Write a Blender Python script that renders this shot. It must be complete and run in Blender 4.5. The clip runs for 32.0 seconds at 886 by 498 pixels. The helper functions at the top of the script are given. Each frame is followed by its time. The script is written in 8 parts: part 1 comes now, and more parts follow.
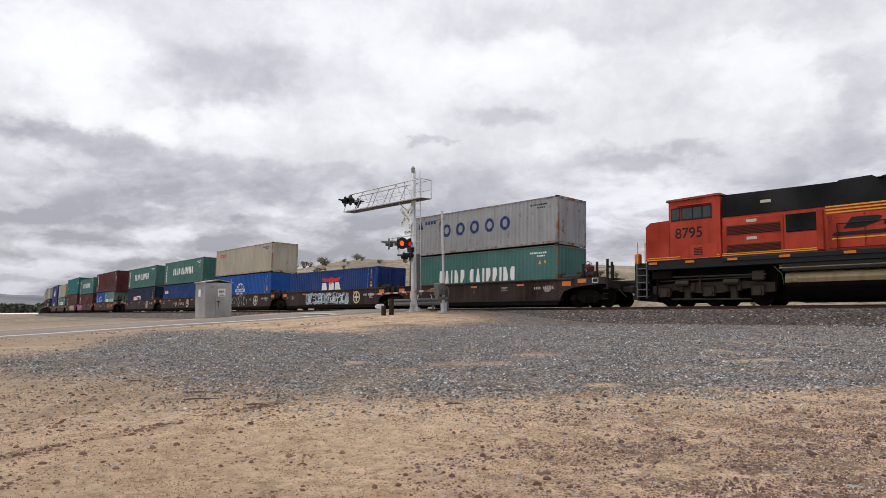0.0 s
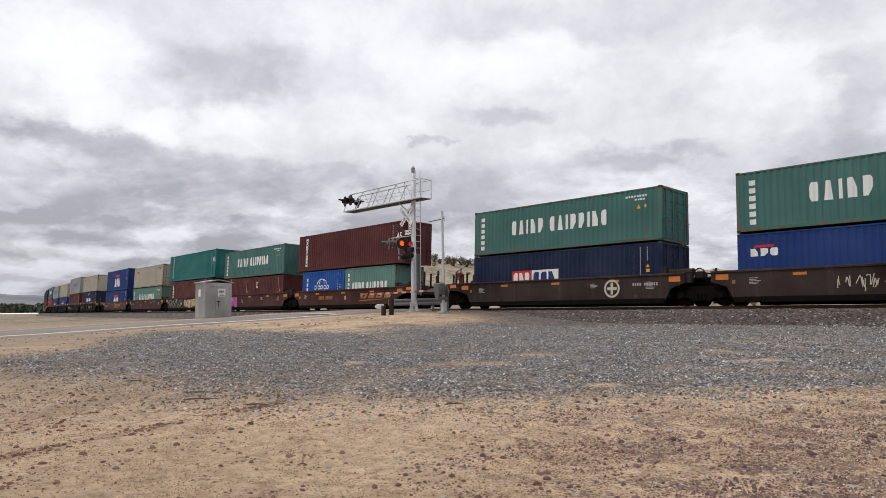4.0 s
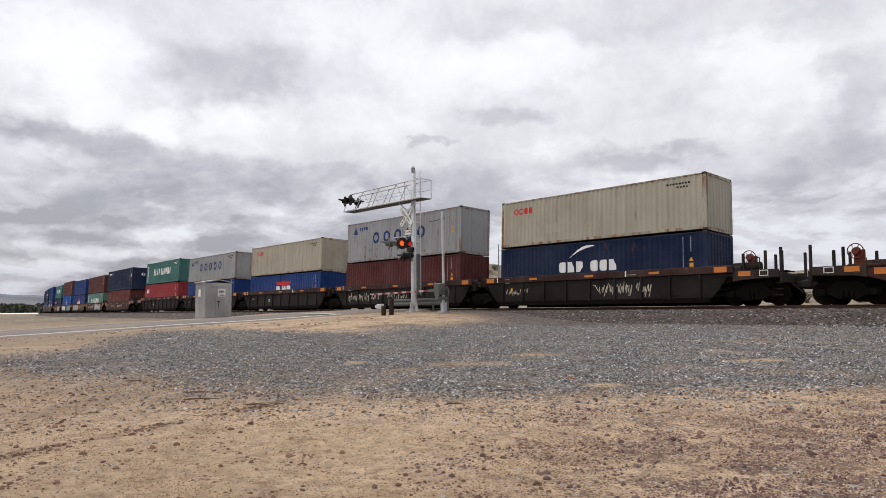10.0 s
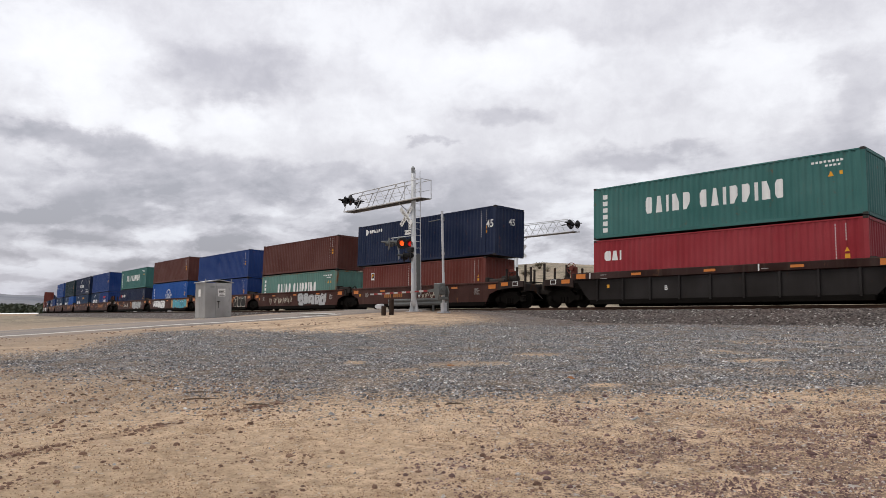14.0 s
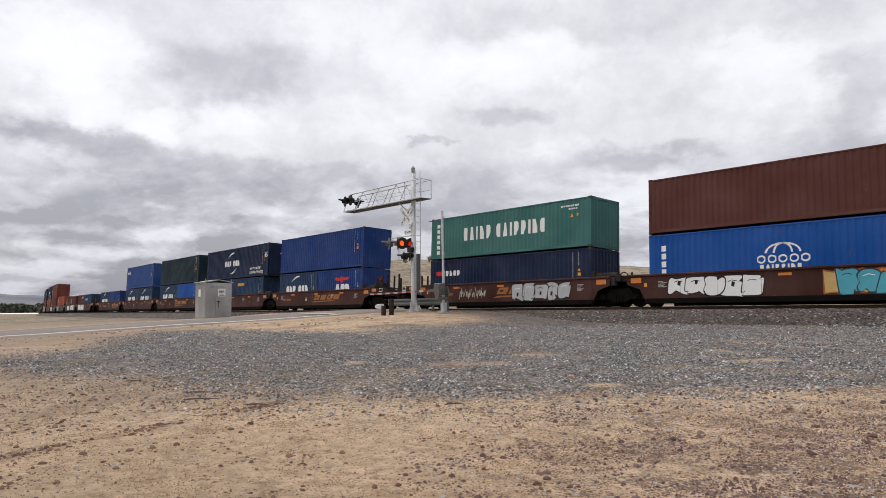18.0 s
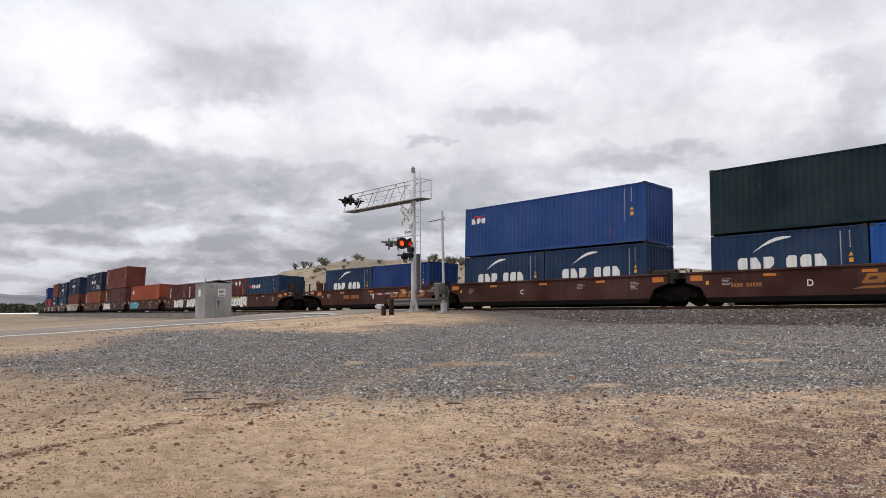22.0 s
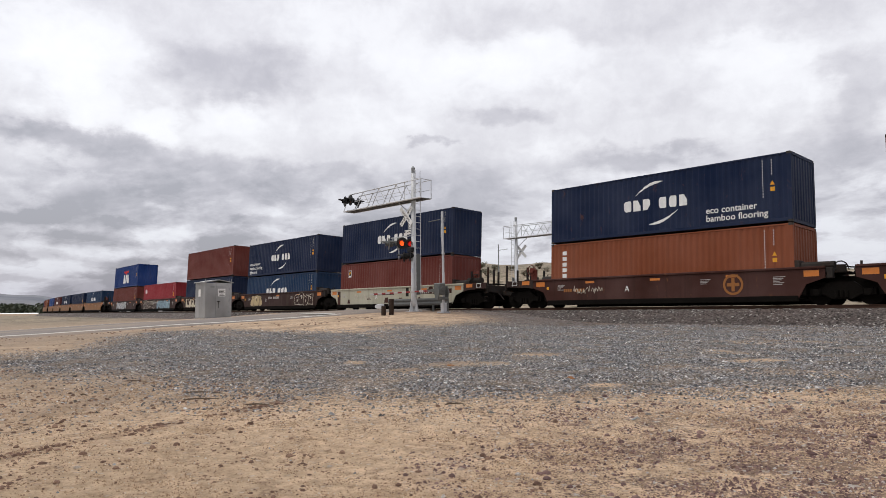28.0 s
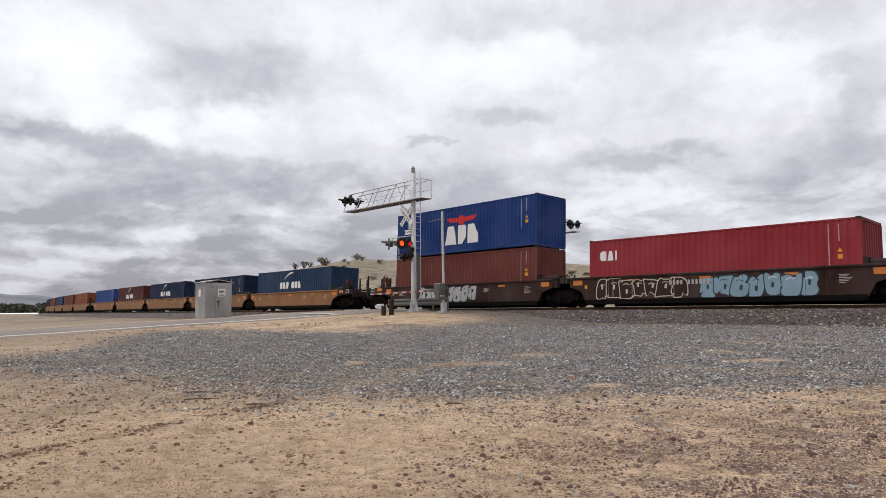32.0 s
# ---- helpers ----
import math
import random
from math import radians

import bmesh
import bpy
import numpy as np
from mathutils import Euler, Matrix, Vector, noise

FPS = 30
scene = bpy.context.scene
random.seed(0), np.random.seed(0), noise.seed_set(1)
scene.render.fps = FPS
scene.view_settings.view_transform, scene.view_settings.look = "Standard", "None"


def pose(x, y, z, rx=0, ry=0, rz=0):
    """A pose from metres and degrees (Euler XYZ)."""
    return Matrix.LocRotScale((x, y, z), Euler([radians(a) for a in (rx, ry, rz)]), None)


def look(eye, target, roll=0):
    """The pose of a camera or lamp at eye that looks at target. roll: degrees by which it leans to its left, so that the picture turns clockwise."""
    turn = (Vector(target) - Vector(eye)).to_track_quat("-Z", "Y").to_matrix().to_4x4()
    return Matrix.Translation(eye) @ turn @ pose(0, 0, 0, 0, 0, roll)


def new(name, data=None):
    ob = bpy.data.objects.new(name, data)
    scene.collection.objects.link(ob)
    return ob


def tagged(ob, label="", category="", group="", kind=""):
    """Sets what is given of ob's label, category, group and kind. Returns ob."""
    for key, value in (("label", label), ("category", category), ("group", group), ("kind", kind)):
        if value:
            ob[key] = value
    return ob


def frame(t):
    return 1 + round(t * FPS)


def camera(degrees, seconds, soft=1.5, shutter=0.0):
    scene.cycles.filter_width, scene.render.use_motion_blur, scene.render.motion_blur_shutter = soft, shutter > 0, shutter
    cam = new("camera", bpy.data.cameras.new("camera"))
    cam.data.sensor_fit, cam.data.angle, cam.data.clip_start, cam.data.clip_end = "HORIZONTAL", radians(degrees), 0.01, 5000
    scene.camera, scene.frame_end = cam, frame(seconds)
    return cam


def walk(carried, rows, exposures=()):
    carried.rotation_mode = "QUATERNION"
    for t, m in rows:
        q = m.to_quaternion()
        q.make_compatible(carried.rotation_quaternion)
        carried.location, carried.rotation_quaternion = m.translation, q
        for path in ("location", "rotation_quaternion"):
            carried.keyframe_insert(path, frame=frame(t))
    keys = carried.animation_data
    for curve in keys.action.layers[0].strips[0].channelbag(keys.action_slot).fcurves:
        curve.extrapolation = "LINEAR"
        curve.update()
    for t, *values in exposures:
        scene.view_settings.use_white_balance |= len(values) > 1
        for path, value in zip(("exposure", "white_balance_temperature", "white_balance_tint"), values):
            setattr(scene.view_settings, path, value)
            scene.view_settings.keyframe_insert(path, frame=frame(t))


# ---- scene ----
# World: z = 0 at the top of the rails, x along the track in the train's direction, y away from the camera.
EYE = Vector((0.0, 0.0, 0.03))
AHEAD = Vector((-0.735291, 0.672389, 0.085091))
cam = camera(64.604, 32.0, 0.8, 0.0)
walk(cam, [(0.0, look(EYE, EYE + AHEAD, -0.581)), (32.0, look(EYE, EYE + AHEAD, -0.581))])
scene.view_settings.exposure = 0.0

# ---- the track's line and the train's run ----
TRACK_Y = 30.057      # centre line of the straight
BEND_X = -18.76       # west of here the track bends away
BEND_R = 970.12
BEND_MAX = 0.27       # radians, straight again beyond
SHIFT0 = 0.3135
CANT = radians(2.54)  # the outer rail lies higher in the bend


def run(t):
    """Metres that the train has gone since the start."""
    return 17.21285 * t + 0.38599 * (t - 16) ** 2 / 200 + 0.26452 * (t - 16) ** 3 / 6000 - SHIFT0


def on_track(s, side=0.0):
    """Place and heading at s metres along the track, side metres towards the far side."""
    if s >= BEND_X:
        return s, TRACK_Y + side, 0.0
    a = min((BEND_X - s) / (BEND_R + 1.18), BEND_MAX)
    x = BEND_X - (BEND_R - side) * math.sin(a)
    y = TRACK_Y + side + (BEND_R - side) * (1 - math.cos(a))
    over = (BEND_X - s) - BEND_MAX * (BEND_R + 1.18)
    if over > 0:
        x -= over * math.cos(a)
        y += over * math.sin(a)
    return x, y, -a


def train_pose(s0, z, t):
    x, y, a = on_track(s0 + run(t))
    return pose(x, y, 0, 0, 0, math.degrees(a)) @ pose(0, 0, 0, -math.degrees(CANT)) @ pose(0, 0, z)


MOVING = []           # (thing, s0, z) of all that rolls


def from_track(x, y):
    """Distance of a ground point from the track's centre line, positive on the camera's side."""
    if x >= BEND_X:
        return TRACK_Y - y
    cx, cy = BEND_X, TRACK_Y + BEND_R
    a = math.atan2(cx - x, cy - y) if y < cy else math.pi
    if 0 <= a <= BEND_MAX:
        return math.hypot(x - cx, y - cy) - BEND_R
    ex, ey = BEND_X - BEND_R * math.sin(BEND_MAX), TRACK_Y + BEND_R * (1 - math.cos(BEND_MAX))
    nx, ny = -math.sin(BEND_MAX), -math.cos(BEND_MAX)
    return (x - ex) * nx + (y - ey) * ny


# ---- daylight: an overcast sky with broken cloud ----
SUN_EL, SUN_ROT = radians(67), radians(-135)
world = bpy.data.worlds.new("overcast_sky")
scene.world = world
world.use_nodes = True
wt = world.node_tree
wt.nodes.clear()


def wnode(kind, **kw):
    n = wt.nodes.new(kind)
    for k, v in kw.items():
        n.inputs[k].default_value = v
    return n


def wmath(op, a, b=None):
    n = wt.nodes.new("ShaderNodeMath")
    n.operation = op
    for i, v in enumerate((a, b)):
        if v is None:
            continue
        if isinstance(v, (int, float)):
            n.inputs[i].default_value = v
        else:
            wt.links.new(v, n.inputs[i])
    return n.outputs[0]


sky = wt.nodes.new("ShaderNodeTexSky")
sky.sky_type, sky.sun_disc = "NISHITA", False
sky.sun_elevation, sky.sun_rotation = SUN_EL, SUN_ROT
sky.air_density, sky.dust_density = 1.2, 3.0
wco = wt.nodes.new("ShaderNodeTexCoord")
wsep = wt.nodes.new("ShaderNodeSeparateXYZ")
wt.links.new(wco.outputs["Generated"], wsep.inputs[0])
DEG = 57.29578
bearing = wmath("MULTIPLY", wmath("ARCTAN2", wmath("MULTIPLY", wsep.outputs[0], -1.0), wsep.outputs[1]), DEG)
height = wmath("MULTIPLY", wmath("ARCSINE", wsep.outputs[2]), DEG)
wcomb = wt.nodes.new("ShaderNodeCombineXYZ")
wt.links.new(bearing, wcomb.inputs[0])
wt.links.new(height, wcomb.inputs[1])


def wvec(op, a, b):
    n = wt.nodes.new("ShaderNodeVectorMath")
    n.operation = op
    for i, v in enumerate((a, b)):
        if v is None:
            continue
        if isinstance(v, tuple):
            n.inputs[i].default_value = v
        else:
            wt.links.new(v, n.inputs[i])
    return n.outputs["Value" if op == "LENGTH" else "Vector"]


def wnoise(vec, scale, detail, rough, dist=0.0, out="Fac"):
    n = wnode("ShaderNodeTexNoise", Scale=scale, Detail=detail, Roughness=rough, Distortion=dist)
    wt.links.new(vec, n.inputs["Vector"])
    return n.outputs[out]


# the deck seen in perspective: direction over height, flattened towards the horizon
wflat = wt.nodes.new("ShaderNodeCombineXYZ")
deck = wmath("ADD", wmath("MAXIMUM", wsep.outputs[2], 0.0), 0.26)
wt.links.new(wmath("DIVIDE", wsep.outputs[0], deck), wflat.inputs[0])
wt.links.new(wmath("DIVIDE", wsep.outputs[1], deck), wflat.inputs[1])


def wspan(v, a, b, c, d, soft=True):
    n = wt.nodes.new("ShaderNodeMapRange")
    n.interpolation_type = "SMOOTHSTEP" if soft else "LINEAR"
    n.inputs["From Min"].default_value, n.inputs["From Max"].default_value = a, b
    n.inputs["To Min"].default_value, n.inputs["To Max"].default_value = c, d
    wt.links.new(v, n.inputs[0])
    return n.outputs[0]


# clouds in degrees of bearing and height, with frayed edges
stretch = wvec("MULTIPLY", wcomb.outputs[0], (0.62, 1.0, 1.0))
curl = wvec("SUBTRACT", wnoise(stretch, 0.30, 8, 0.60, 0.0, "Color"), (0.5, 0.5, 0.5))
warp = wt.nodes.new("ShaderNodeVectorMath")
warp.operation = "SCALE"
wt.links.new(wvec("MULTIPLY", curl, (10.0, 6.0, 0.0)), warp.inputs[0])
wt.links.new(wspan(height, 3.0, 14.0, 0.35, 1.0), warp.inputs["Scale"])
where = wvec("ADD", wcomb.outputs[0], warp.outputs[0])
# bearing, height, half width, half height, lighter or darker
LIGHT_CLOUDS = (
    (76.7, 18.7, 6.2, 2.9, 0.24), (75.1, 15.2, 4.1, 2.4, 0.18), (69.8, 14.3, 2.5, 2.2, 0.30), (65.0, 15.6, 1.9, 1.4, 0.16), (63.2, 13.5, 5.7, 2.4, 0.14),
    (55.1, 22.3, 7.9, 2.5, 0.16), (48.5, 19.2, 6.1, 2.8, 0.20), (40.0, 19.6, 7.0, 2.1, 0.20), (51.9, 15.4, 6.5, 2.0, 0.14), (22.7, 18.5, 7.0, 1.6, 0.20),
    (23.2, 15.9, 4.7, 1.8, 0.14), (39.3, 12.3, 5.0, 1.7, 0.12), (76.9, 9.2, 3.9, 1.3, 0.24), (78.4, 8.1, 2.4, 0.7, 0.14), (69.2, 6.0, 2.8, 0.8, 0.24),
    (61.4, 8.4, 3.1, 0.8, 0.16), (73.6, 4.4, 3.4, 0.6, 0.16), (59.6, 5.4, 4.9, 0.6, 0.12), (30.9, 8.5, 8.5, 1.0, 0.12), (77.9, 3.4, 3.8, 0.5, 0.12))
DARK_CLOUDS_WEST = (
    (63.3, 18.2, 5.7, 2.9, -0.31), (68.9, 19.0, 2.9, 1.6, -0.13), (79.3, 13.3, 3.4, 1.4, -0.18), (75.7, 12.3, 7.3, 1.3, -0.42), (67.9, 10.9, 8.6, 1.6, -0.26),
    (57.4, 10.5, 6.8, 1.2, -0.20), (68.2, 8.9, 5.3, 1.0, -0.26), (78.0, 6.6, 4.2, 0.7, -0.34), (72.1, 6.5, 3.1, 0.5, -0.26), (74.7, 5.1, 4.4, 0.7, -0.36),
    (67.5, 5.2, 3.7, 0.7, -0.33), (62.7, 7.2, 4.8, 0.7, -0.26), (54.2, 6.7, 6.4, 0.7, -0.20), (77.9, 3.9, 3.1, 0.4, -0.26), (68.9, 3.7, 4.8, 0.4, -0.21),
    (79.8, 16.9, 1.7, 2.6, -0.07))
DARK_CLOUDS_EAST = (
    (42.0, 16.1, 4.2, 1.1, -0.25), (48.6, 13.1, 2.4, 0.6, -0.26), (46.8, 10.4, 5.1, 1.3, -0.16), (31.3, 11.3, 5.6, 1.1, -0.28), (27.4, 11.6, 2.5, 0.7, -0.10),
    (33.5, 22.5, 11.5, 2.2, -0.14), (18.4, 19.9, 5.8, 1.7, -0.14), (16.4, 14.6, 2.9, 4.2, -0.22), (18.9, 11.3, 4.3, 2.0, -0.15), (27.3, 15.4, 5.4, 1.5, -0.10),
    (37.1, 9.1, 5.4, 0.7, -0.12), (21.6, 8.8, 6.8, 1.0, -0.12), (43.7, 23.1, 4.3, 1.7, -0.06))
tone = wmath("ADD", wmath("MULTIPLY", wnoise(stretch, 0.24, 7, 0.52, 0.0), 0.20), 0.545)
tone = wmath("ADD", tone, wspan(wnoise(wcomb.outputs[0], 0.5, 9, 0.62, 0.3), 0.30, 0.70, -0.05, 0.05))
# rolls of the deck: strong and close together low down, faint overhead
for scale, gain, shift in ((1.25, 0.46, 3.0), (3.4, 0.30, 11.0)):
    roll = wnoise(wvec("ADD", wflat.outputs[0], (shift, shift * 2.3, 0.0)), scale, 9, 0.60, 0.25)
    much = wspan(height, 5.0, 15.0, gain, gain * 0.18)
    tone = wmath("ADD", tone, wmath("MULTIPLY", wspan(roll, 0.42, 0.58, -0.5, 0.5), much))
tone = wmath("ADD", tone, wmath("MULTIPLY", wspan(height, 7.0, 15.0, -0.30, 0.0), wspan(bearing, 34.0, 62.0, 0.45, 1.0)))
for cb, ch, cw, ct, amount in LIGHT_CLOUDS + DARK_CLOUDS_WEST + DARK_CLOUDS_EAST:
    far = wvec("LENGTH", wvec("MULTIPLY", wvec("SUBTRACT", where, (cb, ch, 0.0)), (1 / cw, 1 / ct, 0.0)), None)
    tone = wmath("ADD", tone, wspan(far, 0.30, 1.25, amount, 0.0))
ramp = wt.nodes.new("ShaderNodeValToRGB")
wt.links.new(tone, ramp.inputs[0])
cr = ramp.color_ramp
cr.elements[0].position, cr.elements[0].color = 0.05, (0.40, 0.39, 0.425, 1)
cr.elements[1].position, cr.elements[1].color = 1.0, (0.95, 0.95, 0.965, 1)
for q, col in ((0.30, (0.54, 0.522, 0.56)), (0.55, (0.715, 0.698, 0.73)), (0.78, (0.875, 0.868, 0.895))):
    e = cr.elements.new(q)
    e.color = (*col, 1)
# the deck is a little brighter high up
low = wt.nodes.new("ShaderNodeValToRGB")
low.color_ramp.elements[0].color = (0.70, 0.72, 0.79, 1)
low.color_ramp.elements[1].position, low.color_ramp.elements[1].color = 0.22, (1.0, 1.0, 1.0, 1)
wt.links.new(wsep.outputs[2], low.inputs[0])
cloud = wt.nodes.new("ShaderNodeMix")
cloud.data_type, cloud.blend_type = "RGBA", "MULTIPLY"
cloud.inputs[0].default_value = 1.0
wt.links.new(ramp.outputs[0], cloud.inputs[6])
wt.links.new(low.outputs[0], cloud.inputs[7])
clear = wt.nodes.new("ShaderNodeMix")
clear.data_type, clear.blend_type = "RGBA", "ADD"
clear.inputs[0].default_value = 0.02
wt.links.new(cloud.outputs[2], clear.inputs[6])
wt.links.new(sky.outputs[0], clear.inputs[7])
wbg = wnode("ShaderNodeBackground", Strength=1.0)
wt.links.new(clear.outputs[2], wbg.inputs[0])
wout = wt.nodes.new("ShaderNodeOutputWorld")
wt.links.new(wbg.outputs[0], wout.inputs[0])

sun = new("sun", bpy.data.lights.new("sun", "SUN"))
sun.data.energy, sun.data.angle, sun.data.color = 1.6, radians(25), (1.0, 0.95, 0.88)
sun_way = Vector((math.sin(SUN_ROT) * math.cos(SUN_EL), math.cos(SUN_ROT) * math.cos(SUN_EL), math.sin(SUN_EL)))
sun.matrix_world = look((0, 0, 60), Vector((0, 0, 60)) - sun_way)


# ---- materials ----
def mat_nodes(name):
    m = bpy.data.materials.new(name)
    m.use_nodes = True
    t = m.node_tree
    return m, t, t.nodes["Principled BSDF"]


def mixc(t, fac, a, b, mode="MIX"):
    n = t.nodes.new("ShaderNodeMix")
    n.data_type, n.blend_type = "RGBA", mode
    for i, v in ((0, fac), (6, a), (7, b)):
        if isinstance(v, (int, float)):
            n.inputs[i].default_value = v
        elif isinstance(v, tuple):
            n.inputs[i].default_value = (*v, 1)
        else:
            t.links.new(v, n.inputs[i])
    return n.outputs[2]


def noise_of(t, scale, detail=4, rough=0.55, stretch=None, dist=0.0, where=None):
    co = t.nodes.new("ShaderNodeTexCoord")
    m = t.nodes.new("ShaderNodeMapping")
    m.inputs["Scale"].default_value = stretch or (1, 1, 1)
    if where:
        t.links.new(where, m.inputs["Location"])
    t.links.new(co.outputs["Object"], m.inputs[0])
    n = t.nodes.new("ShaderNodeTexNoise")
    n.inputs["Scale"].default_value, n.inputs["Detail"].default_value = scale, detail
    n.inputs["Roughness"].default_value, n.inputs["Distortion"].default_value = rough, dist
    t.links.new(m.outputs[0], n.inputs["Vector"])
    return n.outputs["Fac"]


def span(t, v, a, b, c=0.0, d=1.0):
    n = t.nodes.new("ShaderNodeMapRange")
    n.inputs["From Min"].default_value, n.inputs["From Max"].default_value = a, b
    n.inputs["To Min"].default_value, n.inputs["To Max"].default_value = c, d
    t.links.new(v, n.inputs[0])
    return n.outputs[0]


def bump_of(t, bsdf, height, strength, dist):
    n = t.nodes.new("ShaderNodeBump")
    n.inputs["Strength"].default_value, n.inputs["Distance"].default_value = strength, dist
    t.links.new(height, n.inputs["Height"])
    t.links.new(n.outputs[0], bsdf.inputs["Normal"])


def shade(c, k):
    return tuple(min(1.0, v * k) for v in c)


def plain(name, col, rough=0.6, metal=0.0, vary=0.15, scale=3.0, bump=0.0):
    """Painted or bare surface with grain at two scales."""
    m, t, b = mat_nodes(name)
    n1, n2 = noise_of(t, scale, 3), noise_of(t, scale * 14, 4)
    c = mixc(t, n1, shade(col, 1 - vary), shade(col, 1 + vary))
    c = mixc(t, span(t, n2, 0.45, 0.75, 0, 0.6 * vary * 2), c, shade(col, 0.6))
    t.links.new(c, b.inputs["Base Color"])
    t.links.new(span(t, n2, 0.3, 0.7, rough - 0.08, rough + 0.1), b.inputs["Roughness"])
    b.inputs["Metallic"].default_value = metal
    b.inputs["Specular IOR Level"].default_value = 0.06 if rough > 0.8 else 0.2 if rough > 0.45 else 0.5
    if bump:
        bump_of(t, b, n2, bump, 0.01)
    return m


def rusty_paint(name, col, wear=0.5, rough=0.5, dirt=(0.09, 0.075, 0.06), rust=(0.16, 0.065, 0.03), fade=0.12, edge=0.60):
    """Weathered steel paint: fading, vertical dirt runs, rust specks and streaks, different on each thing."""
    m, t, b = mat_nodes(name)
    inf = t.nodes.new("ShaderNodeObjectInfo")
    vec = t.nodes.new("ShaderNodeCombineXYZ")
    mul = t.nodes.new("ShaderNodeMath")
    mul.operation = "MULTIPLY"
    mul.inputs[1].default_value = 40.0
    t.links.new(inf.outputs["Random"], mul.inputs[0])
    t.links.new(mul.outputs[0], vec.inputs[0])
    t.links.new(mul.outputs[0], vec.inputs[2])
    off = vec.outputs[0]
    cloudy = noise_of(t, 0.45, 3, 0.5, where=off)
    runs = noise_of(t, 1.0, 5, 0.6, (3.2, 3.2, 0.16), 0.2, off)
    grain = noise_of(t, 22, 4, 0.6, where=off)
    spots = noise_of(t, 2.6, 8, 0.7, (1, 1, 0.55), 0.4, off)
    c = mixc(t, span(t, cloudy, 0.3, 0.7), shade(col, 1 - fade), shade(tuple(v * 0.94 + 0.02 for v in col), 1 + fade))
    c = mixc(t, span(t, runs, 0.5, 0.78, 0, 0.5 * wear), c, dirt)
    c = mixc(t, span(t, grain, 0.5, 0.8, 0, 0.25), c, shade(col, 0.62))
    r = t.nodes.new("ShaderNodeMath")
    r.operation = "MULTIPLY"
    t.links.new(span(t, spots, edge, edge + 0.08), r.inputs[0])
    t.links.new(span(t, runs, 0.42, 0.58), r.inputs[1])
    rr = t.nodes.new("ShaderNodeMath")
    rr.operation = "MULTIPLY"
    rr.inputs[1].default_value = wear
    t.links.new(r.outputs[0], rr.inputs[0])
    c = mixc(t, rr.outputs[0], c, rust)
    t.links.new(c, b.inputs["Base Color"])
    t.links.new(span(t, grain, 0.3, 0.7, rough - 0.1, rough + 0.14), b.inputs["Roughness"])
    b.inputs["Specular IOR Level"].default_value = 0.10
    bump_of(t, b, grain, 0.12, 0.004)
    return m


PAINT = {
    "grey": rusty_paint("grey_container_paint", (0.2886, 0.2964, 0.3042), 0.95, edge=0.565),
    "beige": rusty_paint("beige_container_paint", (0.38, 0.352, 0.278), 0.75),
    "sea_green": rusty_paint("sea_green_container_paint", (0.054, 0.148, 0.133), 0.7, dirt=(0.08, 0.09, 0.078)),
    "green": rusty_paint("green_container_paint", (0.043, 0.142, 0.130), 0.6, dirt=(0.07, 0.085, 0.075)),
    "teal": rusty_paint("teal_container_paint", (0.012, 0.135, 0.132), 0.3),
    "pale_teal": rusty_paint("pale_teal_container_paint", (0.1014, 0.2106, 0.1794), 0.8),
    "royal": rusty_paint("royal_blue_container_paint", (0.0062, 0.0330, 0.152), 0.5, dirt=(0.024, 0.034, 0.075)),
    "bright_blue": rusty_paint("bright_blue_container_paint", (0.0055, 0.070, 0.295), 0.4, dirt=(0.03, 0.06, 0.15)),
    "steel_blue": rusty_paint("steel_blue_container_paint", (0.016, 0.056, 0.205), 0.85, dirt=(0.07, 0.06, 0.03)),
    "slate_blue": rusty_paint("slate_blue_container_paint", (0.0095, 0.0320, 0.080), 0.6, dirt=(0.034, 0.040, 0.052)),
    "navy": rusty_paint("navy_container_paint", (0.0042, 0.0128, 0.0440), 0.5, dirt=(0.022, 0.024, 0.032)),
    "dark_green": rusty_paint("dark_green_container_paint", (0.0036, 0.0185, 0.0265), 0.8, dirt=(0.026, 0.026, 0.016)),
    "maroon": rusty_paint("maroon_container_paint", (0.0800, 0.0168, 0.0156), 0.5, dirt=(0.045, 0.024, 0.020)),
    "brown": rusty_paint("brown_container_paint", (0.0880, 0.0270, 0.0200), 0.5, dirt=(0.050, 0.028, 0.022)),
    "brick": rusty_paint("brick_red_container_paint", (0.1300, 0.0310, 0.0225), 0.5, dirt=(0.070, 0.032, 0.026)),
    "rust_orange": rusty_paint("rust_orange_container_paint", (0.2106, 0.0585, 0.0234), 0.4),
    "orange": rusty_paint("orange_container_paint", (0.2886, 0.0585, 0.0234), 0.4),
    "red": rusty_paint("red_container_paint", (0.27, 0.026, 0.034), 0.35),
}
RUSTY_EDGE = {k: rusty_paint(k + "_rusty_frame_paint", c, 1.0, 0.6, rust=(0.20, 0.085, 0.035), fade=0.2, edge=0.46) for k, c in (("grey", (0.27, 0.277, 0.284)), ("beige", (0.355, 0.33, 0.26)), ("sea_green", (0.052, 0.145, 0.124)), ("pale_teal", (0.095, 0.195, 0.166)))}
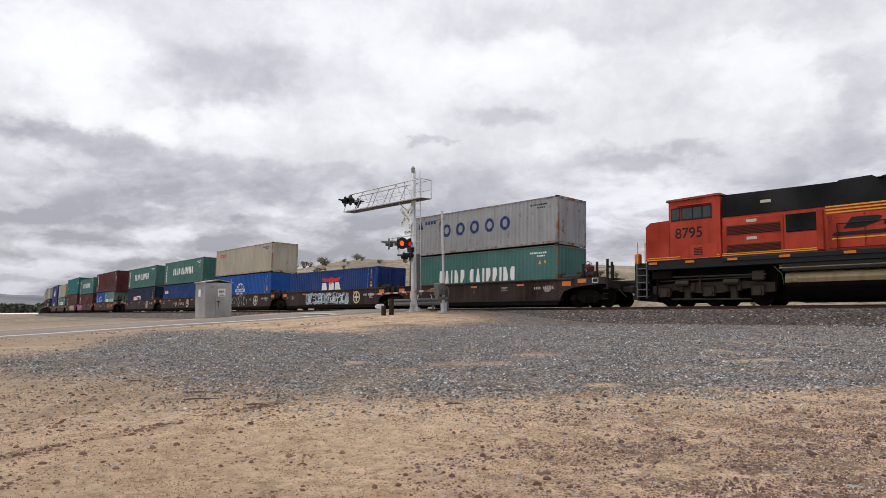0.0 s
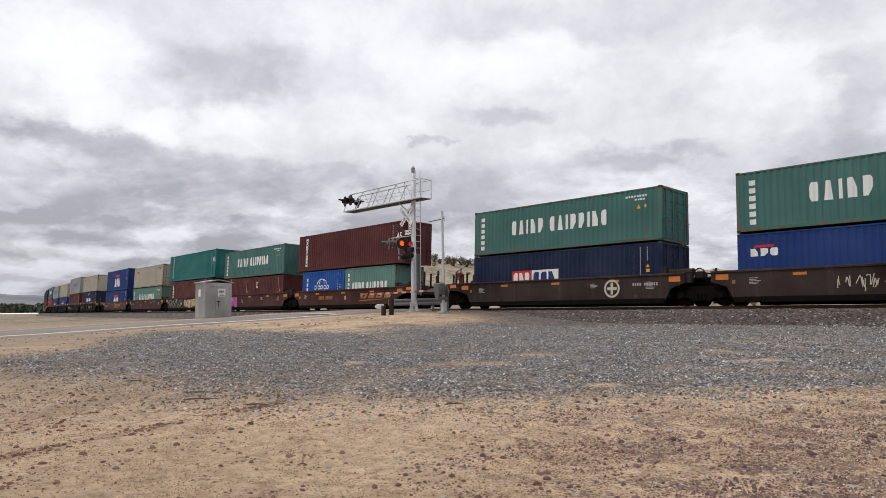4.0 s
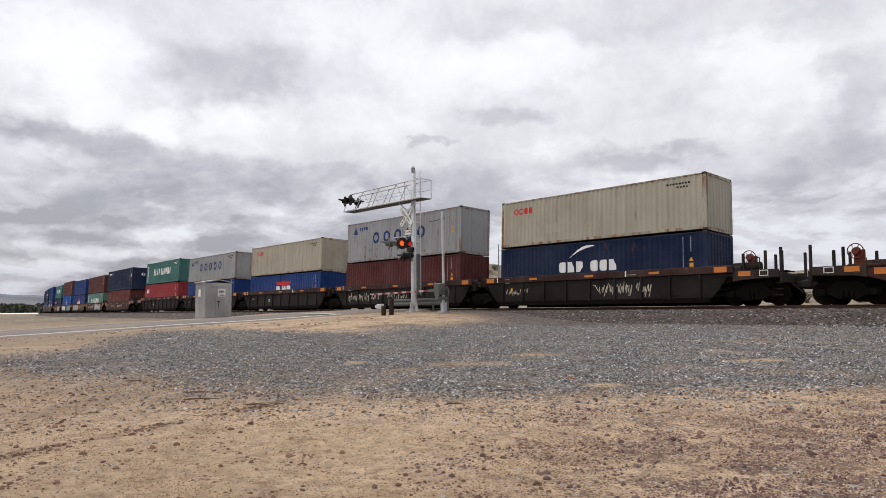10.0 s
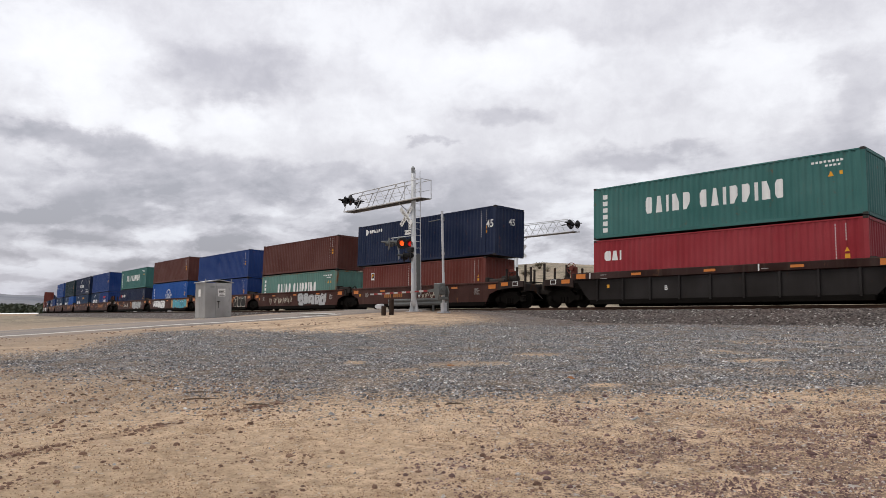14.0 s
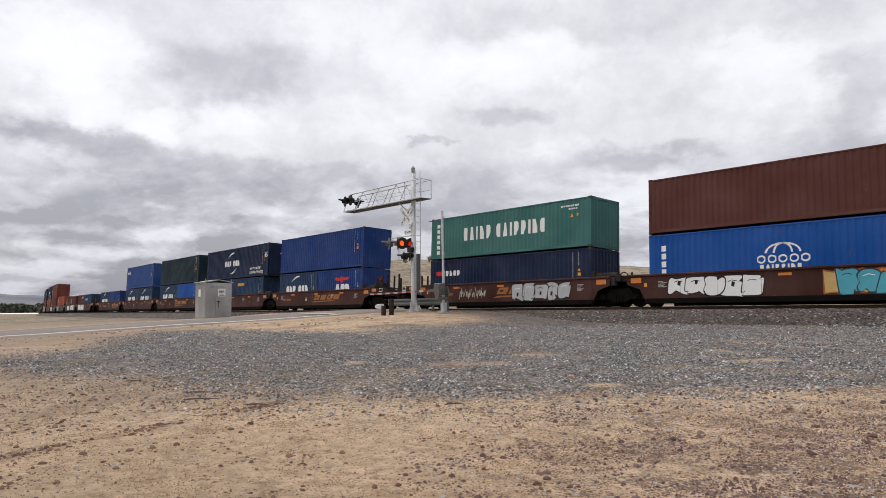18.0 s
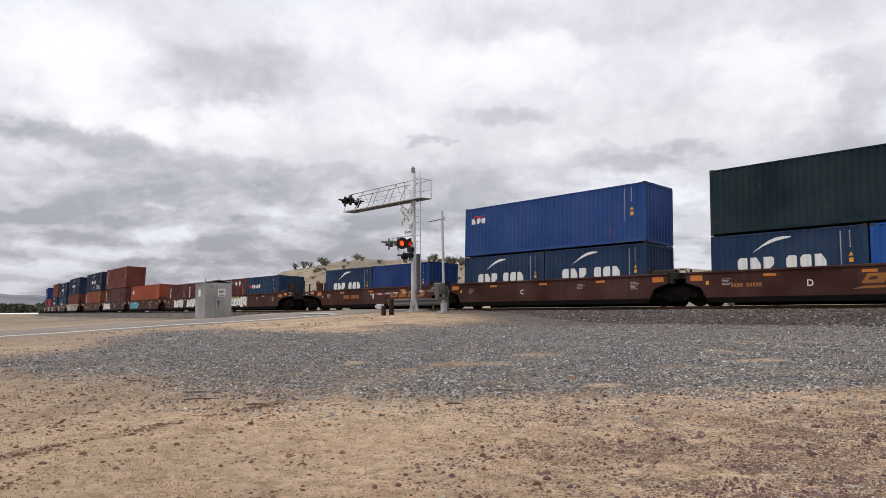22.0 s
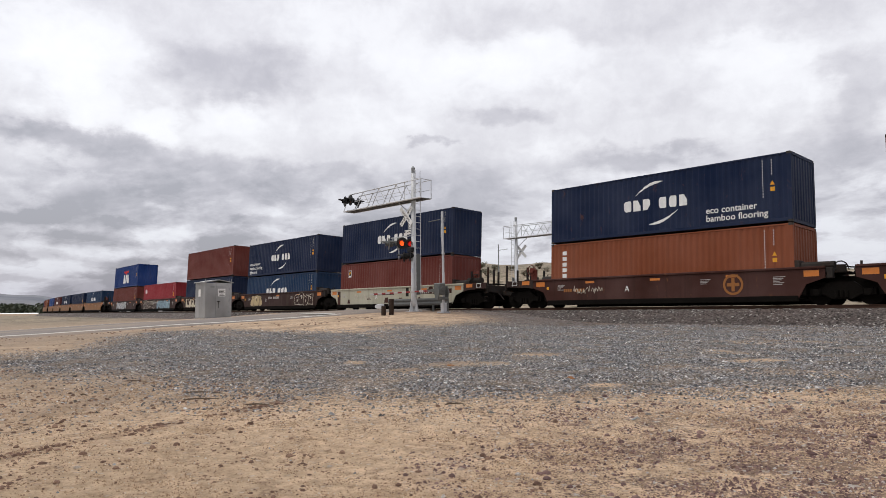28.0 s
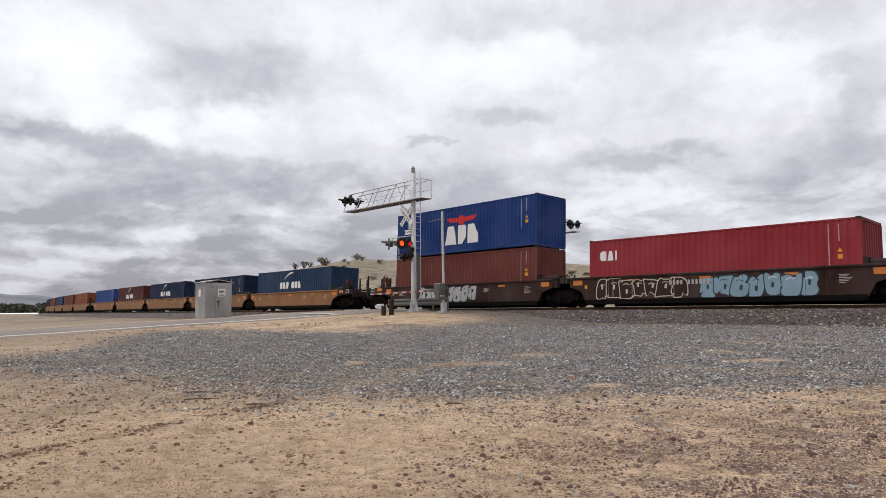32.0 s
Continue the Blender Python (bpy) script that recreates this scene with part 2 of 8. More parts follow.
SILL = {
    "dark": rusty_paint("dark_brown_wagon_paint", (0.0235, 0.0115, 0.0085), 0.9, 0.6, fade=0.25),
    "brown": rusty_paint("red_brown_wagon_paint", (0.052, 0.0165, 0.0110), 1.0, 0.6, (0.022, 0.013, 0.010), fade=0.25),
    "plum": rusty_paint("plum_brown_wagon_paint", (0.033, 0.0125, 0.0095), 0.9, 0.6, fade=0.25),
    "flat": rusty_paint("grimy_black_wagon_paint", (0.0100, 0.0070, 0.0058), 0.9, 0.7, (0.017, 0.013, 0.010), (0.045, 0.022, 0.012)),
    "cream": rusty_paint("cream_wagon_paint", (0.42, 0.40, 0.31), 0.8, 0.55),
    "tan": rusty_paint("tan_wagon_paint", (0.25, 0.120, 0.050), 0.9, 0.55),
}
GRIME = plain("grimy_running_gear", (0.0070, 0.0058, 0.0048), 0.85, 0.0, 0.5, 2.5, 0.3)
DECK = rusty_paint("rusty_dark_deck_steel", (0.015, 0.0105, 0.008), 0.9, 0.75, (0.012, 0.010, 0.008), (0.06, 0.028, 0.014), 0.35, 0.54)
STEEL = plain("polished_rail_steel", (0.32, 0.31, 0.30), 0.35, 0.9, 0.1)
CAST = rusty_paint("corner_casting_steel", (0.032, 0.028, 0.025), 0.8)
WHITE = plain("white_lettering_paint", (0.74, 0.74, 0.72), 0.55, 0, 0.08)
NAVY_MARK = plain("navy_lettering_paint", (0.02, 0.04, 0.14), 0.5, 0, 0.1)
RED_MARK = plain("red_lettering_paint", (0.55, 0.03, 0.03), 0.5, 0, 0.1)
BLACK_MARK = plain("black_lettering_paint", (0.015, 0.014, 0.013), 0.5, 0, 0.1)
YELLOW = plain("yellow_marking_paint", (0.70, 0.33, 0.03), 0.5, 0, 0.1)
ORANGE = plain("orange_reflector_strip", (0.56, 0.17, 0.02), 0.45, 0, 0.25, 5)
FADED_WHITE = plain("faded_white_stencil_paint", (0.40, 0.38, 0.36), 0.6, 0, 0.15)
CODE_WHITE = plain("worn_white_code_paint", (0.52, 0.52, 0.51), 0.6, 0, 0.15)
GOLD = plain("faded_orange_lettering_paint", (0.30, 0.12, 0.035), 0.6, 0, 0.2)
SILVER = plain("galvanised_steel", (0.52, 0.53, 0.54), 0.5, 0.15, 0.12, 5)
DULL_STEEL = plain("dull_grey_steel", (0.13, 0.135, 0.13), 0.6, 0.2, 0.2)
GREY_STEEL = plain("weathered_grey_steel", (0.26, 0.27, 0.27), 0.55, 0.3, 0.15)
BLACK = plain("black_painted_steel", (0.016, 0.016, 0.017), 0.5, 0.1, 0.2)
GLASS = plain("dark_window_glass", (0.02, 0.025, 0.03), 0.08, 0.0, 0.05)


# ---- mesh tools ----
class Shape:
    """Collects boxes, tubes and sheets for one mesh."""

    def __init__(self):
        self.v, self.f, self.flat = [], [], False

    def add(self, verts, faces):
        n = len(self.v)
        self.v += [tuple(p) for p in verts]
        self.f += [tuple(i + n for i in q) for q in faces]
        return self

    def box(self, x0, x1, y0, y1, z0, z1, b=0.0):
        if b <= 0:
            return self.add([(x, y, z) for x in (x0, x1) for y in (y0, y1) for z in (z0, z1)],
                            [(0, 1, 3, 2), (4, 6, 7, 5), (0, 4, 5, 1), (2, 3, 7, 6), (0, 2, 6, 4), (1, 5, 7, 3)])
        b = min(b, abs(x1 - x0) * 0.45, abs(y1 - y0) * 0.45, abs(z1 - z0) * 0.45)
        lo, hi = (x0, y0, z0), (x1, y1, z1)
        vs, ix = [], {}
        for c in range(8):
            s = [(c >> k) & 1 for k in range(3)]
            for k in range(3):
                p = [(hi[j] - (b if j != k else 0)) if s[j] else (lo[j] + (b if j != k else 0)) for j in range(3)]
                ix[c, k] = len(vs)
                vs.append(p)
        fs = []
        for k in range(3):
            a, d = (k + 1) % 3, (k + 2) % 3
            for s in (0, 1):
                c0 = s << k
                q = [ix[c0, k], ix[c0 | 1 << a, k], ix[c0 | 1 << a | 1 << d, k], ix[c0 | 1 << d, k]]
                fs.append(q if s else q[::-1])
            for s in range(4):
                c0 = ((s & 1) << a) | ((s >> 1) << d)
                c1 = c0 | 1 << k
                q = [ix[c0, a], ix[c1, a], ix[c1, d], ix[c0, d]]
                fs.append(q)
        for c in range(8):
            fs.append([ix[c, 0], ix[c, 1], ix[c, 2]])
        return self.add(vs, fs)

    def tube(self, p, q, r, n=8, r2=None, caps=True):
        p, q = Vector(p), Vector(q)
        d = (q - p).normalized()
        u = d.orthogonal().normalized()
        w = d.cross(u)
        r2 = r if r2 is None else r2
        ring = [(math.cos(2 * math.pi * i / n), math.sin(2 * math.pi * i / n)) for i in range(n)]
        vs = [p + u * a * r + w * b * r for a, b in ring] + [q + u * a * r2 + w * b * r2 for a, b in ring]
        fs = [(i, (i + 1) % n, n + (i + 1) % n, n + i) for i in range(n)]
        if caps:
            fs += [tuple(range(n))[::-1], tuple(range(n, 2 * n))]
        return self.add(vs, fs)

    def lathe(self, centre, axis, prof, n=16):
        """prof: (along, radius) pairs, turned round axis."""
        c, d = Vector(centre), Vector(axis).normalized()
        u = d.orthogonal().normalized()
        w = d.cross(u)
        vs, fs = [], []
        for a, r in prof:
            vs += [c + d * a + (u * math.cos(2 * math.pi * i / n) + w * math.sin(2 * math.pi * i / n)) * max(r, 1e-4) for i in range(n)]
        for k in range(len(prof) - 1):
            fs += [(k * n + i, k * n + (i + 1) % n, k * n + n + (i + 1) % n, k * n + n + i) for i in range(n)]
        fs += [tuple(range(n))[::-1], tuple(range(len(vs) - n, len(vs)))]
        return self.add(vs, fs)

    def prism(self, outline, y0, y1):
        """An outline in x, z, pushed from y0 to y1."""
        n = len(outline)
        vs = [(x, y0, z) for x, z in outline] + [(x, y1, z) for x, z in outline]
        fs = [tuple(range(n)), tuple(range(n, 2 * n))[::-1]] + [(i, n + i, n + (i + 1) % n, (i + 1) % n) for i in range(n)]
        return self.add(vs, fs)

    def mesh(self, name, smooth=False, weld=False):
        me = bpy.data.meshes.new(name)
        me.from_pydata(self.v, [], self.f)
        bm = bmesh.new()
        bm.from_mesh(me)
        if weld:
            bmesh.ops.remove_doubles(bm, verts=bm.verts, dist=0.0005)
        bmesh.ops.recalc_face_normals(bm, faces=bm.faces)
        bm.to_mesh(me)
        bm.free()
        if smooth:
            me.shade_smooth()
        return me


MESHES = {}


def shared(key, make):
    if key not in MESHES:
        MESHES[key] = make()
    return MESHES[key]


def part(name, shape, material, parent, label="", at=None, smooth=False):
    """One mesh object under a thing or a part; shape: a Shape or a shared mesh."""
    me = shape.mesh(name, smooth, shape.flat) if isinstance(shape, Shape) else shape
    ob = new(name, me)
    if not me.materials:
        me.materials.append(material)
    ob.material_slots[0].link = "OBJECT"
    ob.material_slots[0].material = material
    ob.parent = parent
    if at is not None:
        ob.matrix_basis = at
    if label:
        ob["label"] = label
    return ob


def thing(name, label, category, group="", kind="", at=None):
    ob = new(name)
    tagged(ob, label, category, group, kind)
    if at is not None:
        ob.matrix_basis = at
    return ob


def setting(name, shape, material, label, smooth=False):
    ob = new(name, shape.mesh(name, smooth) if isinstance(shape, Shape) else shape)
    ob.data.materials.append(material)
    return tagged(ob, label, kind="structure")


# ---- flat marks laid on a surface, following its corrugation ----
PITCH, DEEP = 0.278, 0.027


def corrugation(x0, x1):
    """Break points (x, depth) of a corrugated sheet from x0 to x1."""
    pts = [(x0, 0.0)]
    n = max(1, int((x1 - x0 - 0.1) / PITCH))
    start = (x0 + x1) / 2 - n * PITCH / 2
    for i in range(n):
        a = start + i * PITCH
        pts += [(a + 0.036, 0.0), (a + 0.104, DEEP), (a + 0.174, DEEP), (a + 0.242, 0.0)]
    pts.append((x1, 0.0))
    return pts


def depth_at(pts, x):
    for (a, d), (b, e) in zip(pts, pts[1:]):
        if a <= x <= b:
            return d + (e - d) * (x - a) / max(b - a, 1e-6)
    return 0.0


def cuts(polys, x):
    """Heights at which the outlines cross the upright at x."""
    zs = []
    for p in polys:
        for (xa, za), (xb, zb) in zip(p, p[1:] + p[:1]):
            if (xa <= x) != (xb <= x):
                zs.append(za + (zb - za) * (x - xa) / (xb - xa))
    return sorted(zs)


def decal(polys, pts=None, y=0.0, proud=0.004):
    """Even-odd fill of outlines in x, z as a thin sheet that faces -y, bent along the break points pts."""
    s = Shape()
    s.flat = True
    xs = sorted({round(v[0], 4) for p in polys for v in p})
    if not xs:
        return s
    if pts:
        xs = sorted(set(xs) | {round(a, 4) for a, _ in pts if xs[0] < a < xs[-1]})
    for a, b in zip(xs, xs[1:]):
        if b - a < 1e-4:
            continue
        e = min((b - a) * 0.002, 0.00006)
        za, zb = cuts(polys, a + e), cuts(polys, b - e)
        if len(za) != len(zb):
            continue
        za, zb = [round(v, 3) for v in za], [round(v, 3) for v in zb]
        ya = y - proud + (depth_at(pts, a) if pts else 0)
        yb = y - proud + (depth_at(pts, b) if pts else 0)
        for i in range(0, len(za) - 1, 2):
            s.add([(a, ya, za[i]), (b, yb, zb[i]), (b, yb, zb[i + 1]), (a, ya, za[i + 1])], [(0, 1, 2, 3)])
    return s


def rect(x0, x1, z0, z1, lean=0.0):
    return [(x0, z0), (x1, z0), (x1 + lean, z1), (x0 + lean, z1)]


def oval(cx, cz, rx, rz, n=20):
    return [(cx + rx * math.cos(2 * math.pi * (i + 0.5) / n), cz + rz * math.sin(2 * math.pi * (i + 0.5) / n)) for i in range(n)]


def ringlet(cx, cz, rx, rz, w):
    return [oval(cx, cz, rx, rz), oval(cx, cz, rx - w, rz - w)]


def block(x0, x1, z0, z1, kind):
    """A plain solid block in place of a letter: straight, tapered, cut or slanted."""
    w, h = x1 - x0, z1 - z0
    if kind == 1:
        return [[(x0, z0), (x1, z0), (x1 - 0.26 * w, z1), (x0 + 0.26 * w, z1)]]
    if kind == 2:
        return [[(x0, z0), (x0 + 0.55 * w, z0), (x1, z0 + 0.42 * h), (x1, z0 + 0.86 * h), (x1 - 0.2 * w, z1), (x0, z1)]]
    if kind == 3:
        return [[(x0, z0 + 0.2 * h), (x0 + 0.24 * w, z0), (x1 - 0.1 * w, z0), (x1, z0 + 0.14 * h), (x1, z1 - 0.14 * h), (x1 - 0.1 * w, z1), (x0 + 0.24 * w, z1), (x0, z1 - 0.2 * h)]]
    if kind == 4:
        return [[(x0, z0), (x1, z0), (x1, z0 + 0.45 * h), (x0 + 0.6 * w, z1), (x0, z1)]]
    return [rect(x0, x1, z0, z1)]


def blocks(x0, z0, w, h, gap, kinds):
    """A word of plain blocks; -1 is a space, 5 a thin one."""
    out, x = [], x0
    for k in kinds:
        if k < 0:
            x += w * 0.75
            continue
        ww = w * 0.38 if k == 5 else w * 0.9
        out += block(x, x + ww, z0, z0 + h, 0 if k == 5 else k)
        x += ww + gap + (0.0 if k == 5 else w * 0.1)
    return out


def swoosh(x0, z0, x1, z1, up, thick, n=10):
    """A tapering bow from one point to another."""
    top, bot = [], []
    for i in range(n + 1):
        k = i / n
        x, z = x0 + (x1 - x0) * k, z0 + (z1 - z0) * k + up * math.sin(math.pi * k)
        t = thick * math.sin(math.pi * min(1, 0.06 + 0.9 * k)) * (0.35 + 0.65 * k)
        top.append((x, z + t / 2))
        bot.append((x, z - t / 2))
    return top + bot[::-1]


def lettering(text, size, key):
    """Words in the built-in font as a mesh in x, z, facing -y."""
    def make():
        cu = bpy.data.curves.new("lettering", "FONT")
        cu.body, cu.size, cu.align_x, cu.resolution_u, cu.offset = text, size, "LEFT", 3, 0.012 * size
        ob = bpy.data.objects.new("lettering", cu)
        me = bpy.data.meshes.new_from_object(ob)
        me.transform(Matrix.Rotation(radians(90), 4, "X"))
        bpy.data.objects.remove(ob)
        return me
    return shared(("text", text, size, key), make)


# ---- the lie of the land ----
ROAD_X0, ROAD_X1 = -41.6, -33.2     # the road's edges; it crosses the track square


def road_z(y):
    d = abs(TRACK_Y - y)
    return np.interp(d, [0, 1.7, 5.2, 7.6, 10.5, 13.4, 17.2, 19.7, 22, 24, 40, 200], [0.0, 0.0, -0.09, -0.215, -0.36, -0.49, -0.613, -0.73, -0.837, -0.91, -1.15, -1.5])


def smooth(a, b, v):
    k = min(1.0, max(0.0, (v - a) / (b - a)))
    return k * k * (3 - 2 * k)


def ground_z(x, y):
    d = from_track(x, y)
    if d >= 0:
        z = np.interp(d, [0, 1.8, 3.6, 12, 20, 27, 40, 400], [-0.62, -0.62, -0.72, -0.98, -1.12, -1.22, -1.3, -1.6])
    else:
        z = np.interp(-d, [0, 3, 12, 60, 400], [-0.62, -0.75, -1.0, -1.0, -0.9])
    # the road's approach is banked up, with a sandy mound round the signals
    w = smooth(-58, -44, x) * (1 - smooth(-29.5, -17.5, x)) * (1 - smooth(24, 44, abs(d)))
    if w > 0:
        z = z * (1 - w) + max(z, float(road_z(y)) - 0.07) * w
    r = math.hypot(x, y)
    a = math.atan2(-x, y)                       # bearing west of +y
    k = math.degrees(a)
    if d < -20:
        # a sandy ridge behind the track
        crest = np.interp(k, [-40, 0, 19, 25, 32, 36, 39.5, 44, 48, 51, 54, 57.3, 59, 60.5, 63, 66, 70], [3, 8, 9.4, 9.7, 11.3, 12.1, 12.8, 12.7, 13.8, 14.1, 14.3, 13.2, 12.0, 11.0, 7.0, 3.0, 0])
        crest += 0.7 * noise.noise(Vector((k * 0.25, 3.0, 0))) + 0.35 * noise.noise(Vector((k * 0.9, 9.0, 0)))
        z += max(0.0, crest) * smooth(95, 190, r) * (1 - 0.6 * smooth(260, 600, r))
    if r > 700:
        hill = np.interp(k, [60, 66, 72, 76, 79.8, 84, 90, 120], [0, 6, 22, 44, 56, 66, 60, 50])
        z += hill * smooth(1200, 2300, r) * (1 + 0.25 * noise.noise(Vector((k * 0.35, 1.0, 4.0))))
    if r < 60:
        z += 0.030 * noise.noise(Vector((x * 0.35, y * 0.35, 0))) + 0.016 * noise.noise(Vector((x * 1.3, y * 1.3, 5)))
        if r < 22:
            z += 0.013 * noise.noise(Vector((x * 4.5, y * 4.5, 1))) + 0.009 * noise.noise(Vector((x * 11, y * 11, 2)))
    return z


RUT_A, RUT_B = 0.377, 6.75
GRAVEL_WEST = ((0.0, -22.5), (4.2, -22.0), (6.2, -22.0), (8.0, -25.4), (10.3, -28.2), (12.9, -26.8), (14.0, -24.2), (15.9, -22.3), (18.7, -22.9), (24.0, -22.9), (26.0, -24.5), (27.0, -29.9))


# bare sandy patches in the gravel: place, half length, half width
SAND_PATCHES = ((-13.01, 9.15, 0.3, 0.45), (-10.8, 10.13, 0.6, 0.7), (-10.1, 10.6, 0.35, 0.4), (-10.77, 12.79, 0.7, 0.5), (-6.25, 8.98, 0.3, 0.25), (-6.16, 14.02, 0.6, 0.45), (-10.54, 8.56, 0.35, 0.4))


def ground_material():
    m, t, b = mat_nodes("sand_and_gravel_ground")
    geo = t.nodes.new("ShaderNodeTexCoord")
    sep = t.nodes.new("ShaderNodeSeparateXYZ")
    t.links.new(geo.outputs["Object"], sep.inputs[0])

    def calc(op, a, c=None):
        n = t.nodes.new("ShaderNodeMath")
        n.operation = op
        for i, v in enumerate((a, c)):
            if v is None:
                continue
            if isinstance(v, (int, float)):
                n.inputs[i].default_value = v
            else:
                t.links.new(v, n.inputs[i])
        return n.outputs[0]

    n_big, n_mid = noise_of(t, 0.22, 5, 0.6), noise_of(t, 0.9, 6, 0.6, dist=0.6)
    n_fine, n_grit = noise_of(t, 16, 6, 0.7), noise_of(t, 60, 4, 0.75)
    n_lump = noise_of(t, 3.6, 8, 0.72)
    sand = mixc(t, span(t, n_mid, 0.3, 0.7), (0.55, 0.40, 0.266), (0.74, 0.555, 0.385))
    sand = mixc(t, span(t, n_big, 0.42, 0.62, 0, 0.6), sand, (0.42, 0.315, 0.210))
    sand = mixc(t, span(t, n_fine, 0.50, 0.70, 0, 0.6), sand, (0.30, 0.198, 0.122))
    sand = mixc(t, calc("MULTIPLY", span(t, n_lump, 0.54, 0.64, 0, 0.75), span(t, n_fine, 0.40, 0.56)), sand, (0.19, 0.118, 0.075))
    sand = mixc(t, span(t, n_grit, 0.60, 0.72, 0, 0.6), sand, (0.16, 0.105, 0.072))
    # drifts of darker crumbled dirt, and smooth pale pans between them
    drift = calc("MULTIPLY", span(t, noise_of(t, 1.5, 7, 0.66, (1.0, 1.0, 1.0), 0.5), 0.545, 0.61), span(t, noise_of(t, 22, 6, 0.75), 0.40, 0.56))
    sand = mixc(t, calc("MULTIPLY", drift, 0.62), sand, (0.17, 0.105, 0.072))
    sand = mixc(t, span(t, noise_of(t, 0.7, 4, 0.5, (1.0, 1.0, 1.0), 0.4), 0.56, 0.66, 0, 0.55), sand, (0.58, 0.43, 0.30))
    wisp = noise_of(t, 5.0, 9, 0.78)
    sand = mixc(t, 1.0, sand, mixc(t, span(t, wisp, 0.38, 0.62), (0.78, 0.765, 0.75), (1.22, 1.22, 1.22)), "MULTIPLY")
    sand = mixc(t, span(t, n_grit, 0.36, 0.26, 0, 0.6), sand, (0.62, 0.50, 0.37))
    away = calc("SQRT", calc("ADD", calc("MULTIPLY", sep.outputs[0], sep.outputs[0]), calc("MULTIPLY", sep.outputs[1], sep.outputs[1])))
    ruts = span(t, noise_of(t, 0.9, 5, 0.6, (1.8, 0.35, 1), 0.8), 0.50, 0.62, 0, 0.8)
    sand = mixc(t, calc("MULTIPLY", span(t, away, 16, 26), ruts), sand, (0.24, 0.172, 0.12))
    mound = calc("MULTIPLY", calc("MULTIPLY", span(t, sep.outputs[0], -50, -42), span(t, sep.outputs[0], -17, -22)), calc("MULTIPLY", span(t, sep.outputs[1], 9, 15), span(t, sep.outputs[1], 25.6, 24.6)))
    sand = mixc(t, calc("MULTIPLY", span(t, away, 18, 30, 0, 0.75), span(t, mound, 0, 1, 1.0, 0.25)), sand, mixc(t, span(t, n_lump, 0.38, 0.62), (0.22, 0.172, 0.132), (0.33, 0.258, 0.192)))
    # trampled grey-brown dirt before the west end of the gravel
    dirt_w = calc("MULTIPLY", span(t, sep.outputs[0], -7.5, -11.0), span(t, away, 22, 17))
    streak = span(t, noise_of(t, 1.1, 8, 0.74), 0.42, 0.58)
    sand = mixc(t, calc("MULTIPLY", dirt_w, calc("ADD", calc("MULTIPLY", streak, 0.5), 0.22)), sand, (0.27, 0.205, 0.15))
    # a ridge of loose crumbs left by a wheel
    rut = calc("ADD", calc("ADD", sep.outputs[0], calc("MULTIPLY", sep.outputs[1], RUT_A)), RUT_B)
    rut = calc("ABSOLUTE", calc("ADD", rut, calc("MULTIPLY", calc("SUBTRACT", n_mid, 0.5), 0.5)))
    rut = calc("MULTIPLY", calc("MULTIPLY", span(t, rut, 0.22, 0.05), span(t, n_lump, 0.40, 0.52)), calc("MULTIPLY", span(t, sep.outputs[1], 5.2, 4.0), span(t, n_mid, 0.36, 0.48)))
    sand = mixc(t, calc("MULTIPLY", rut, 0.6), sand, (0.19, 0.12, 0.08))
    # grey crushed stone lies between the sand and the track
    wob = calc("ADD", calc("MULTIPLY", calc("SUBTRACT", n_mid, 0.5), 2.6), calc("MULTIPLY", calc("SUBTRACT", n_big, 0.5), 2.0))
    wob = calc("ADD", wob, calc("ADD", calc("MULTIPLY", calc("SUBTRACT", n_fine, 0.5), 1.8), calc("MULTIPLY", calc("SUBTRACT", n_lump, 0.5), 3.0)))
    line_b = calc("ADD", calc("MULTIPLY", sep.outputs[0], 0.92), 12.9)
    inside = calc("ADD", calc("SUBTRACT", sep.outputs[1], calc("MAXIMUM", calc("MINIMUM", 4.7, calc("ADD", calc("MULTIPLY", sep.outputs[0], 0.3), 8.9)), line_b)), wob)
    edge = t.nodes.new("ShaderNodeValToRGB")
    t.links.new(calc("DIVIDE", sep.outputs[1], 30.0), edge.inputs[0])
    for i, (yy, xx) in enumerate(GRAVEL_WEST):
        if i < 2:
            el = edge.color_ramp.elements[i]
            el.position = yy / 30
        else:
            el = edge.color_ramp.elements.new(yy / 30)
        v = (xx + 30) / 10
        el.color = (v, v, v, 1)
    west = calc("SUBTRACT", calc("ADD", calc("MULTIPLY", sep.outputs[0], 0.1), 3.0), edge.outputs[0])
    west = calc("ADD", calc("MULTIPLY", west, 10.0), calc("MULTIPLY", wob, 0.8))
    band = calc("MULTIPLY", span(t, inside, -1.5, 1.7), span(t, west, -1.8, 1.6))
    open_sand = span(t, noise_of(t, 0.42, 4, 0.55, (0.45, 1.0, 1), 0.3), 0.58, 0.66)
    band = calc("MULTIPLY", band, calc("SUBTRACT", 1.0, calc("MULTIPLY", open_sand, 0.7)))
    # bare sandy patches in the gravel
    for cx, cy, ra, rb in SAND_PATCHES:
        ux, uy = calc("ADD", sep.outputs[0], -cx), calc("ADD", sep.outputs[1], -cy)
        along = calc("DIVIDE", calc("ADD", calc("MULTIPLY", ux, 0.675), calc("MULTIPLY", uy, 0.738)), ra)
        across = calc("DIVIDE", calc("SUBTRACT", calc("MULTIPLY", ux, 0.738), calc("MULTIPLY", uy, 0.675)), rb)
        far = calc("SQRT", calc("ADD", calc("MULTIPLY", along, along), calc("MULTIPLY", across, across)))
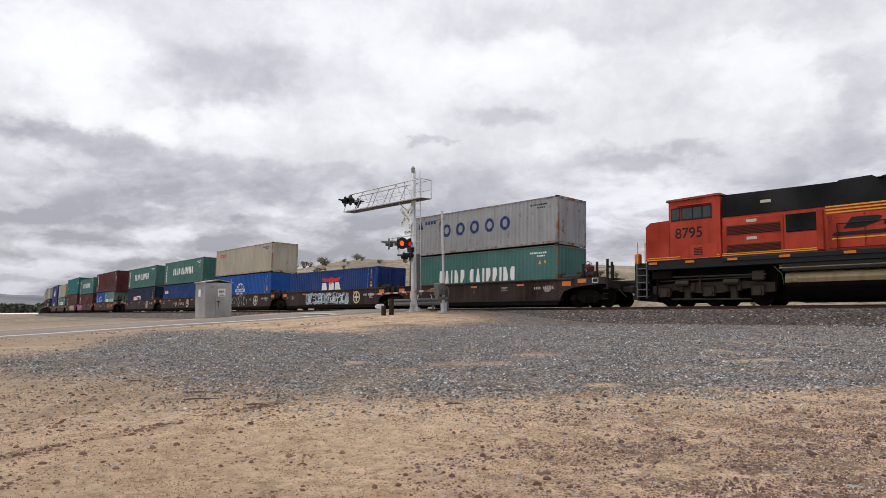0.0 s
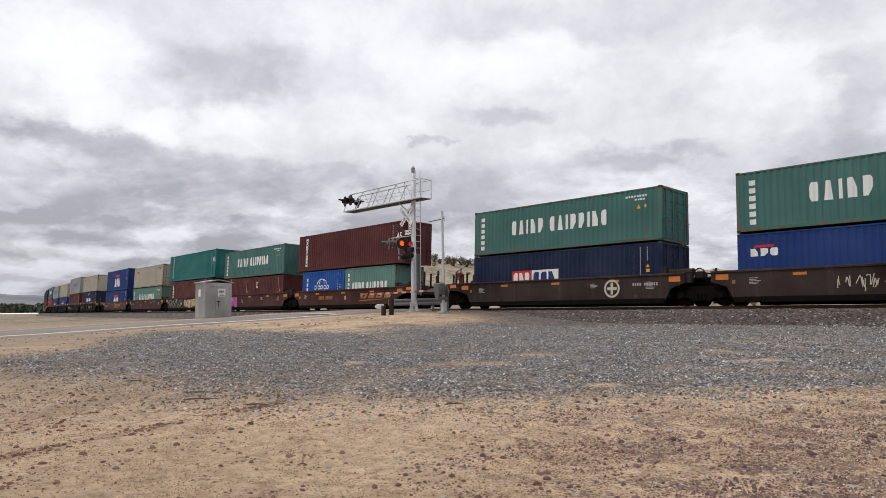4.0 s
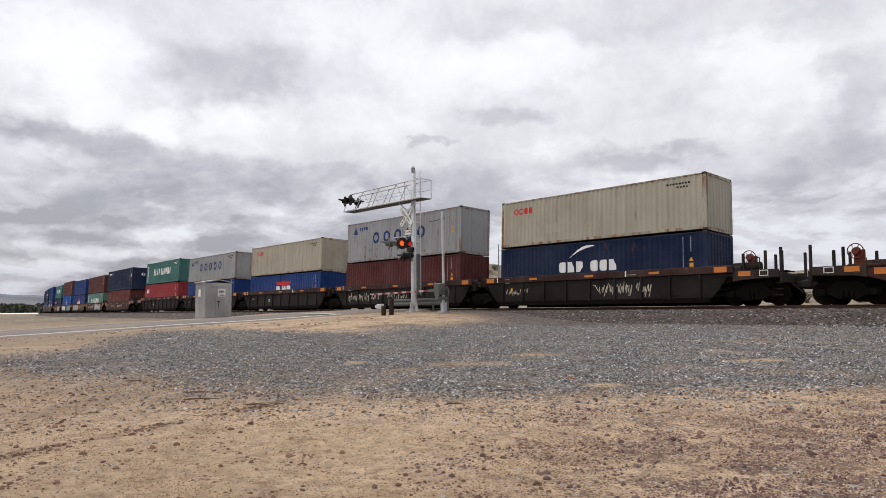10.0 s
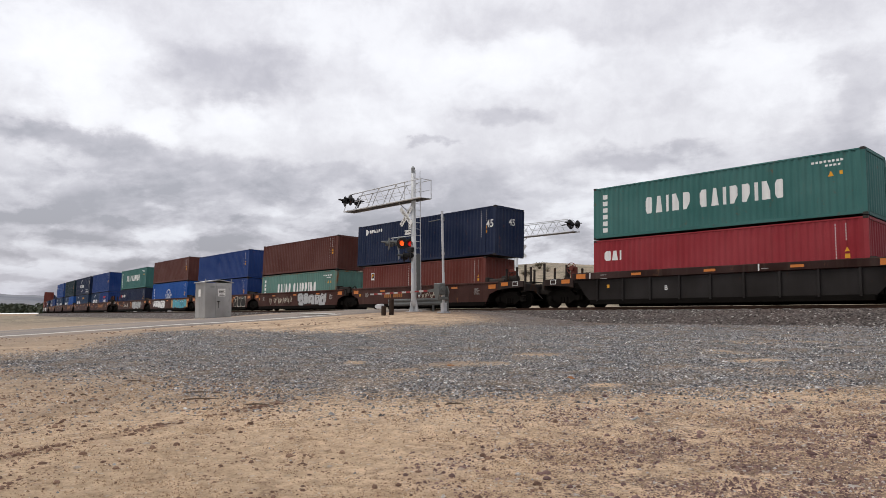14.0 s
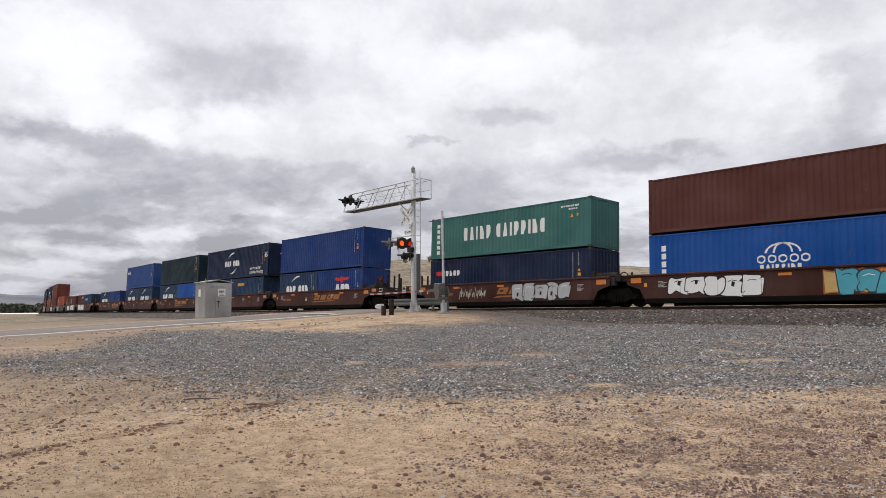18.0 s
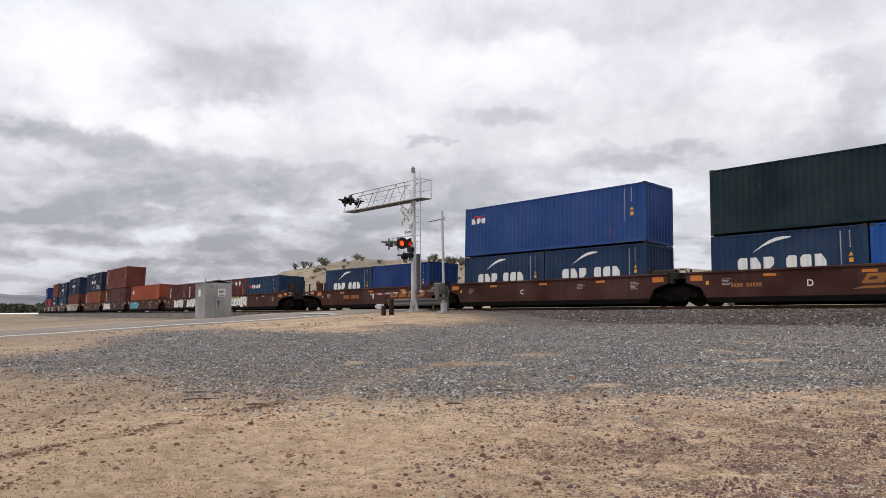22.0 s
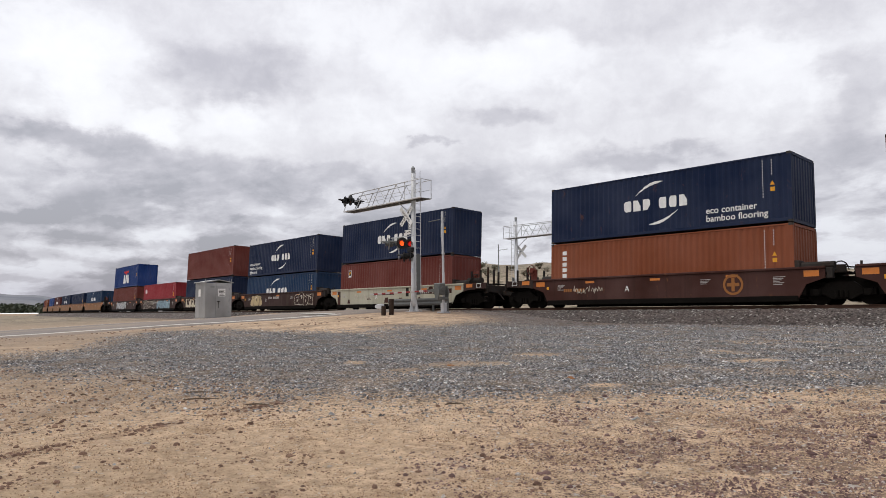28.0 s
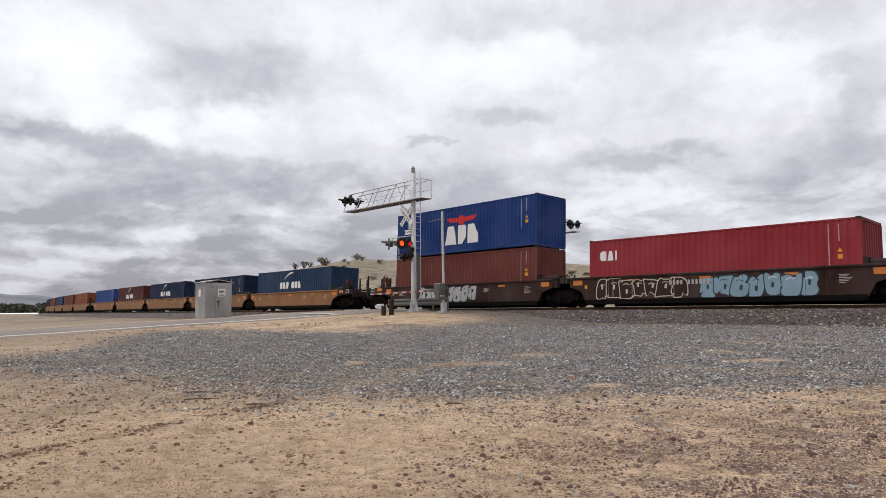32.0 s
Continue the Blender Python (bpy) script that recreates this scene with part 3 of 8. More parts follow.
        band = calc("MULTIPLY", band, span(t, calc("ADD", far, calc("MULTIPLY", calc("SUBTRACT", n_lump, 0.5), 2.4)), 0.5, 1.5, 0.12, 1.0))
    spill = calc("MULTIPLY", span(t, n_lump, 0.50, 0.62), span(t, inside, -3.2, -0.4, 0, 0.66))
    band = calc("MAXIMUM", band, calc("MULTIPLY", spill, span(t, west, -0.8, 0.8)))
    vor = t.nodes.new("ShaderNodeTexVoronoi")
    vor.inputs["Scale"].default_value = 24.0
    t.links.new(geo.outputs["Object"], vor.inputs["Vector"])
    bw = t.nodes.new("ShaderNodeSeparateXYZ")
    t.links.new(vor.outputs["Color"], bw.inputs[0])
    stone = mixc(t, calc("POWER", bw.outputs[0], 1.6), (0.095, 0.097, 0.102), (0.60, 0.60, 0.605))
    stone = mixc(t, span(t, bw.outputs[1], 0.88, 0.95), stone, (0.66, 0.64, 0.60))
    stone = mixc(t, span(t, bw.outputs[2], 0.72, 0.95, 0, 0.7), stone, (0.32, 0.235, 0.16))
    # shade in the gaps between stones, put into the colour
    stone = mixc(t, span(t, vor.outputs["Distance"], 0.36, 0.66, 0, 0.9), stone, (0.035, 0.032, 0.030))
    dusty = calc("MAXIMUM", span(t, n_mid, 0.50, 0.72, 0, 0.5), span(t, inside, 5.5, 0.2, 0, 0.6))
    dusty = calc("MAXIMUM", dusty, calc("MULTIPLY", span(t, sep.outputs[0], -9, -2, 0, 0.45), span(t, n_lump, 0.4, 0.6)))
    stone = mixc(t, calc("MULTIPLY", dusty, span(t, n_fine, 0.38, 0.62)), stone, (0.37, 0.272, 0.185))
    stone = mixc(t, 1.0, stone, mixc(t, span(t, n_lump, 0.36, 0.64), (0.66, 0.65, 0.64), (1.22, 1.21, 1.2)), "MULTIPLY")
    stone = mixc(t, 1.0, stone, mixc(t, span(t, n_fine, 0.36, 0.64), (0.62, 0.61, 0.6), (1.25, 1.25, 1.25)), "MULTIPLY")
    # heaps lightened and hollows shaded in the stone colour, seen as streaks from low down
    heap_shade = noise_of(t, 1.3, 10, 0.80)
    stone = mixc(t, 1.0, stone, mixc(t, span(t, heap_shade, 0.38, 0.62), (0.62, 0.63, 0.65), (1.75, 1.74, 1.72)), "MULTIPLY")
    rough_edge = span(t, calc("ADD", band, calc("MULTIPLY", calc("SUBTRACT", bw.outputs[1], 0.5), 0.9)), 0.34, 0.60)
    pale = calc("MULTIPLY", calc("MULTIPLY", span(t, inside, -3.6, -1.8), span(t, inside, 0.3, -0.6)), span(t, sep.outputs[0], -9.5, -7.5, 0, 0.6))
    sand = mixc(t, calc("MULTIPLY", pale, span(t, n_fine, 0.62, 0.45)), sand, (0.72, 0.555, 0.395))
    # dark reddish grit on the near ground to the east
    side = calc("DIVIDE", calc("ADD", calc("MULTIPLY", sep.outputs[0], 0.675), calc("MULTIPLY", sep.outputs[1], 0.738)),
                calc("MAXIMUM", calc("SUBTRACT", calc("MULTIPLY", sep.outputs[1], 0.675), calc("MULTIPLY", sep.outputs[0], 0.738)), 0.5))
    grit_w = calc("MULTIPLY", span(t, calc("ADD", side, calc("MULTIPLY", wob, 0.12)), -0.06, 0.36), span(t, inside, -0.4, -2.4))
    clump = calc("ADD", calc("MULTIPLY", calc("SUBTRACT", noise_of(t, 2.2, 6, 0.65), 0.5), 1.5), calc("MULTIPLY", calc("SUBTRACT", noise_of(t, 30, 5, 0.75), 0.5), 1.6))
    grit = calc("MULTIPLY", grit_w, span(t, clump, -0.06, 0.10))
    grain = t.nodes.new("ShaderNodeTexVoronoi")
    grain.inputs["Scale"].default_value = 62.0
    t.links.new(geo.outputs["Object"], grain.inputs["Vector"])
    gw = t.nodes.new("ShaderNodeSeparateXYZ")
    t.links.new(grain.outputs["Color"], gw.inputs[0])
    grit = span(t, calc("ADD", grit, calc("MULTIPLY", calc("SUBTRACT", gw.outputs[1], 0.5), 0.9)), 0.30, 0.55)
    grit = calc("MULTIPLY", grit, span(t, grit_w, 0.02, 0.35))
    grains = mixc(t, gw.outputs[0], (0.050, 0.028, 0.030), (0.27, 0.165, 0.145))
    # gaps between the grains darkened too, as painted shade
    grains = mixc(t, span(t, grain.outputs["Distance"], 0.36, 0.62, 0, 0.8), grains, (0.03, 0.018, 0.018))
    c = mixc(t, calc("MULTIPLY", grit, 0.72), sand, grains)
    c = mixc(t, calc("MULTIPLY", grit, span(t, bw.outputs[1], 0.90, 0.95)), c, (0.50, 0.47, 0.43))
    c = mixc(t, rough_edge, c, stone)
    # brown dust shaken down from the track bed
    c = mixc(t, calc("MULTIPLY", span(t, sep.outputs[1], 21.5, 25.5, 0, 0.62), span(t, n_lump, 0.36, 0.58)), c, (0.17, 0.118, 0.095))
    # far ground: brush and dry soil
    dist = calc("SQRT", calc("ADD", calc("MULTIPLY", sep.outputs[0], sep.outputs[0]), calc("MULTIPLY", sep.outputs[1], sep.outputs[1])))
    soil = mixc(t, span(t, noise_of(t, 0.05, 6, 0.65), 0.42, 0.6), (0.33, 0.27, 0.20), (0.22, 0.185, 0.14))
    soil = mixc(t, span(t, noise_of(t, 0.35, 6, 0.7), 0.50, 0.60, 0, 0.75), soil, (0.10, 0.095, 0.058))
    soil = mixc(t, span(t, noise_of(t, 1.6, 6, 0.7), 0.54, 0.62, 0, 0.7), soil, (0.075, 0.072, 0.045))
    c = mixc(t, span(t, dist, 60, 95), c, soil)
    # distance haze painted into the far hills' colour as blue-grey
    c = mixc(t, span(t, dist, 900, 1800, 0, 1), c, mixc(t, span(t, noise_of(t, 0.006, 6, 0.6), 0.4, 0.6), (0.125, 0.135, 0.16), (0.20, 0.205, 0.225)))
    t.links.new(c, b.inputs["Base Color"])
    b.inputs["Roughness"].default_value = 0.92
    b.inputs["Specular IOR Level"].default_value = 0.2
    hgt = calc("ADD", calc("MULTIPLY", n_fine, 0.6), calc("ADD", calc("MULTIPLY", n_grit, 0.3), calc("MULTIPLY", n_lump, 0.7)))
    hgt = calc("ADD", hgt, calc("MULTIPLY", rough_edge, calc("MULTIPLY", calc("SUBTRACT", 1.0, vor.outputs["Distance"]), 0.8)))
    bump_of(t, b, hgt, 1.0, 0.075)
    return m


def ground():
    """One sheet, in rings round the camera, out to the horizon."""
    angs = [radians(a) for a in np.concatenate([np.arange(6, 90, 0.36), np.arange(90, 366, 4.0)])]
    rad = [0.0]
    r = 0.8
    while r < 4200:
        rad.append(r)
        r *= 1.03 if r < 3 else 1.012 if r < 14 else 1.022 if r < 90 else 1.035 if r < 500 else 1.08
    s = Shape()
    n = len(angs)
    vs = [(0, 0, ground_z(0, 0))]
    for r in rad[1:]:
        for a in angs:
            x, y = -r * math.sin(a), r * math.cos(a)
            vs.append((x, y, ground_z(x, y)))
    fs = [(0, 1 + i, 1 + (i + 1) % n) for i in range(n)]
    for k in range(len(rad) - 2):
        o = 1 + k * n
        fs += [(o + i, o + n + i, o + n + (i + 1) % n, o + (i + 1) % n) for i in range(n)]
    s.add(vs, fs)
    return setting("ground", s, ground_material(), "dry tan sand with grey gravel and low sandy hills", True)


ground()


def sweep(profile, s0, s1, step):
    """A strip along the track: profile of (side, z), from s0 to s1."""
    s = Shape()
    n = max(1, int((s1 - s0) / step))
    m = len(profile)
    vs, fs = [], []
    for i in range(n + 1):
        q = s0 + (s1 - s0) * i / n
        for side, z in profile:
            x, y, _ = on_track(q, side)
            vs.append((x, y, z - side * math.sin(CANT)))
    for i in range(n):
        fs += [(i * m + k, i * m + k + 1, i * m + m + k + 1, i * m + m + k) for k in range(m - 1)]
    return s.add(vs, fs)


def ballast_material():
    m, t, b = mat_nodes("crushed_stone_ballast")
    geo = t.nodes.new("ShaderNodeTexCoord")
    vor = t.nodes.new("ShaderNodeTexVoronoi")
    vor.inputs["Scale"].default_value = 13.0
    t.links.new(geo.outputs["Object"], vor.inputs["Vector"])
    bw = t.nodes.new("ShaderNodeSeparateXYZ")
    t.links.new(vor.outputs["Color"], bw.inputs[0])
    c = mixc(t, bw.outputs[0], (0.055, 0.046, 0.043), (0.20, 0.17, 0.155))
    c = mixc(t, span(t, bw.outputs[1], 0.88, 0.96), c, (0.45, 0.43, 0.40))
    # crevices between ballast stones blackened, their shade painted in
    c = mixc(t, span(t, vor.outputs["Distance"], 0.3, 0.7, 0, 0.85), c, (0.02, 0.016, 0.014))
    c = mixc(t, span(t, noise_of(t, 0.8, 4), 0.4, 0.7, 0, 0.45), c, (0.09, 0.055, 0.045))
    t.links.new(c, b.inputs["Base Color"])
    b.inputs["Roughness"].default_value = 0.85
    inv = t.nodes.new("ShaderNodeMath")
    inv.operation = "SUBTRACT"
    inv.inputs[0].default_value = 1.0
    t.links.new(vor.outputs["Distance"], inv.inputs[1])
    bump_of(t, b, inv.outputs[0], 1.0, 0.05)
    return m


BALLAST = ballast_material()
setting("ballast_bed", sweep([(-4.0, -0.98), (-3.3, -0.86), (-1.75, -0.22), (-1.55, -0.18), (1.55, -0.18), (1.75, -0.22), (3.2, -0.70), (3.9, -0.9)], -420, 90, 2.0),
        BALLAST, "dark crushed stone ballast bed under the rails")
RAIL_SECTION = [(-0.07, -0.17), (-0.07, -0.15), (-0.012, -0.135), (-0.012, -0.045), (-0.036, -0.035), (-0.036, -0.003), (-0.03, 0.0),
                (0.03, 0.0), (0.036, -0.003), (0.036, -0.035), (0.012, -0.045), (0.012, -0.135), (0.07, -0.15), (0.07, -0.17)]
RAILS = plain("rusty_rail_sides", (0.10, 0.055, 0.038), 0.6, 0.4, 0.2)
for side, nm in ((-0.7525, "rail_1"), (0.7525, "rail_2")):
    setting(nm, sweep([(side + a, z) for a, z in RAIL_SECTION], -420, 90, 2.0), RAILS, "rusty brown steel rail on dark ballast")


def ties():
    s = Shape()
    q = -150.0
    while q < 40:
        x, y, a = on_track(q)
        if not ROAD_X0 - 1 < x < ROAD_X1 + 1:
            c, sn = math.cos(a), math.sin(a)
            o = Shape().box(-0.115, 0.115, -1.3, 1.3, -0.33, -0.155 + 0.012 * random.random(), 0.012)
            s.add([(x + p[0] * c - p[1] * sn, y + p[0] * sn + p[1] * c, p[2] - p[1] * math.sin(CANT)) for p in o.v], o.f)
        q += 0.55
    ob = setting("railway_ties", s, plain("weathered_tie_concrete", (0.20, 0.18, 0.16), 0.85, 0, 0.2), "weathered ties under the rails")
    ob["kind"] = "stuff"


ties()


# ---- the road over the crossing ----
def road():
    ys = [y for y in np.arange(-30, 80, 1.0)] + [80 + 8 * i for i in range(12)]
    s = Shape()
    vs, fs = [], []
    xs = [ROAD_X0 - 0.5, ROAD_X0, (ROAD_X0 + ROAD_X1) / 2, ROAD_X1, ROAD_X1 + 0.5]
    for y in ys:
        for i, x in enumerate(xs):
            vs.append((x, y, float(road_z(y)) - (0.16 if i in (0, 4) else 0) + (0.04 if i == 2 else 0)))
    m = len(xs)
    for k in range(len(ys) - 1):
        fs += [(k * m + i, k * m + i + 1, k * m + m + i + 1, k * m + m + i) for i in range(m - 1)]
    s.add(vs, fs)
    t, tt, tb = mat_nodes("worn_dusty_asphalt")
    n1, n2, n3 = noise_of(tt, 0.35, 5, 0.6, (1.6, 0.4, 1)), noise_of(tt, 2.0, 6, 0.65, (1.2, 0.5, 1)), noise_of(tt, 60, 4, 0.7)
    col = mixc(tt, n2, (0.135, 0.12, 0.11), (0.235, 0.20, 0.176))
    col = mixc(tt, span(tt, n1, 0.45, 0.62, 0, 0.75), col, (0.31, 0.24, 0.18))
    col = mixc(tt, span(tt, n3, 0.45, 0.7, 0, 0.5), col, (0.11, 0.10, 0.09))
    tt.links.new(col, tb.inputs["Base Color"])
    tb.inputs["Roughness"].default_value = 0.9
    bump_of(tt, tb, n3, 0.4, 0.01)
    setting("road", s, t, "dusty worn grey asphalt road over the tracks")
    paint = plain("worn_road_paint", (0.62, 0.61, 0.57), 0.7, 0, 0.12, 4)
    for nm, x, y0, y1, w in (("edge_line", ROAD_X0 + 0.35, -30, 22.6, 0.11),):
        o = Shape()
        k = [y for y in np.arange(y0, y1, 1.0)] + [y1]
        vs = []
        for y in k:
            z = float(road_z(y)) + 0.014
            vs += [(x - w / 2, y, z), (x + w / 2, y, z)]
        o.add(vs, [(2 * i, 2 * i + 1, 2 * i + 3, 2 * i + 2) for i in range(len(k) - 1)])
        setting(nm, o, paint, "worn white edge line painted on the asphalt")
    o = Shape()
    k = [y for y in np.arange(-30, 22.6, 1.0)] + [22.6]
    vs = []
    for y in k:
        z = float(road_z(y))
        vs += [(ROAD_X1 - 0.19, y, z - 0.1), (ROAD_X1 - 0.19, y, z + 0.01), (ROAD_X1 - 0.17, y, z + 0.02), (ROAD_X1 - 0.03, y, z + 0.02), (ROAD_X1 - 0.01, y, z + 0.005), (ROAD_X1, y, z - 0.2)]
    o.add(vs, [(6 * i + j, 6 * i + j + 1, 6 * i + j + 7, 6 * i + j + 6) for i in range(len(k) - 1) for j in range(5)])
    o.add(vs[-6:], [tuple(range(6))])
    setting("kerb", o, paint, "low white painted kerb along the road")
    o = Shape()
    z = float(road_z(22.0)) + 0.05
    o.add([(ROAD_X1 - 3.8, 21.8, float(road_z(21.8)) + 0.05), (ROAD_X1 - 0.3, 21.8, float(road_z(21.8)) + 0.05),
           (ROAD_X1 - 0.3, 22.4, float(road_z(22.4)) + 0.05), (ROAD_X1 - 3.8, 22.4, float(road_z(22.4)) + 0.05)], [(0, 1, 2, 3)])
    setting("stop_line", o, paint, "worn white stop line before the tracks")
    c = plain("crossing_concrete", (0.33, 0.31, 0.28), 0.85, 0, 0.15)
    for i, (a, b) in enumerate(((-1.6, -0.84), (-0.66, 0.66), (0.84, 1.6))):
        setting("crossing_panel_%d" % (i + 1), Shape().box(ROAD_X0, ROAD_X1, TRACK_Y + a, TRACK_Y + b, -0.2, -(a + b) / 2 * math.sin(CANT) - 0.01, 0.02), c, "grey concrete crossing panel beside the rail")


road()


# ---- containers ----
HALF_W = 1.219
STD, HIGH = 2.591, 2.896


def wall_sheet(length, z0, z1, pts):
    s = Shape()
    vs = []
    for x, d in pts:
        vs += [(x, d, z0), (x, d, z1)]
    s.add(vs, [(2 * i, 2 * i + 2, 2 * i + 3, 2 * i + 1) for i in range(len(pts) - 1)])
    return s


def container(length, height, colour, label, s0, z, doors_east=False, marks=(), group="containers on the train"):
    """An ISO box: origin at the middle of its underside, near side at -y."""
    half = length / 2
    p = PAINT[colour]
    box = thing("shipping_container", label, "container", group)
    key = (round(length, 2), height)

    def frame_mesh():
        s = Shape()
        for sx in (-1, 1):
            for sy in (-1, 1):
                s.box(sx * half, sx * (half - 0.15), sy * HALF_W, sy * (HALF_W - 0.15), 0.10, height - 0.10, 0.012)
                if length > 13:
                    a = sx * (6.096 - 0.02)
                    s.box(a, a - sx * 0.16, sy * (HALF_W - 0.001), sy * (HALF_W - 0.1), 0.1, height - 0.1, 0.01)
            s.box(sx * half, sx * (half - 0.1), -HALF_W + 0.15, HALF_W - 0.15, height - 0.13, height - 0.012, 0.01)
            s.box(sx * half, sx * (half - 0.1), -HALF_W + 0.15, HALF_W - 0.15, 0.012, 0.15, 0.01)
        for sy in (-1, 1):
            s.box(-half + 0.15, half - 0.15, sy * HALF_W, sy * (HALF_W - 0.06), height - 0.095, height - 0.034, 0.008)
            s.box(-half + 0.15, half - 0.15, sy * HALF_W, sy * (HALF_W - 0.05), 0.052, 0.185, 0.008)
        return s.mesh("frame")

    part("frame", shared(("frame", *key), frame_mesh), RUSTY_EDGE.get(colour, p), box)
    pts = corrugation(-half + 0.15, half - 0.15)
    side = shared(("side", *key), lambda: wall_sheet(length, 0.185, height - 0.095, pts).mesh("side_wall"))
    part("side_wall", side, p, box, at=pose(0, -HALF_W + 0.010, 0))
    part("side_wall", side, p, box, at=pose(0, HALF_W - 0.010, 0, 0, 0, 180))
    epts = corrugation(-HALF_W + 0.15, HALF_W - 0.15)
    end = shared(("end", height), lambda: wall_sheet(2.4, 0.15, height - 0.13, epts).mesh("end_wall"))
    blank = 1 if not doors_east else -1
    part("end_wall", end, p, box, at=pose(blank * (half - 0.012), 0, 0, 0, 0, 90 * blank))

    def door_mesh():
        s = Shape().box(-0.03, 0.0, 0.01, HALF_W - 0.15, 0.15, height - 0.13, 0.008)
        for k in range(5):
            a = 0.3 + k * (height - 0.6) / 5
            s.box(0.0, 0.016, 0.10, HALF_W - 0.24, a, a + (height - 0.6) / 5 - 0.12, 0.014)
        return s.mesh("door")

    def rod_mesh():
        s = Shape().tube((0.045, 0, 0.13), (0.045, 0, height - 0.11), 0.019, 6)
        for k in (0.16, 0.6, height * 0.5, height - 0.6, height - 0.16):
            s.box(0.0, 0.07, -0.05, 0.05, k - 0.03, k + 0.03)
        s.box(0.03, 0.07, -0.02, 0.42, 0.98, 1.02)
        return s.mesh("lock_rod")

    dm, rm = shared(("door", height), door_mesh), shared(("rod", height), rod_mesh)
    for sy in (1, -1):
        turn = 0 if blank < 0 else 180
        d = part("door", dm, p, box, at=pose(-blank * (half - 0.03), 0, 0, 0, 0, turn) @ (Matrix.Identity(4) if sy > 0 else Matrix.Scale(-1, 4, (0, 1, 0))))
        if doors_east:
            for yy in (0.25, 0.83):
                part("lock_rod", rm, CAST if colour in ("beige", "grey") else p, d, at=pose(0.002, yy, 0))
    part("roof_panel", shared(("roof", *key), lambda: Shape().box(-half + 0.1, half - 0.1, -HALF_W + 0.05, HALF_W - 0.05, height - 0.05, height - 0.02).mesh("roof_panel")), p, box)
    part("floor_panel", shared(("floor", *key), lambda: Shape().box(-half + 0.1, half - 0.1, -HALF_W + 0.05, HALF_W - 0.05, 0.06, 0.16).mesh("floor_panel")), CAST, box)
    cm = shared("casting", lambda: Shape().box(-0.089, 0.089, -0.081, 0.081, -0.059, 0.059, 0.012).box(-0.03, 0.03, -0.083, 0.083, -0.02, 0.02).mesh("corner_casting"))
    for sx in (-1, 1):
        for sy in (-1, 1):
            for zz in (0.059, height - 0.059):
                q = half if zz < 1 or length < 13 else half
                part("corner_casting", cm, CAST, box, at=pose(sx * (q - 0.087), sy * (HALF_W - 0.079), zz))
    for mk in marks:
        emblem(box, mk, half, height, pts, key)
    MOVING.append((box, s0, z))
    return box


def mark(parent, name, key, polys, material, pts, label=""):
    """Painted marks on a box: every outline with its holes is a part, the tiny code bars are one part."""
    tiny = name in ("code_column", "warning_plate", "stencil_bar")
    groups = [polys] if tiny else []
    if not tiny:
        for p in polys:
            cx, cz = sum(v[0] for v in p) / len(p), sum(v[1] for v in p) / len(p)
            home = None
            for g in groups:
                o = g[0]
                if min(v[0] for v in o) - 0.01 <= cx <= max(v[0] for v in o) + 0.01 and min(v[1] for v in o) - 0.01 <= cz <= max(v[1] for v in o) + 0.01:
                    home = g
            if home:
                home.append(p)
            else:
                groups.append([p])
    for i, g in enumerate(groups):
        me = shared(("mark", i, *key), lambda: decal(g, pts, -HALF_W + 0.010).mesh(name, False, True))
        ob = part(name, me, material, parent, label)
        if tiny:
            ob["kind"] = "stuff"


def bars_column(x, z0, z1, w, step, fill=0.6):
    out, z = [], z1
    while z - step * fill > z0:
        out.append(rect(x, x + w, z - step * fill, z))
        z -= step
    return out


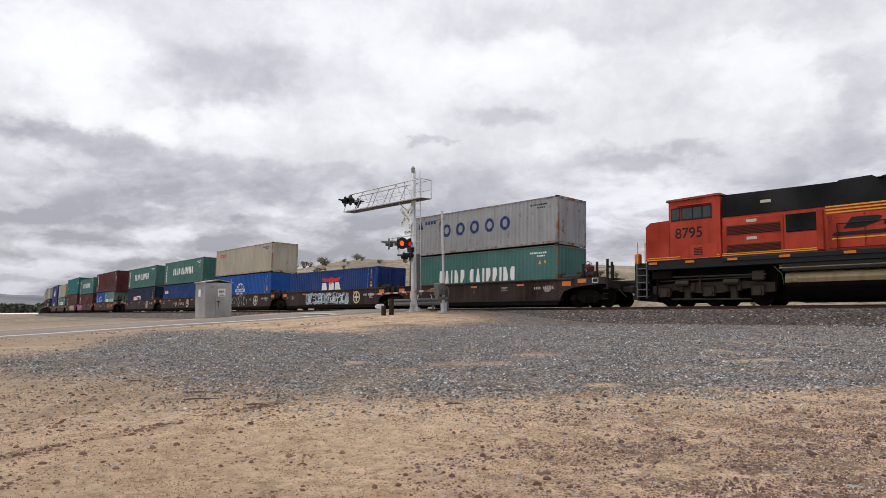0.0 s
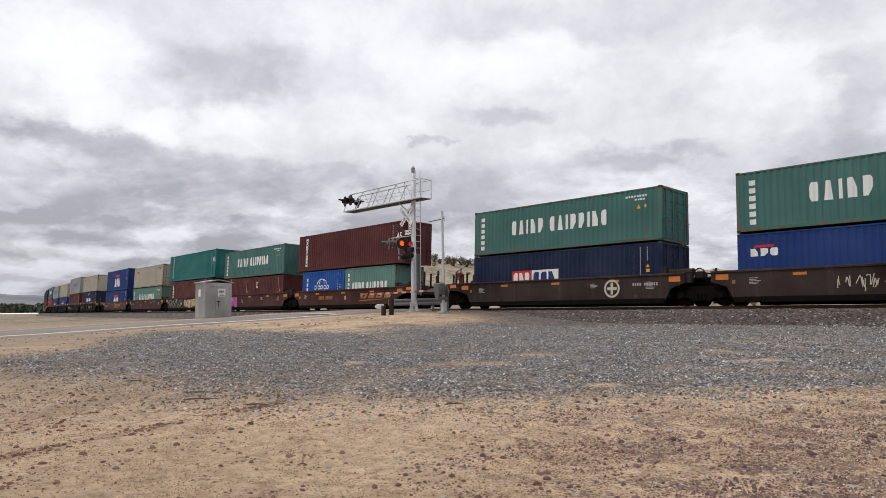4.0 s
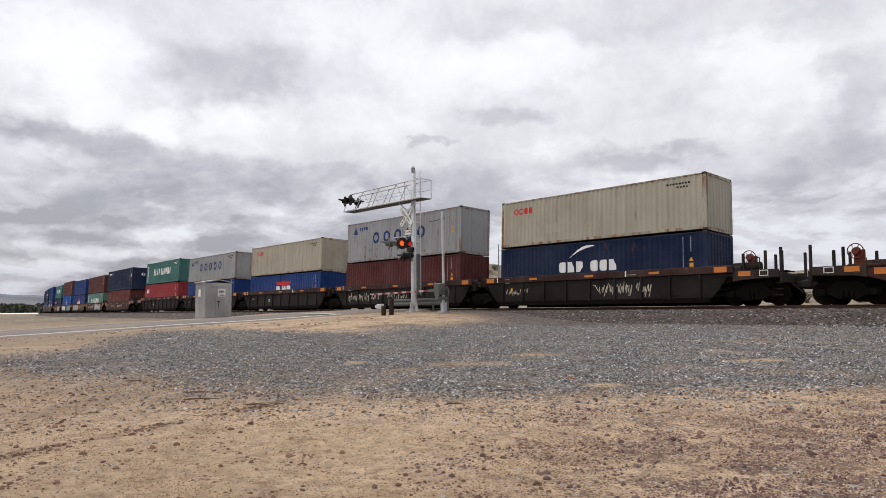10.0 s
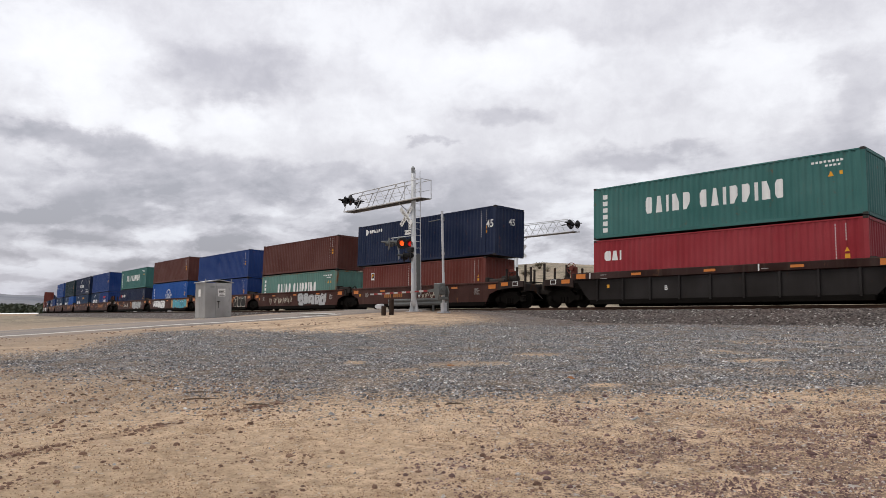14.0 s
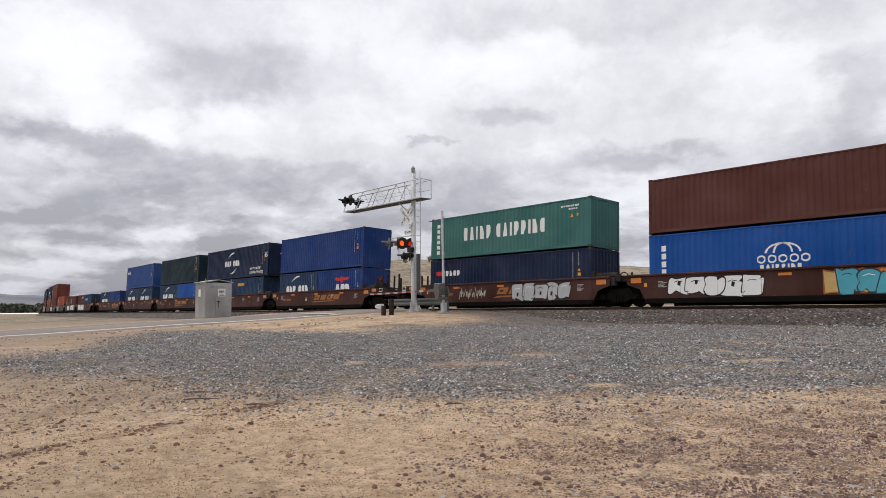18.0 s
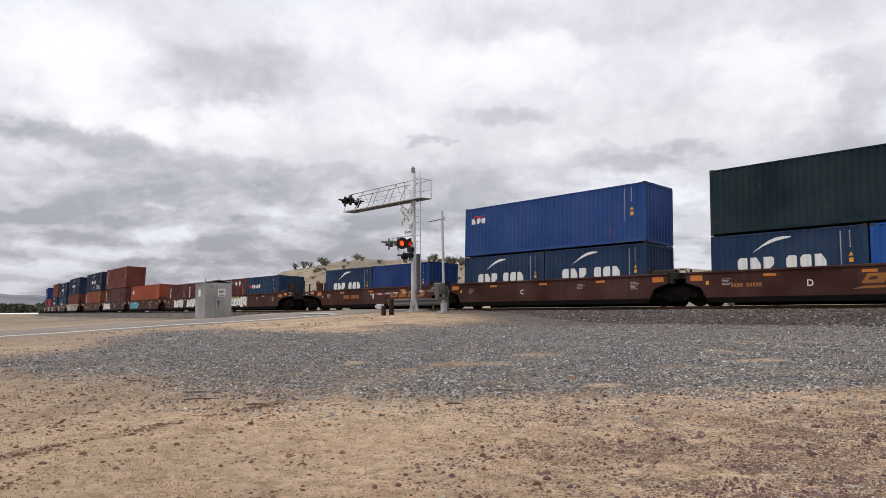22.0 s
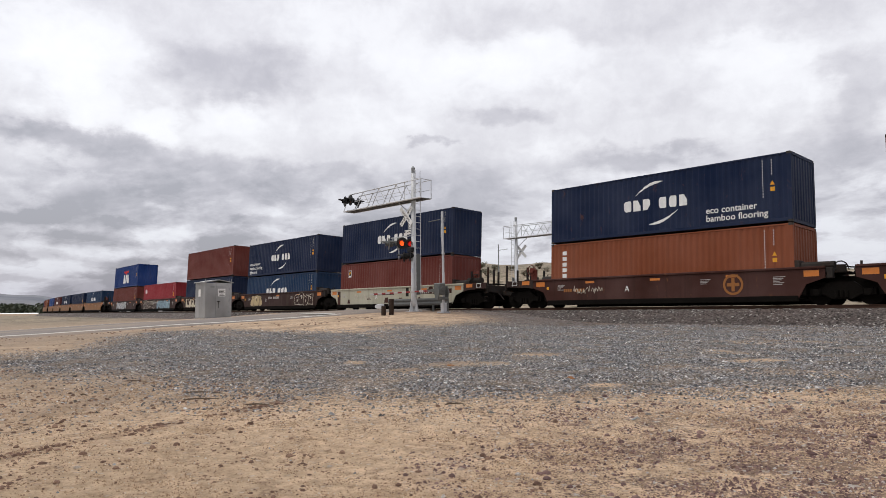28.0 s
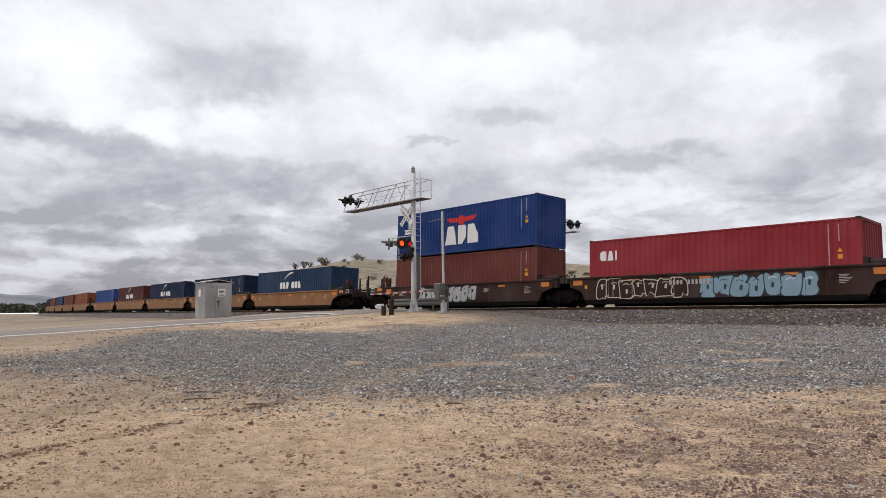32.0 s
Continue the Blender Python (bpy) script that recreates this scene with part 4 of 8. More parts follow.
def emblem(box, kind, half, height, pts, key):
    """Plain shapes in place of the trade marks painted on the boxes."""
    h = height
    if kind == "five_rings":            # five navy rings, spaced along the side
        for i in range(5):
            x = -half + 3.50 + i * 1.225
            part_key = ("five", i, *key)
            mark(box, "emblem_ring", part_key, ringlet(x, 1.46 + (h - 2.591) * 0.6, 0.38, 0.40, 0.18), NAVY_MARK, pts, "navy painted ring")
        mark(box, "small_emblem", ("fl", *key), [[(-half + 0.75, h - 0.85), (-half + 1.25, h - 0.85), (-half + 1.05, h - 0.35), (-half + 0.95, h - 0.35)]] +
             [rect(-half + 1.45 + k * 0.27, -half + 1.66 + k * 0.27, h - 0.60, h - 0.38) for k in range(4)], NAVY_MARK, pts, "small navy mark")
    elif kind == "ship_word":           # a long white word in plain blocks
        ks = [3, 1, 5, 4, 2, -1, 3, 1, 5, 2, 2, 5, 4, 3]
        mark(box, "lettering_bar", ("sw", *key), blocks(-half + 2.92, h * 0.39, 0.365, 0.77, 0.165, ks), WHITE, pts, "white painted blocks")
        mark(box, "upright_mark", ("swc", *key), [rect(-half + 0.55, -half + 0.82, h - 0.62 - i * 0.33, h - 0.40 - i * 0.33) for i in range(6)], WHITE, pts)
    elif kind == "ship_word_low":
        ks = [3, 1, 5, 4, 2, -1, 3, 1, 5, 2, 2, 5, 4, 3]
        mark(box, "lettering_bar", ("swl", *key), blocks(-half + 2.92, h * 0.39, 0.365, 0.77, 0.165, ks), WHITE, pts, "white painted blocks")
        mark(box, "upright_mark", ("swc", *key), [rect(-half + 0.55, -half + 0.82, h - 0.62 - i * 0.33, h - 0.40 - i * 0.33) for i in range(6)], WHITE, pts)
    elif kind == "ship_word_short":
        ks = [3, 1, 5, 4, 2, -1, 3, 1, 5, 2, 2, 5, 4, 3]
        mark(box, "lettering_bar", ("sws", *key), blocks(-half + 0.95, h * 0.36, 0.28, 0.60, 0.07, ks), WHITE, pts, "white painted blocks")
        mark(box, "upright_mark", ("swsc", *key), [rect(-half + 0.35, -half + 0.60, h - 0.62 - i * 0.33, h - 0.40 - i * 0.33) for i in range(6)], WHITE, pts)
    elif kind == "red_word":            # small red word near the west top corner
        mark(box, "lettering_bar", ("rw", *key), ringlet(-half + 1.08, h - 0.62, 0.17, 0.17, 0.07) + ringlet(-half + 1.45, h - 0.62, 0.17, 0.17, 0.07) +
             blocks(-half + 1.68, h - 0.79, 0.27, 0.34, 0.05, [3, 3]), RED_MARK, pts, "red painted blocks")
    elif kind == "eagle":               # red spread wings over three white blocks
        x, z = -half + 6.2, h * 0.71
        wing = [(x - 1.35, z + 0.16), (x - 0.3, z + 0.10), (x - 0.12, z + 0.22), (x + 0.12, z + 0.22), (x + 0.3, z + 0.10), (x + 1.35, z + 0.16),
                (x + 1.05, z - 0.12), (x + 0.30, z - 0.16), (x, z - 0.42), (x - 0.30, z - 0.16), (x - 1.05, z - 0.12)]
        mark(box, "red_wing", ("ew", *key), [wing], RED_MARK, pts, "red spread wings")
        x0, z0 = -half + 4.75, h * 0.19
        mark(box, "lettering_bar", ("eb", *key), [[(x0, z0), (x0 + 1.06, z0), (x0 + 0.80, z0 + 1.14), (x0 + 0.26, z0 + 1.14)]] +
             block(x0 + 1.16, x0 + 1.90, z0, z0 + 1.14, 2) + block(x0 + 2.0, x0 + 2.9, z0, z0 + 1.14, 4), WHITE, pts, "white painted blocks")
    elif kind == "eagle_mid":
        x, z = 0.35, h * 0.72
        wing = [(x - 1.0, z + 0.12), (x - 0.24, z + 0.08), (x - 0.10, z + 0.17), (x + 0.10, z + 0.17), (x + 0.24, z + 0.08), (x + 1.0, z + 0.12),
                (x + 0.78, z - 0.10), (x + 0.24, z - 0.12), (x, z - 0.30), (x - 0.24, z - 0.12), (x - 0.78, z - 0.10)]
        mark(box, "red_wing", ("emw", *key), [wing], RED_MARK, pts, "red spread wings")
        x0, z0 = x - 0.92, h * 0.26
        mark(box, "lettering_bar", ("emb", *key), [[(x0, z0), (x0 + 0.74, z0), (x0 + 0.56, z0 + 0.8), (x0 + 0.20, z0 + 0.8)]] +
             block(x0 + 0.82, x0 + 1.34, z0, z0 + 0.8, 2) + block(x0 + 1.42, x0 + 2.02, z0, z0 + 0.8, 4), WHITE, pts, "white painted blocks")
    elif kind == "eagle_small":
        mark(box, "red_wing", ("esw", *key), [rect(-half + 0.65, -half + 1.45, h - 0.62, h - 0.52, 0.1)], RED_MARK, pts)
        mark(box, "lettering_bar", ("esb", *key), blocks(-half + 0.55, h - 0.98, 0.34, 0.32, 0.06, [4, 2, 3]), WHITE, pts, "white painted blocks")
    elif kind == "dome":                # white arcs like a dome over a row of blocks
        x, z = -half + (6.0 if half > 5 else 2.9), h * 0.48
        polys = [blk for blk in ringlet(x - 0.86, z + 0.08, 0.19, 0.17, 0.07) + ringlet(x - 0.43, z + 0.08, 0.19, 0.17, 0.07) + ringlet(x, z + 0.08, 0.19, 0.17, 0.07) +
                 ringlet(x + 0.43, z + 0.08, 0.19, 0.17, 0.07) + ringlet(x + 0.86, z + 0.08, 0.19, 0.17, 0.07)]
        arcs = []
        for r in (0.72, 0.40):
            up = [(x + r * math.cos(a), z + 0.32 + 0.42 * math.sin(a)) for a in np.linspace(0, math.pi, 14)]
            dn = [(x + (r - 0.08) * math.cos(a), z + 0.32 + 0.35 * math.sin(a)) for a in np.linspace(math.pi, 0, 14)]
            arcs.append(up + dn)
        mark(box, "lettering_bar", ("db", *key), polys, WHITE, pts, "white painted rings")
        for i, a in enumerate(arcs):
            mark(box, "dome_arc", ("da", i, *key), [a], WHITE, pts, "white painted arc")
        if half > 5:
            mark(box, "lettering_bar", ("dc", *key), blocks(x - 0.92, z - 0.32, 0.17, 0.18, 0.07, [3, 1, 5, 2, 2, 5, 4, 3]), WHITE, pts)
        mark(box, "upright_mark", ("dd", *key), [rect(-half + 0.62, -half + 0.86, h - 0.80 - i * 0.36, h - 0.54 - i * 0.36) for i in range(4)], WHITE, pts)
    elif kind in ("bow", "bow_low", "bow_short", "bow_bottom"):   # white bow over a word of blocks
        if kind == "bow":
            x, z, w, hh = -half + 4.43, h * 0.41, 0.43, 0.52
        elif kind == "bow_low":
            x, z, w, hh = -half + 4.10, h * 0.475, 0.46, 0.54
        elif kind == "bow_bottom":
            x, z, w, hh = -half + 3.75, h * 0.34, 0.50, 0.60
        else:
            x, z, w, hh = -half + 1.15, h * 0.405, 0.46, 0.52
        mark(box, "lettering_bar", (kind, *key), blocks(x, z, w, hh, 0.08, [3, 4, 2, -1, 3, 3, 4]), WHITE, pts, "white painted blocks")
        span_w = w * 7
        mark(box, "upper_bow", (kind, "u", *key), [swoosh(x + span_w * 0.20, z + hh + 0.20, x + span_w * 0.68, z + hh + 0.75, 0.16, 0.20)], WHITE, pts, "white painted bow")
        if kind == "bow":
            mark(box, "lower_bow", (kind, "l", *key), [swoosh(x + span_w * 0.93, z - 0.15, x + span_w * 0.45, z - 0.70, -0.14, 0.20)], WHITE, pts, "white painted bow")
    elif kind == "cai":
        mark(box, "lettering_bar", ("cai", *key), block(-half + 0.62, -half + 0.98, h - 1.05, h - 0.58, 3) + block(-half + 1.06, -half + 1.40, h - 1.05, h - 0.58, 1) +
             [rect(-half + 1.48, -half + 1.58, h - 1.05, h - 0.58)], WHITE, pts, "white painted blocks")
    elif kind == "upright_word":
        mark(box, "upright_mark", ("up", *key), [rect(-half + 0.72, -half + 0.98, h - 0.62 - i * 0.29, h - 0.42 - i * 0.29) for i in range(6)], WHITE, pts)
    elif kind == "flag_plate":
        x = -half + 0.95
        mark(box, "white_plate", ("fp", *key), [rect(x, x + 0.40, h - 0.98, h - 0.48)], WHITE, pts, "small white plate")
        mark(box, "plate_mark", ("fpm", *key), [rect(x + 0.05, x + 0.35, h - 0.86, h - 0.53)], BLACK_MARK, [(a, b - 0.003) for a, b in pts])
        mark(box, "plate_slash", ("fps", *key), [[(x + 0.09, h - 0.80), (x + 0.16, h - 0.80), (x + 0.31, h - 0.58), (x + 0.15, h - 0.60)]], YELLOW, [(a, b - 0.006) for a, b in pts])
    elif kind == "upright_plate":       # a white plate with dark letter-sized marks
        mark(box, "white_plate", ("pl", *key), [rect(-half + 1.05, -half + 1.42, h * 0.16, h * 0.93)], WHITE, pts, "white painted plate")
        mark(box, "upright_mark", ("plm", *key), [rect(-half + 1.13, -half + 1.34, h * 0.86 - i * 0.235, h * 0.86 - i * 0.235 + 0.15) for i in range(9)],
             BLACK_MARK, [(a, b - 0.003) for a, b in pts])
    elif kind == "three_plates":
        for i in range(3):
            mark(box, "white_plate", ("tp", i, *key), [rect(-half + 1.05, -half + 1.40, h * 0.90 - 0.72 - i * 0.74, h * 0.90 - i * 0.74)], WHITE, pts, "white painted plate")
            mark(box, "plate_mark", ("tpm", i, *key), ringlet(-half + 1.225, h * 0.90 - 0.36 - i * 0.74, 0.12, 0.22, 0.06), BLACK_MARK, [(a, b - 0.003) for a, b in pts])
    elif kind == "seaco":
        mark(box, "lettering_bar", ("se", *key), [rect(-half + 0.55, -half + 1.05, h - 0.98, h - 0.72)], RED_MARK, pts)
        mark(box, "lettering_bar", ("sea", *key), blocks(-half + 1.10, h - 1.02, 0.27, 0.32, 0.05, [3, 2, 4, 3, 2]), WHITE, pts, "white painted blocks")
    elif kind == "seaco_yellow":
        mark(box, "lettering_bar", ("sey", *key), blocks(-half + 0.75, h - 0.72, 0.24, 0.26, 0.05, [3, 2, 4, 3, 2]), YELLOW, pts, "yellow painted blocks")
    elif kind == "diamonds":
        for i in (0, 1):
            x = half - 2.3 + i * 0.75
            mark(box, "hazard_diamond", ("dm", i, *key), [[(x, h - 0.72), (x + 0.25, h - 0.47), (x, h - 0.22), (x - 0.25, h - 0.47)]], WHITE, pts, "white hazard diamond")
    elif kind == "red_white_plate":
        mark(box, "red_plate", ("rp", *key), [rect(-half + 3.0, -half + 4.35, h * 0.30, h * 0.62)], RED_MARK, pts, "red plate")
        mark(box, "white_plate", ("wp", *key), [rect(-half + 4.40, -half + 6.2, h * 0.30, h * 0.62)], WHITE, pts, "white plate")
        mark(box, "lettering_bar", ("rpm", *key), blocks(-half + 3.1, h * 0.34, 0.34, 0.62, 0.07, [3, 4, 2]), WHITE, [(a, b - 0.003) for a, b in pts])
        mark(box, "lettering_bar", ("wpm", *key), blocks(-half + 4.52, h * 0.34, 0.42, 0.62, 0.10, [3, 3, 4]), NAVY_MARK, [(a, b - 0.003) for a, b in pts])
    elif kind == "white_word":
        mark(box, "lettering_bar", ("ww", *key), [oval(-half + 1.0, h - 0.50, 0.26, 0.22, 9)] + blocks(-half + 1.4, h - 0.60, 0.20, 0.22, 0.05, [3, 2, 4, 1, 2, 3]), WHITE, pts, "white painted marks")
    elif kind == "patch":
        mark(box, "repair_patch", ("pa", *key), [rect(-half + 3.0, -half + 4.8, h * 0.24, h * 0.42)], PAINT["beige"], pts, "paler repaired patch")
    elif kind == "eco" or kind == "eco_west":
        x0 = half - 3.62 if kind == "eco" else -half + 0.35
        lines = ("eco container", "bamboo flooring") if kind == "eco" else ("eco container", "bamboo flooring", "light steel")
        for i, tx in enumerate(lines):
            part("lettering", lettering(tx, 0.40 if kind == "eco" else 0.36, "w"), WHITE, box, "white painted words",
                 at=pose(x0, -HALF_W - 0.002, (h * 0.235 if kind == "eco" else h * 0.34) - i * 0.36))
    elif kind == "45":
        part("lettering", lettering("45", 0.62, "w"), WHITE, box, "white number forty-five", at=pose(half - 0.74, -HALF_W - 0.004, h - 1.25))
    elif kind == "45_end":
        part("lettering", lettering("45", 0.55, "w"), WHITE, box, "white number forty-five", at=pose(half + 0.004, -0.1, h - 1.05, 0, 0, 90))
    # the code column near the east end comes with every box
    if kind == "codes":
        light = CODE_WHITE
        mark(box, "code_column", ("cc", *key), bars_column(half - 1.15 if half > 4 else half - 0.95, h * 0.36, h * 0.92, 0.038, 0.115) +
             bars_column(half - 0.78 if half > 4 else half - 0.62, h * 0.66, h * 0.92, 0.035, 0.115), light, pts)
        mark(box, "warning_plate", ("cw", *key), [rect(half - 0.83 if half > 4 else half - 0.66, half - 0.66 if half > 4 else half - 0.5, h * 0.46, h * 0.52)] +
             [[(half - 0.84 if half > 4 else half - 0.67, h * 0.55), (half - 0.66 if half > 4 else half - 0.5, h * 0.55), (half - 0.75 if half > 4 else half - 0.58, h * 0.61)]], YELLOW, pts, "yellow warning marks")
    if kind == "codes_dark":
        mark(box, "code_column", ("cd", *key), [rect(half - 1.9 + k * 0.15, half - 1.8 + k * 0.15, h - 0.42, h - 0.33) for k in range(8)] + [rect(half - 1.4 + k * 0.15, half - 1.3 + k * 0.15, h - 0.58, h - 0.50) for k in range(4)], BLACK_MARK, pts)
    if kind == "codes_light":
        mark(box, "code_column", ("cl", *key), [rect(half - 1.9 + k * 0.15, half - 1.8 + k * 0.15, h - 0.42, h - 0.33) for k in range(8)] + [rect(half - 1.4 + k * 0.15, half - 1.3 + k * 0.15, h - 0.58, h - 0.50) for k in range(4)], WHITE, pts)
        mark(box, "warning_plate", ("clw", *key), [[(half - 1.32, h - 0.98), (half - 1.10, h - 0.98), (half - 1.21, h - 0.76)], rect(half - 0.9, half - 0.78, h - 0.95, h - 0.8)], YELLOW, pts, "yellow warning marks")


# ---- container wagons ----
def bogie(parent, x):
    """Two wheelsets in cast side frames; the wheels are parts of it."""
    body = shared("bogie", lambda: bogie_mesh())
    b = part("bogie", body, GRIME, parent, at=pose(x, 0, 0))
    wm = shared("wheel", lambda: Shape().lathe((0, -0.065, 0), (0, 1, 0), [(0, 0.10), (0.0, 0.36), (-0.005, 0.46), (0.09, 0.462), (0.10, 0.48), (0.125, 0.48), (0.13, 0.36), (0.13, 0.10)], 20).mesh("wheel", False))
    for dx in (-0.89, 0.89):
        for sy in (-1, 1):
            part("wheel", wm, GRIME, b, at=pose(dx, sy * 0.755, 0.462, 0, 0, 0 if sy < 0 else 180))
    return b


def bogie_mesh():
    s = Shape()
    for sy in (-1, 1):
        y0, y1 = sy * 0.93, sy * 1.12
        s.prism([(-1.15, 0.36), (-0.62, 0.36), (-0.34, 0.20), (0.34, 0.20), (0.62, 0.36), (1.15, 0.36), (1.15, 0.58), (0.70, 0.62), (0.42, 0.86), (-0.42, 0.86), (-0.70, 0.62), (-1.15, 0.58)], y0, y1)
        for dx in (-0.89, 0.89):
            s.tube((dx, y1, 0.462), (dx, y1 + sy * 0.07, 0.462), 0.13, 10)
            s.box(dx - 0.16, dx + 0.16, y0, y1 + sy * 0.03, 0.34, 0.62, 0.02)
        for dx in (-0.17, 0.0, 0.17):
            s.tube((dx, y1 + sy * 0.02, 0.26), (dx, y1 + sy * 0.02, 0.52), 0.07, 8)
    s.box(-0.22, 0.22, -1.1, 1.1, 0.52, 0.82, 0.03)
    for dx in (-0.89, 0.89):
        s.tube((dx, -1.0, 0.462), (dx, 1.0, 0.462), 0.08, 8)
    return s.mesh("bogie")


def well_outline(kind):
    if kind == "flat":
        return [(-7.1, 1.34), (-6.6, 0.62), (-6.2, 0.24), (6.2, 0.24), (6.6, 0.62), (7.1, 1.34)]
    return [(-7.25, 1.45), (-7.25, 1.02), (-6.55, 0.78), (-6.25, 0.24), (6.25, 0.24), (6.55, 0.78), (7.25, 1.02), (7.25, 1.45)]


def wagon(kind, s0, label, first=False, last=False, tags=(), letter="", rear=7.8):
    """One platform of an articulated well wagon. first and last: the ends of the set, with couplers and platforms."""
    paint = SILL[kind]
    w = thing("container_wagon", label, "wagon", "platforms of the train")
    yo = 1.30
    typ = "flat" if kind == "flat" else "well"

    def sill():
        s = Shape()
        if typ == "flat":
            s.prism(well_outline("flat"), 0.0, 0.10)
            for k in range(9):
                x = -5.8 + k * 1.45
                s.box(x - 0.05, x + 0.05, -0.08, 0.0, 0.28, 1.35, 0.01)
        else:
            s.prism(well_outline("well"), 0.0, 0.035)
            s.box(-7.25, 7.25, -0.05, 0.10, 1.37, 1.47, 0.02)
        return s.mesh("side_sill")

    sm = shared(("sill", typ), sill)
    if typ == "flat":
        tc = shared("top_chord", lambda: Shape().box(-7.3, 7.3, -0.09, 0.08, 1.35, 1.68, 0.02).mesh("top_chord"))
        part("top_chord", tc, SILL["plum"], w, "rust-brown top chord", at=pose(0, -yo, 0))
        part("top_chord", tc, SILL["plum"], w, at=pose(0, yo, 0, 0, 0, 180))
    # black lower chord: grime plus the shade under the sill, in one colour
    low = shared("lower_chord", lambda: Shape().box(-6.25, 6.25, -0.05, 0.12, 0.11, 0.35, 0.02).mesh("lower_chord"))
    part("lower_chord", low, GRIME, w, "lower chord in black for grime and painted shade", at=pose(0, -yo, 0))
    part("lower_chord", low, GRIME, w, at=pose(0, yo, 0, 0, 0, 180))
    part("side_sill", sm, paint, w, at=pose(0, -yo, 0))
    part("side_sill", sm, paint, w, at=pose(0, yo, 0, 0, 0, 180))

    def inner():
        s = Shape().box(-6.3, 6.3, -1.26, 1.26, 0.26, 0.38)
        for sx in (-1, 1):
            s.box(sx * 6.35, sx * 6.5, -1.26, 1.26, 0.36, 1.35)
            s.box(sx * 6.5, sx * 7.75, -0.32, 0.32, 0.72, 1.12, 0.03)
            s.box(sx * 6.5, sx * 7.3, -1.26, 1.26, 1.12, 1.24, 0.02)
            s.prism([(sx * 6.5, 0.9), (sx * 7.3, 1.0), (sx * 7.3, 1.15), (sx * 6.5, 1.15)], -1.25, -1.1)
        return s.mesh("well_floor")

    part("well_floor", shared("well_floor", inner), GRIME, w)

    def platform():
        s = Shape().box(-0.9, 0.85, -0.5, 0.5, 1.24, 1.30, 0.01)
        s.tube((-0.7, -0.95, 1.52), (0.5, -0.95, 1.52), 0.16, 10).box(-0.55, -0.45, -1.0, -0.9, 1.24, 1.4).box(0.25, 0.35, -1.0, -0.9, 1.24, 1.4)
        s.box(-0.2, 0.25, 0.4, 0.8, 1.28, 1.62, 0.03)
        s.box(-0.95, -0.7, -1.2, -0.7, 1.2, 1.75, 0.03).tube((-0.6, -0.5, 1.62), (0.9, -0.1, 1.48), 0.03, 6)
        for k in range(7):
            a, b = math.pi * k / 7, math.pi * (k + 1) / 7
            s.tube((0.55 - 0.3 * math.cos(a), -0.55, 1.34 + 0.36 * math.sin(a)), (0.55 - 0.3 * math.cos(b), -0.55, 1.34 + 0.36 * math.sin(b)), 0.025, 6)
        s.box(0.2, 0.5, -1.25, -1.0, 1.0, 1.42, 0.02)
        return s.mesh("end_platform")

    pm = shared("end_platform", platform)
    part("end_platform", pm, DECK, w, at=pose(7.0, 0, 0))

    def hoses():
        s = Shape().box(-0.35, 0.35, -1.15, -0.75, 1.24, 1.44, 0.04).tube((-0.3, -0.7, 1.35), (0.6, -0.2, 1.42), 0.035, 6)
        s.tube((-0.1, -1.1, 1.44), (-0.1, -1.1, 1.62), 0.05, 6).box(-0.9, -0.6, -1.28, -1.1, 1.2, 1.5, 0.02)
        return s.mesh("brake_gear")

    part("brake_gear", shared("brake_gear", hoses), DECK, w, at=pose(-7.0, 0, 0))
    # the bogie behind this platform carries it and the next one
    if not last:
        bogie(w, -rear)
    else:
        car_end(w, -1, paint)
    if first:
        car_end(w, 1, paint)
    # reflectors and stencils along the side
    ys = -yo - (0.09 if typ == "flat" else 0.0)
    zr = 1.51 if typ == "flat" else 1.22
    for i, x in enumerate((-6.75, -3.6, 0.0, 3.6, 6.75)):
        big = abs(x) > 6
        me = shared(("refl", big), lambda: Shape().box(-0.26 if not big else -0.28, 0.26 if not big else 0.28, -0.006, 0.0, -0.055 if not big else -0.12, 0.055 if not big else 0.12).mesh("reflector"))
        part("reflector", me, ORANGE, w, "orange reflector strip", at=pose(x, ys, zr if not big or typ == "flat" else 1.2))
    polys = []
    for x, n in ((-5.6, 5), (2.2, 4), (5.3, 6)):
        polys += [rect(x, x + 0.25 + 0.25 * ((i * 37 + int(-s0)) % 10) / 10, 1.10 - i * 0.06, 1.124 - i * 0.06) for i in range(n)]
    if typ == "flat":
        polys = [[(a, c + 0.42 if i else c + 0.42) for i, (a, c) in enumerate(q)] for q in polys[:9:3]]
    part("stencil_bar", decal(polys, None, ys, 0.004), FADED_WHITE, w, "small white stencilled bars")["kind"] = "stuff"
    if letter:
        part("lettering", lettering(letter, 0.36 if typ == "well" else 0.3, "w"), WHITE, w, "white platform letter", at=pose(-1.6 if letter in "AC" else 0.2 if letter == "B" and typ == "well" else -2.2, (-yo if typ == "well" else -yo - 0.0) - 0.004, 0.72))
    if kind == "brown" and s0 > -430 and letter and (letter in "AD" or letter == "B" and not tags):
        gx = 2.5 if letter == "B" else 0.0
        for i in range(4):
            q = gx - 0.30 + i * 0.92
            part("emblem_block", decal([rect(q, q + 0.74, 0.76, 1.12, 0.22)] + ([rect(q + 0.24, q + 0.5, 0.88, 1.0, 0.08)] if i % 2 == 0 else []), None, -yo, 0.002), GOLD, w, "faded gold slanted block")
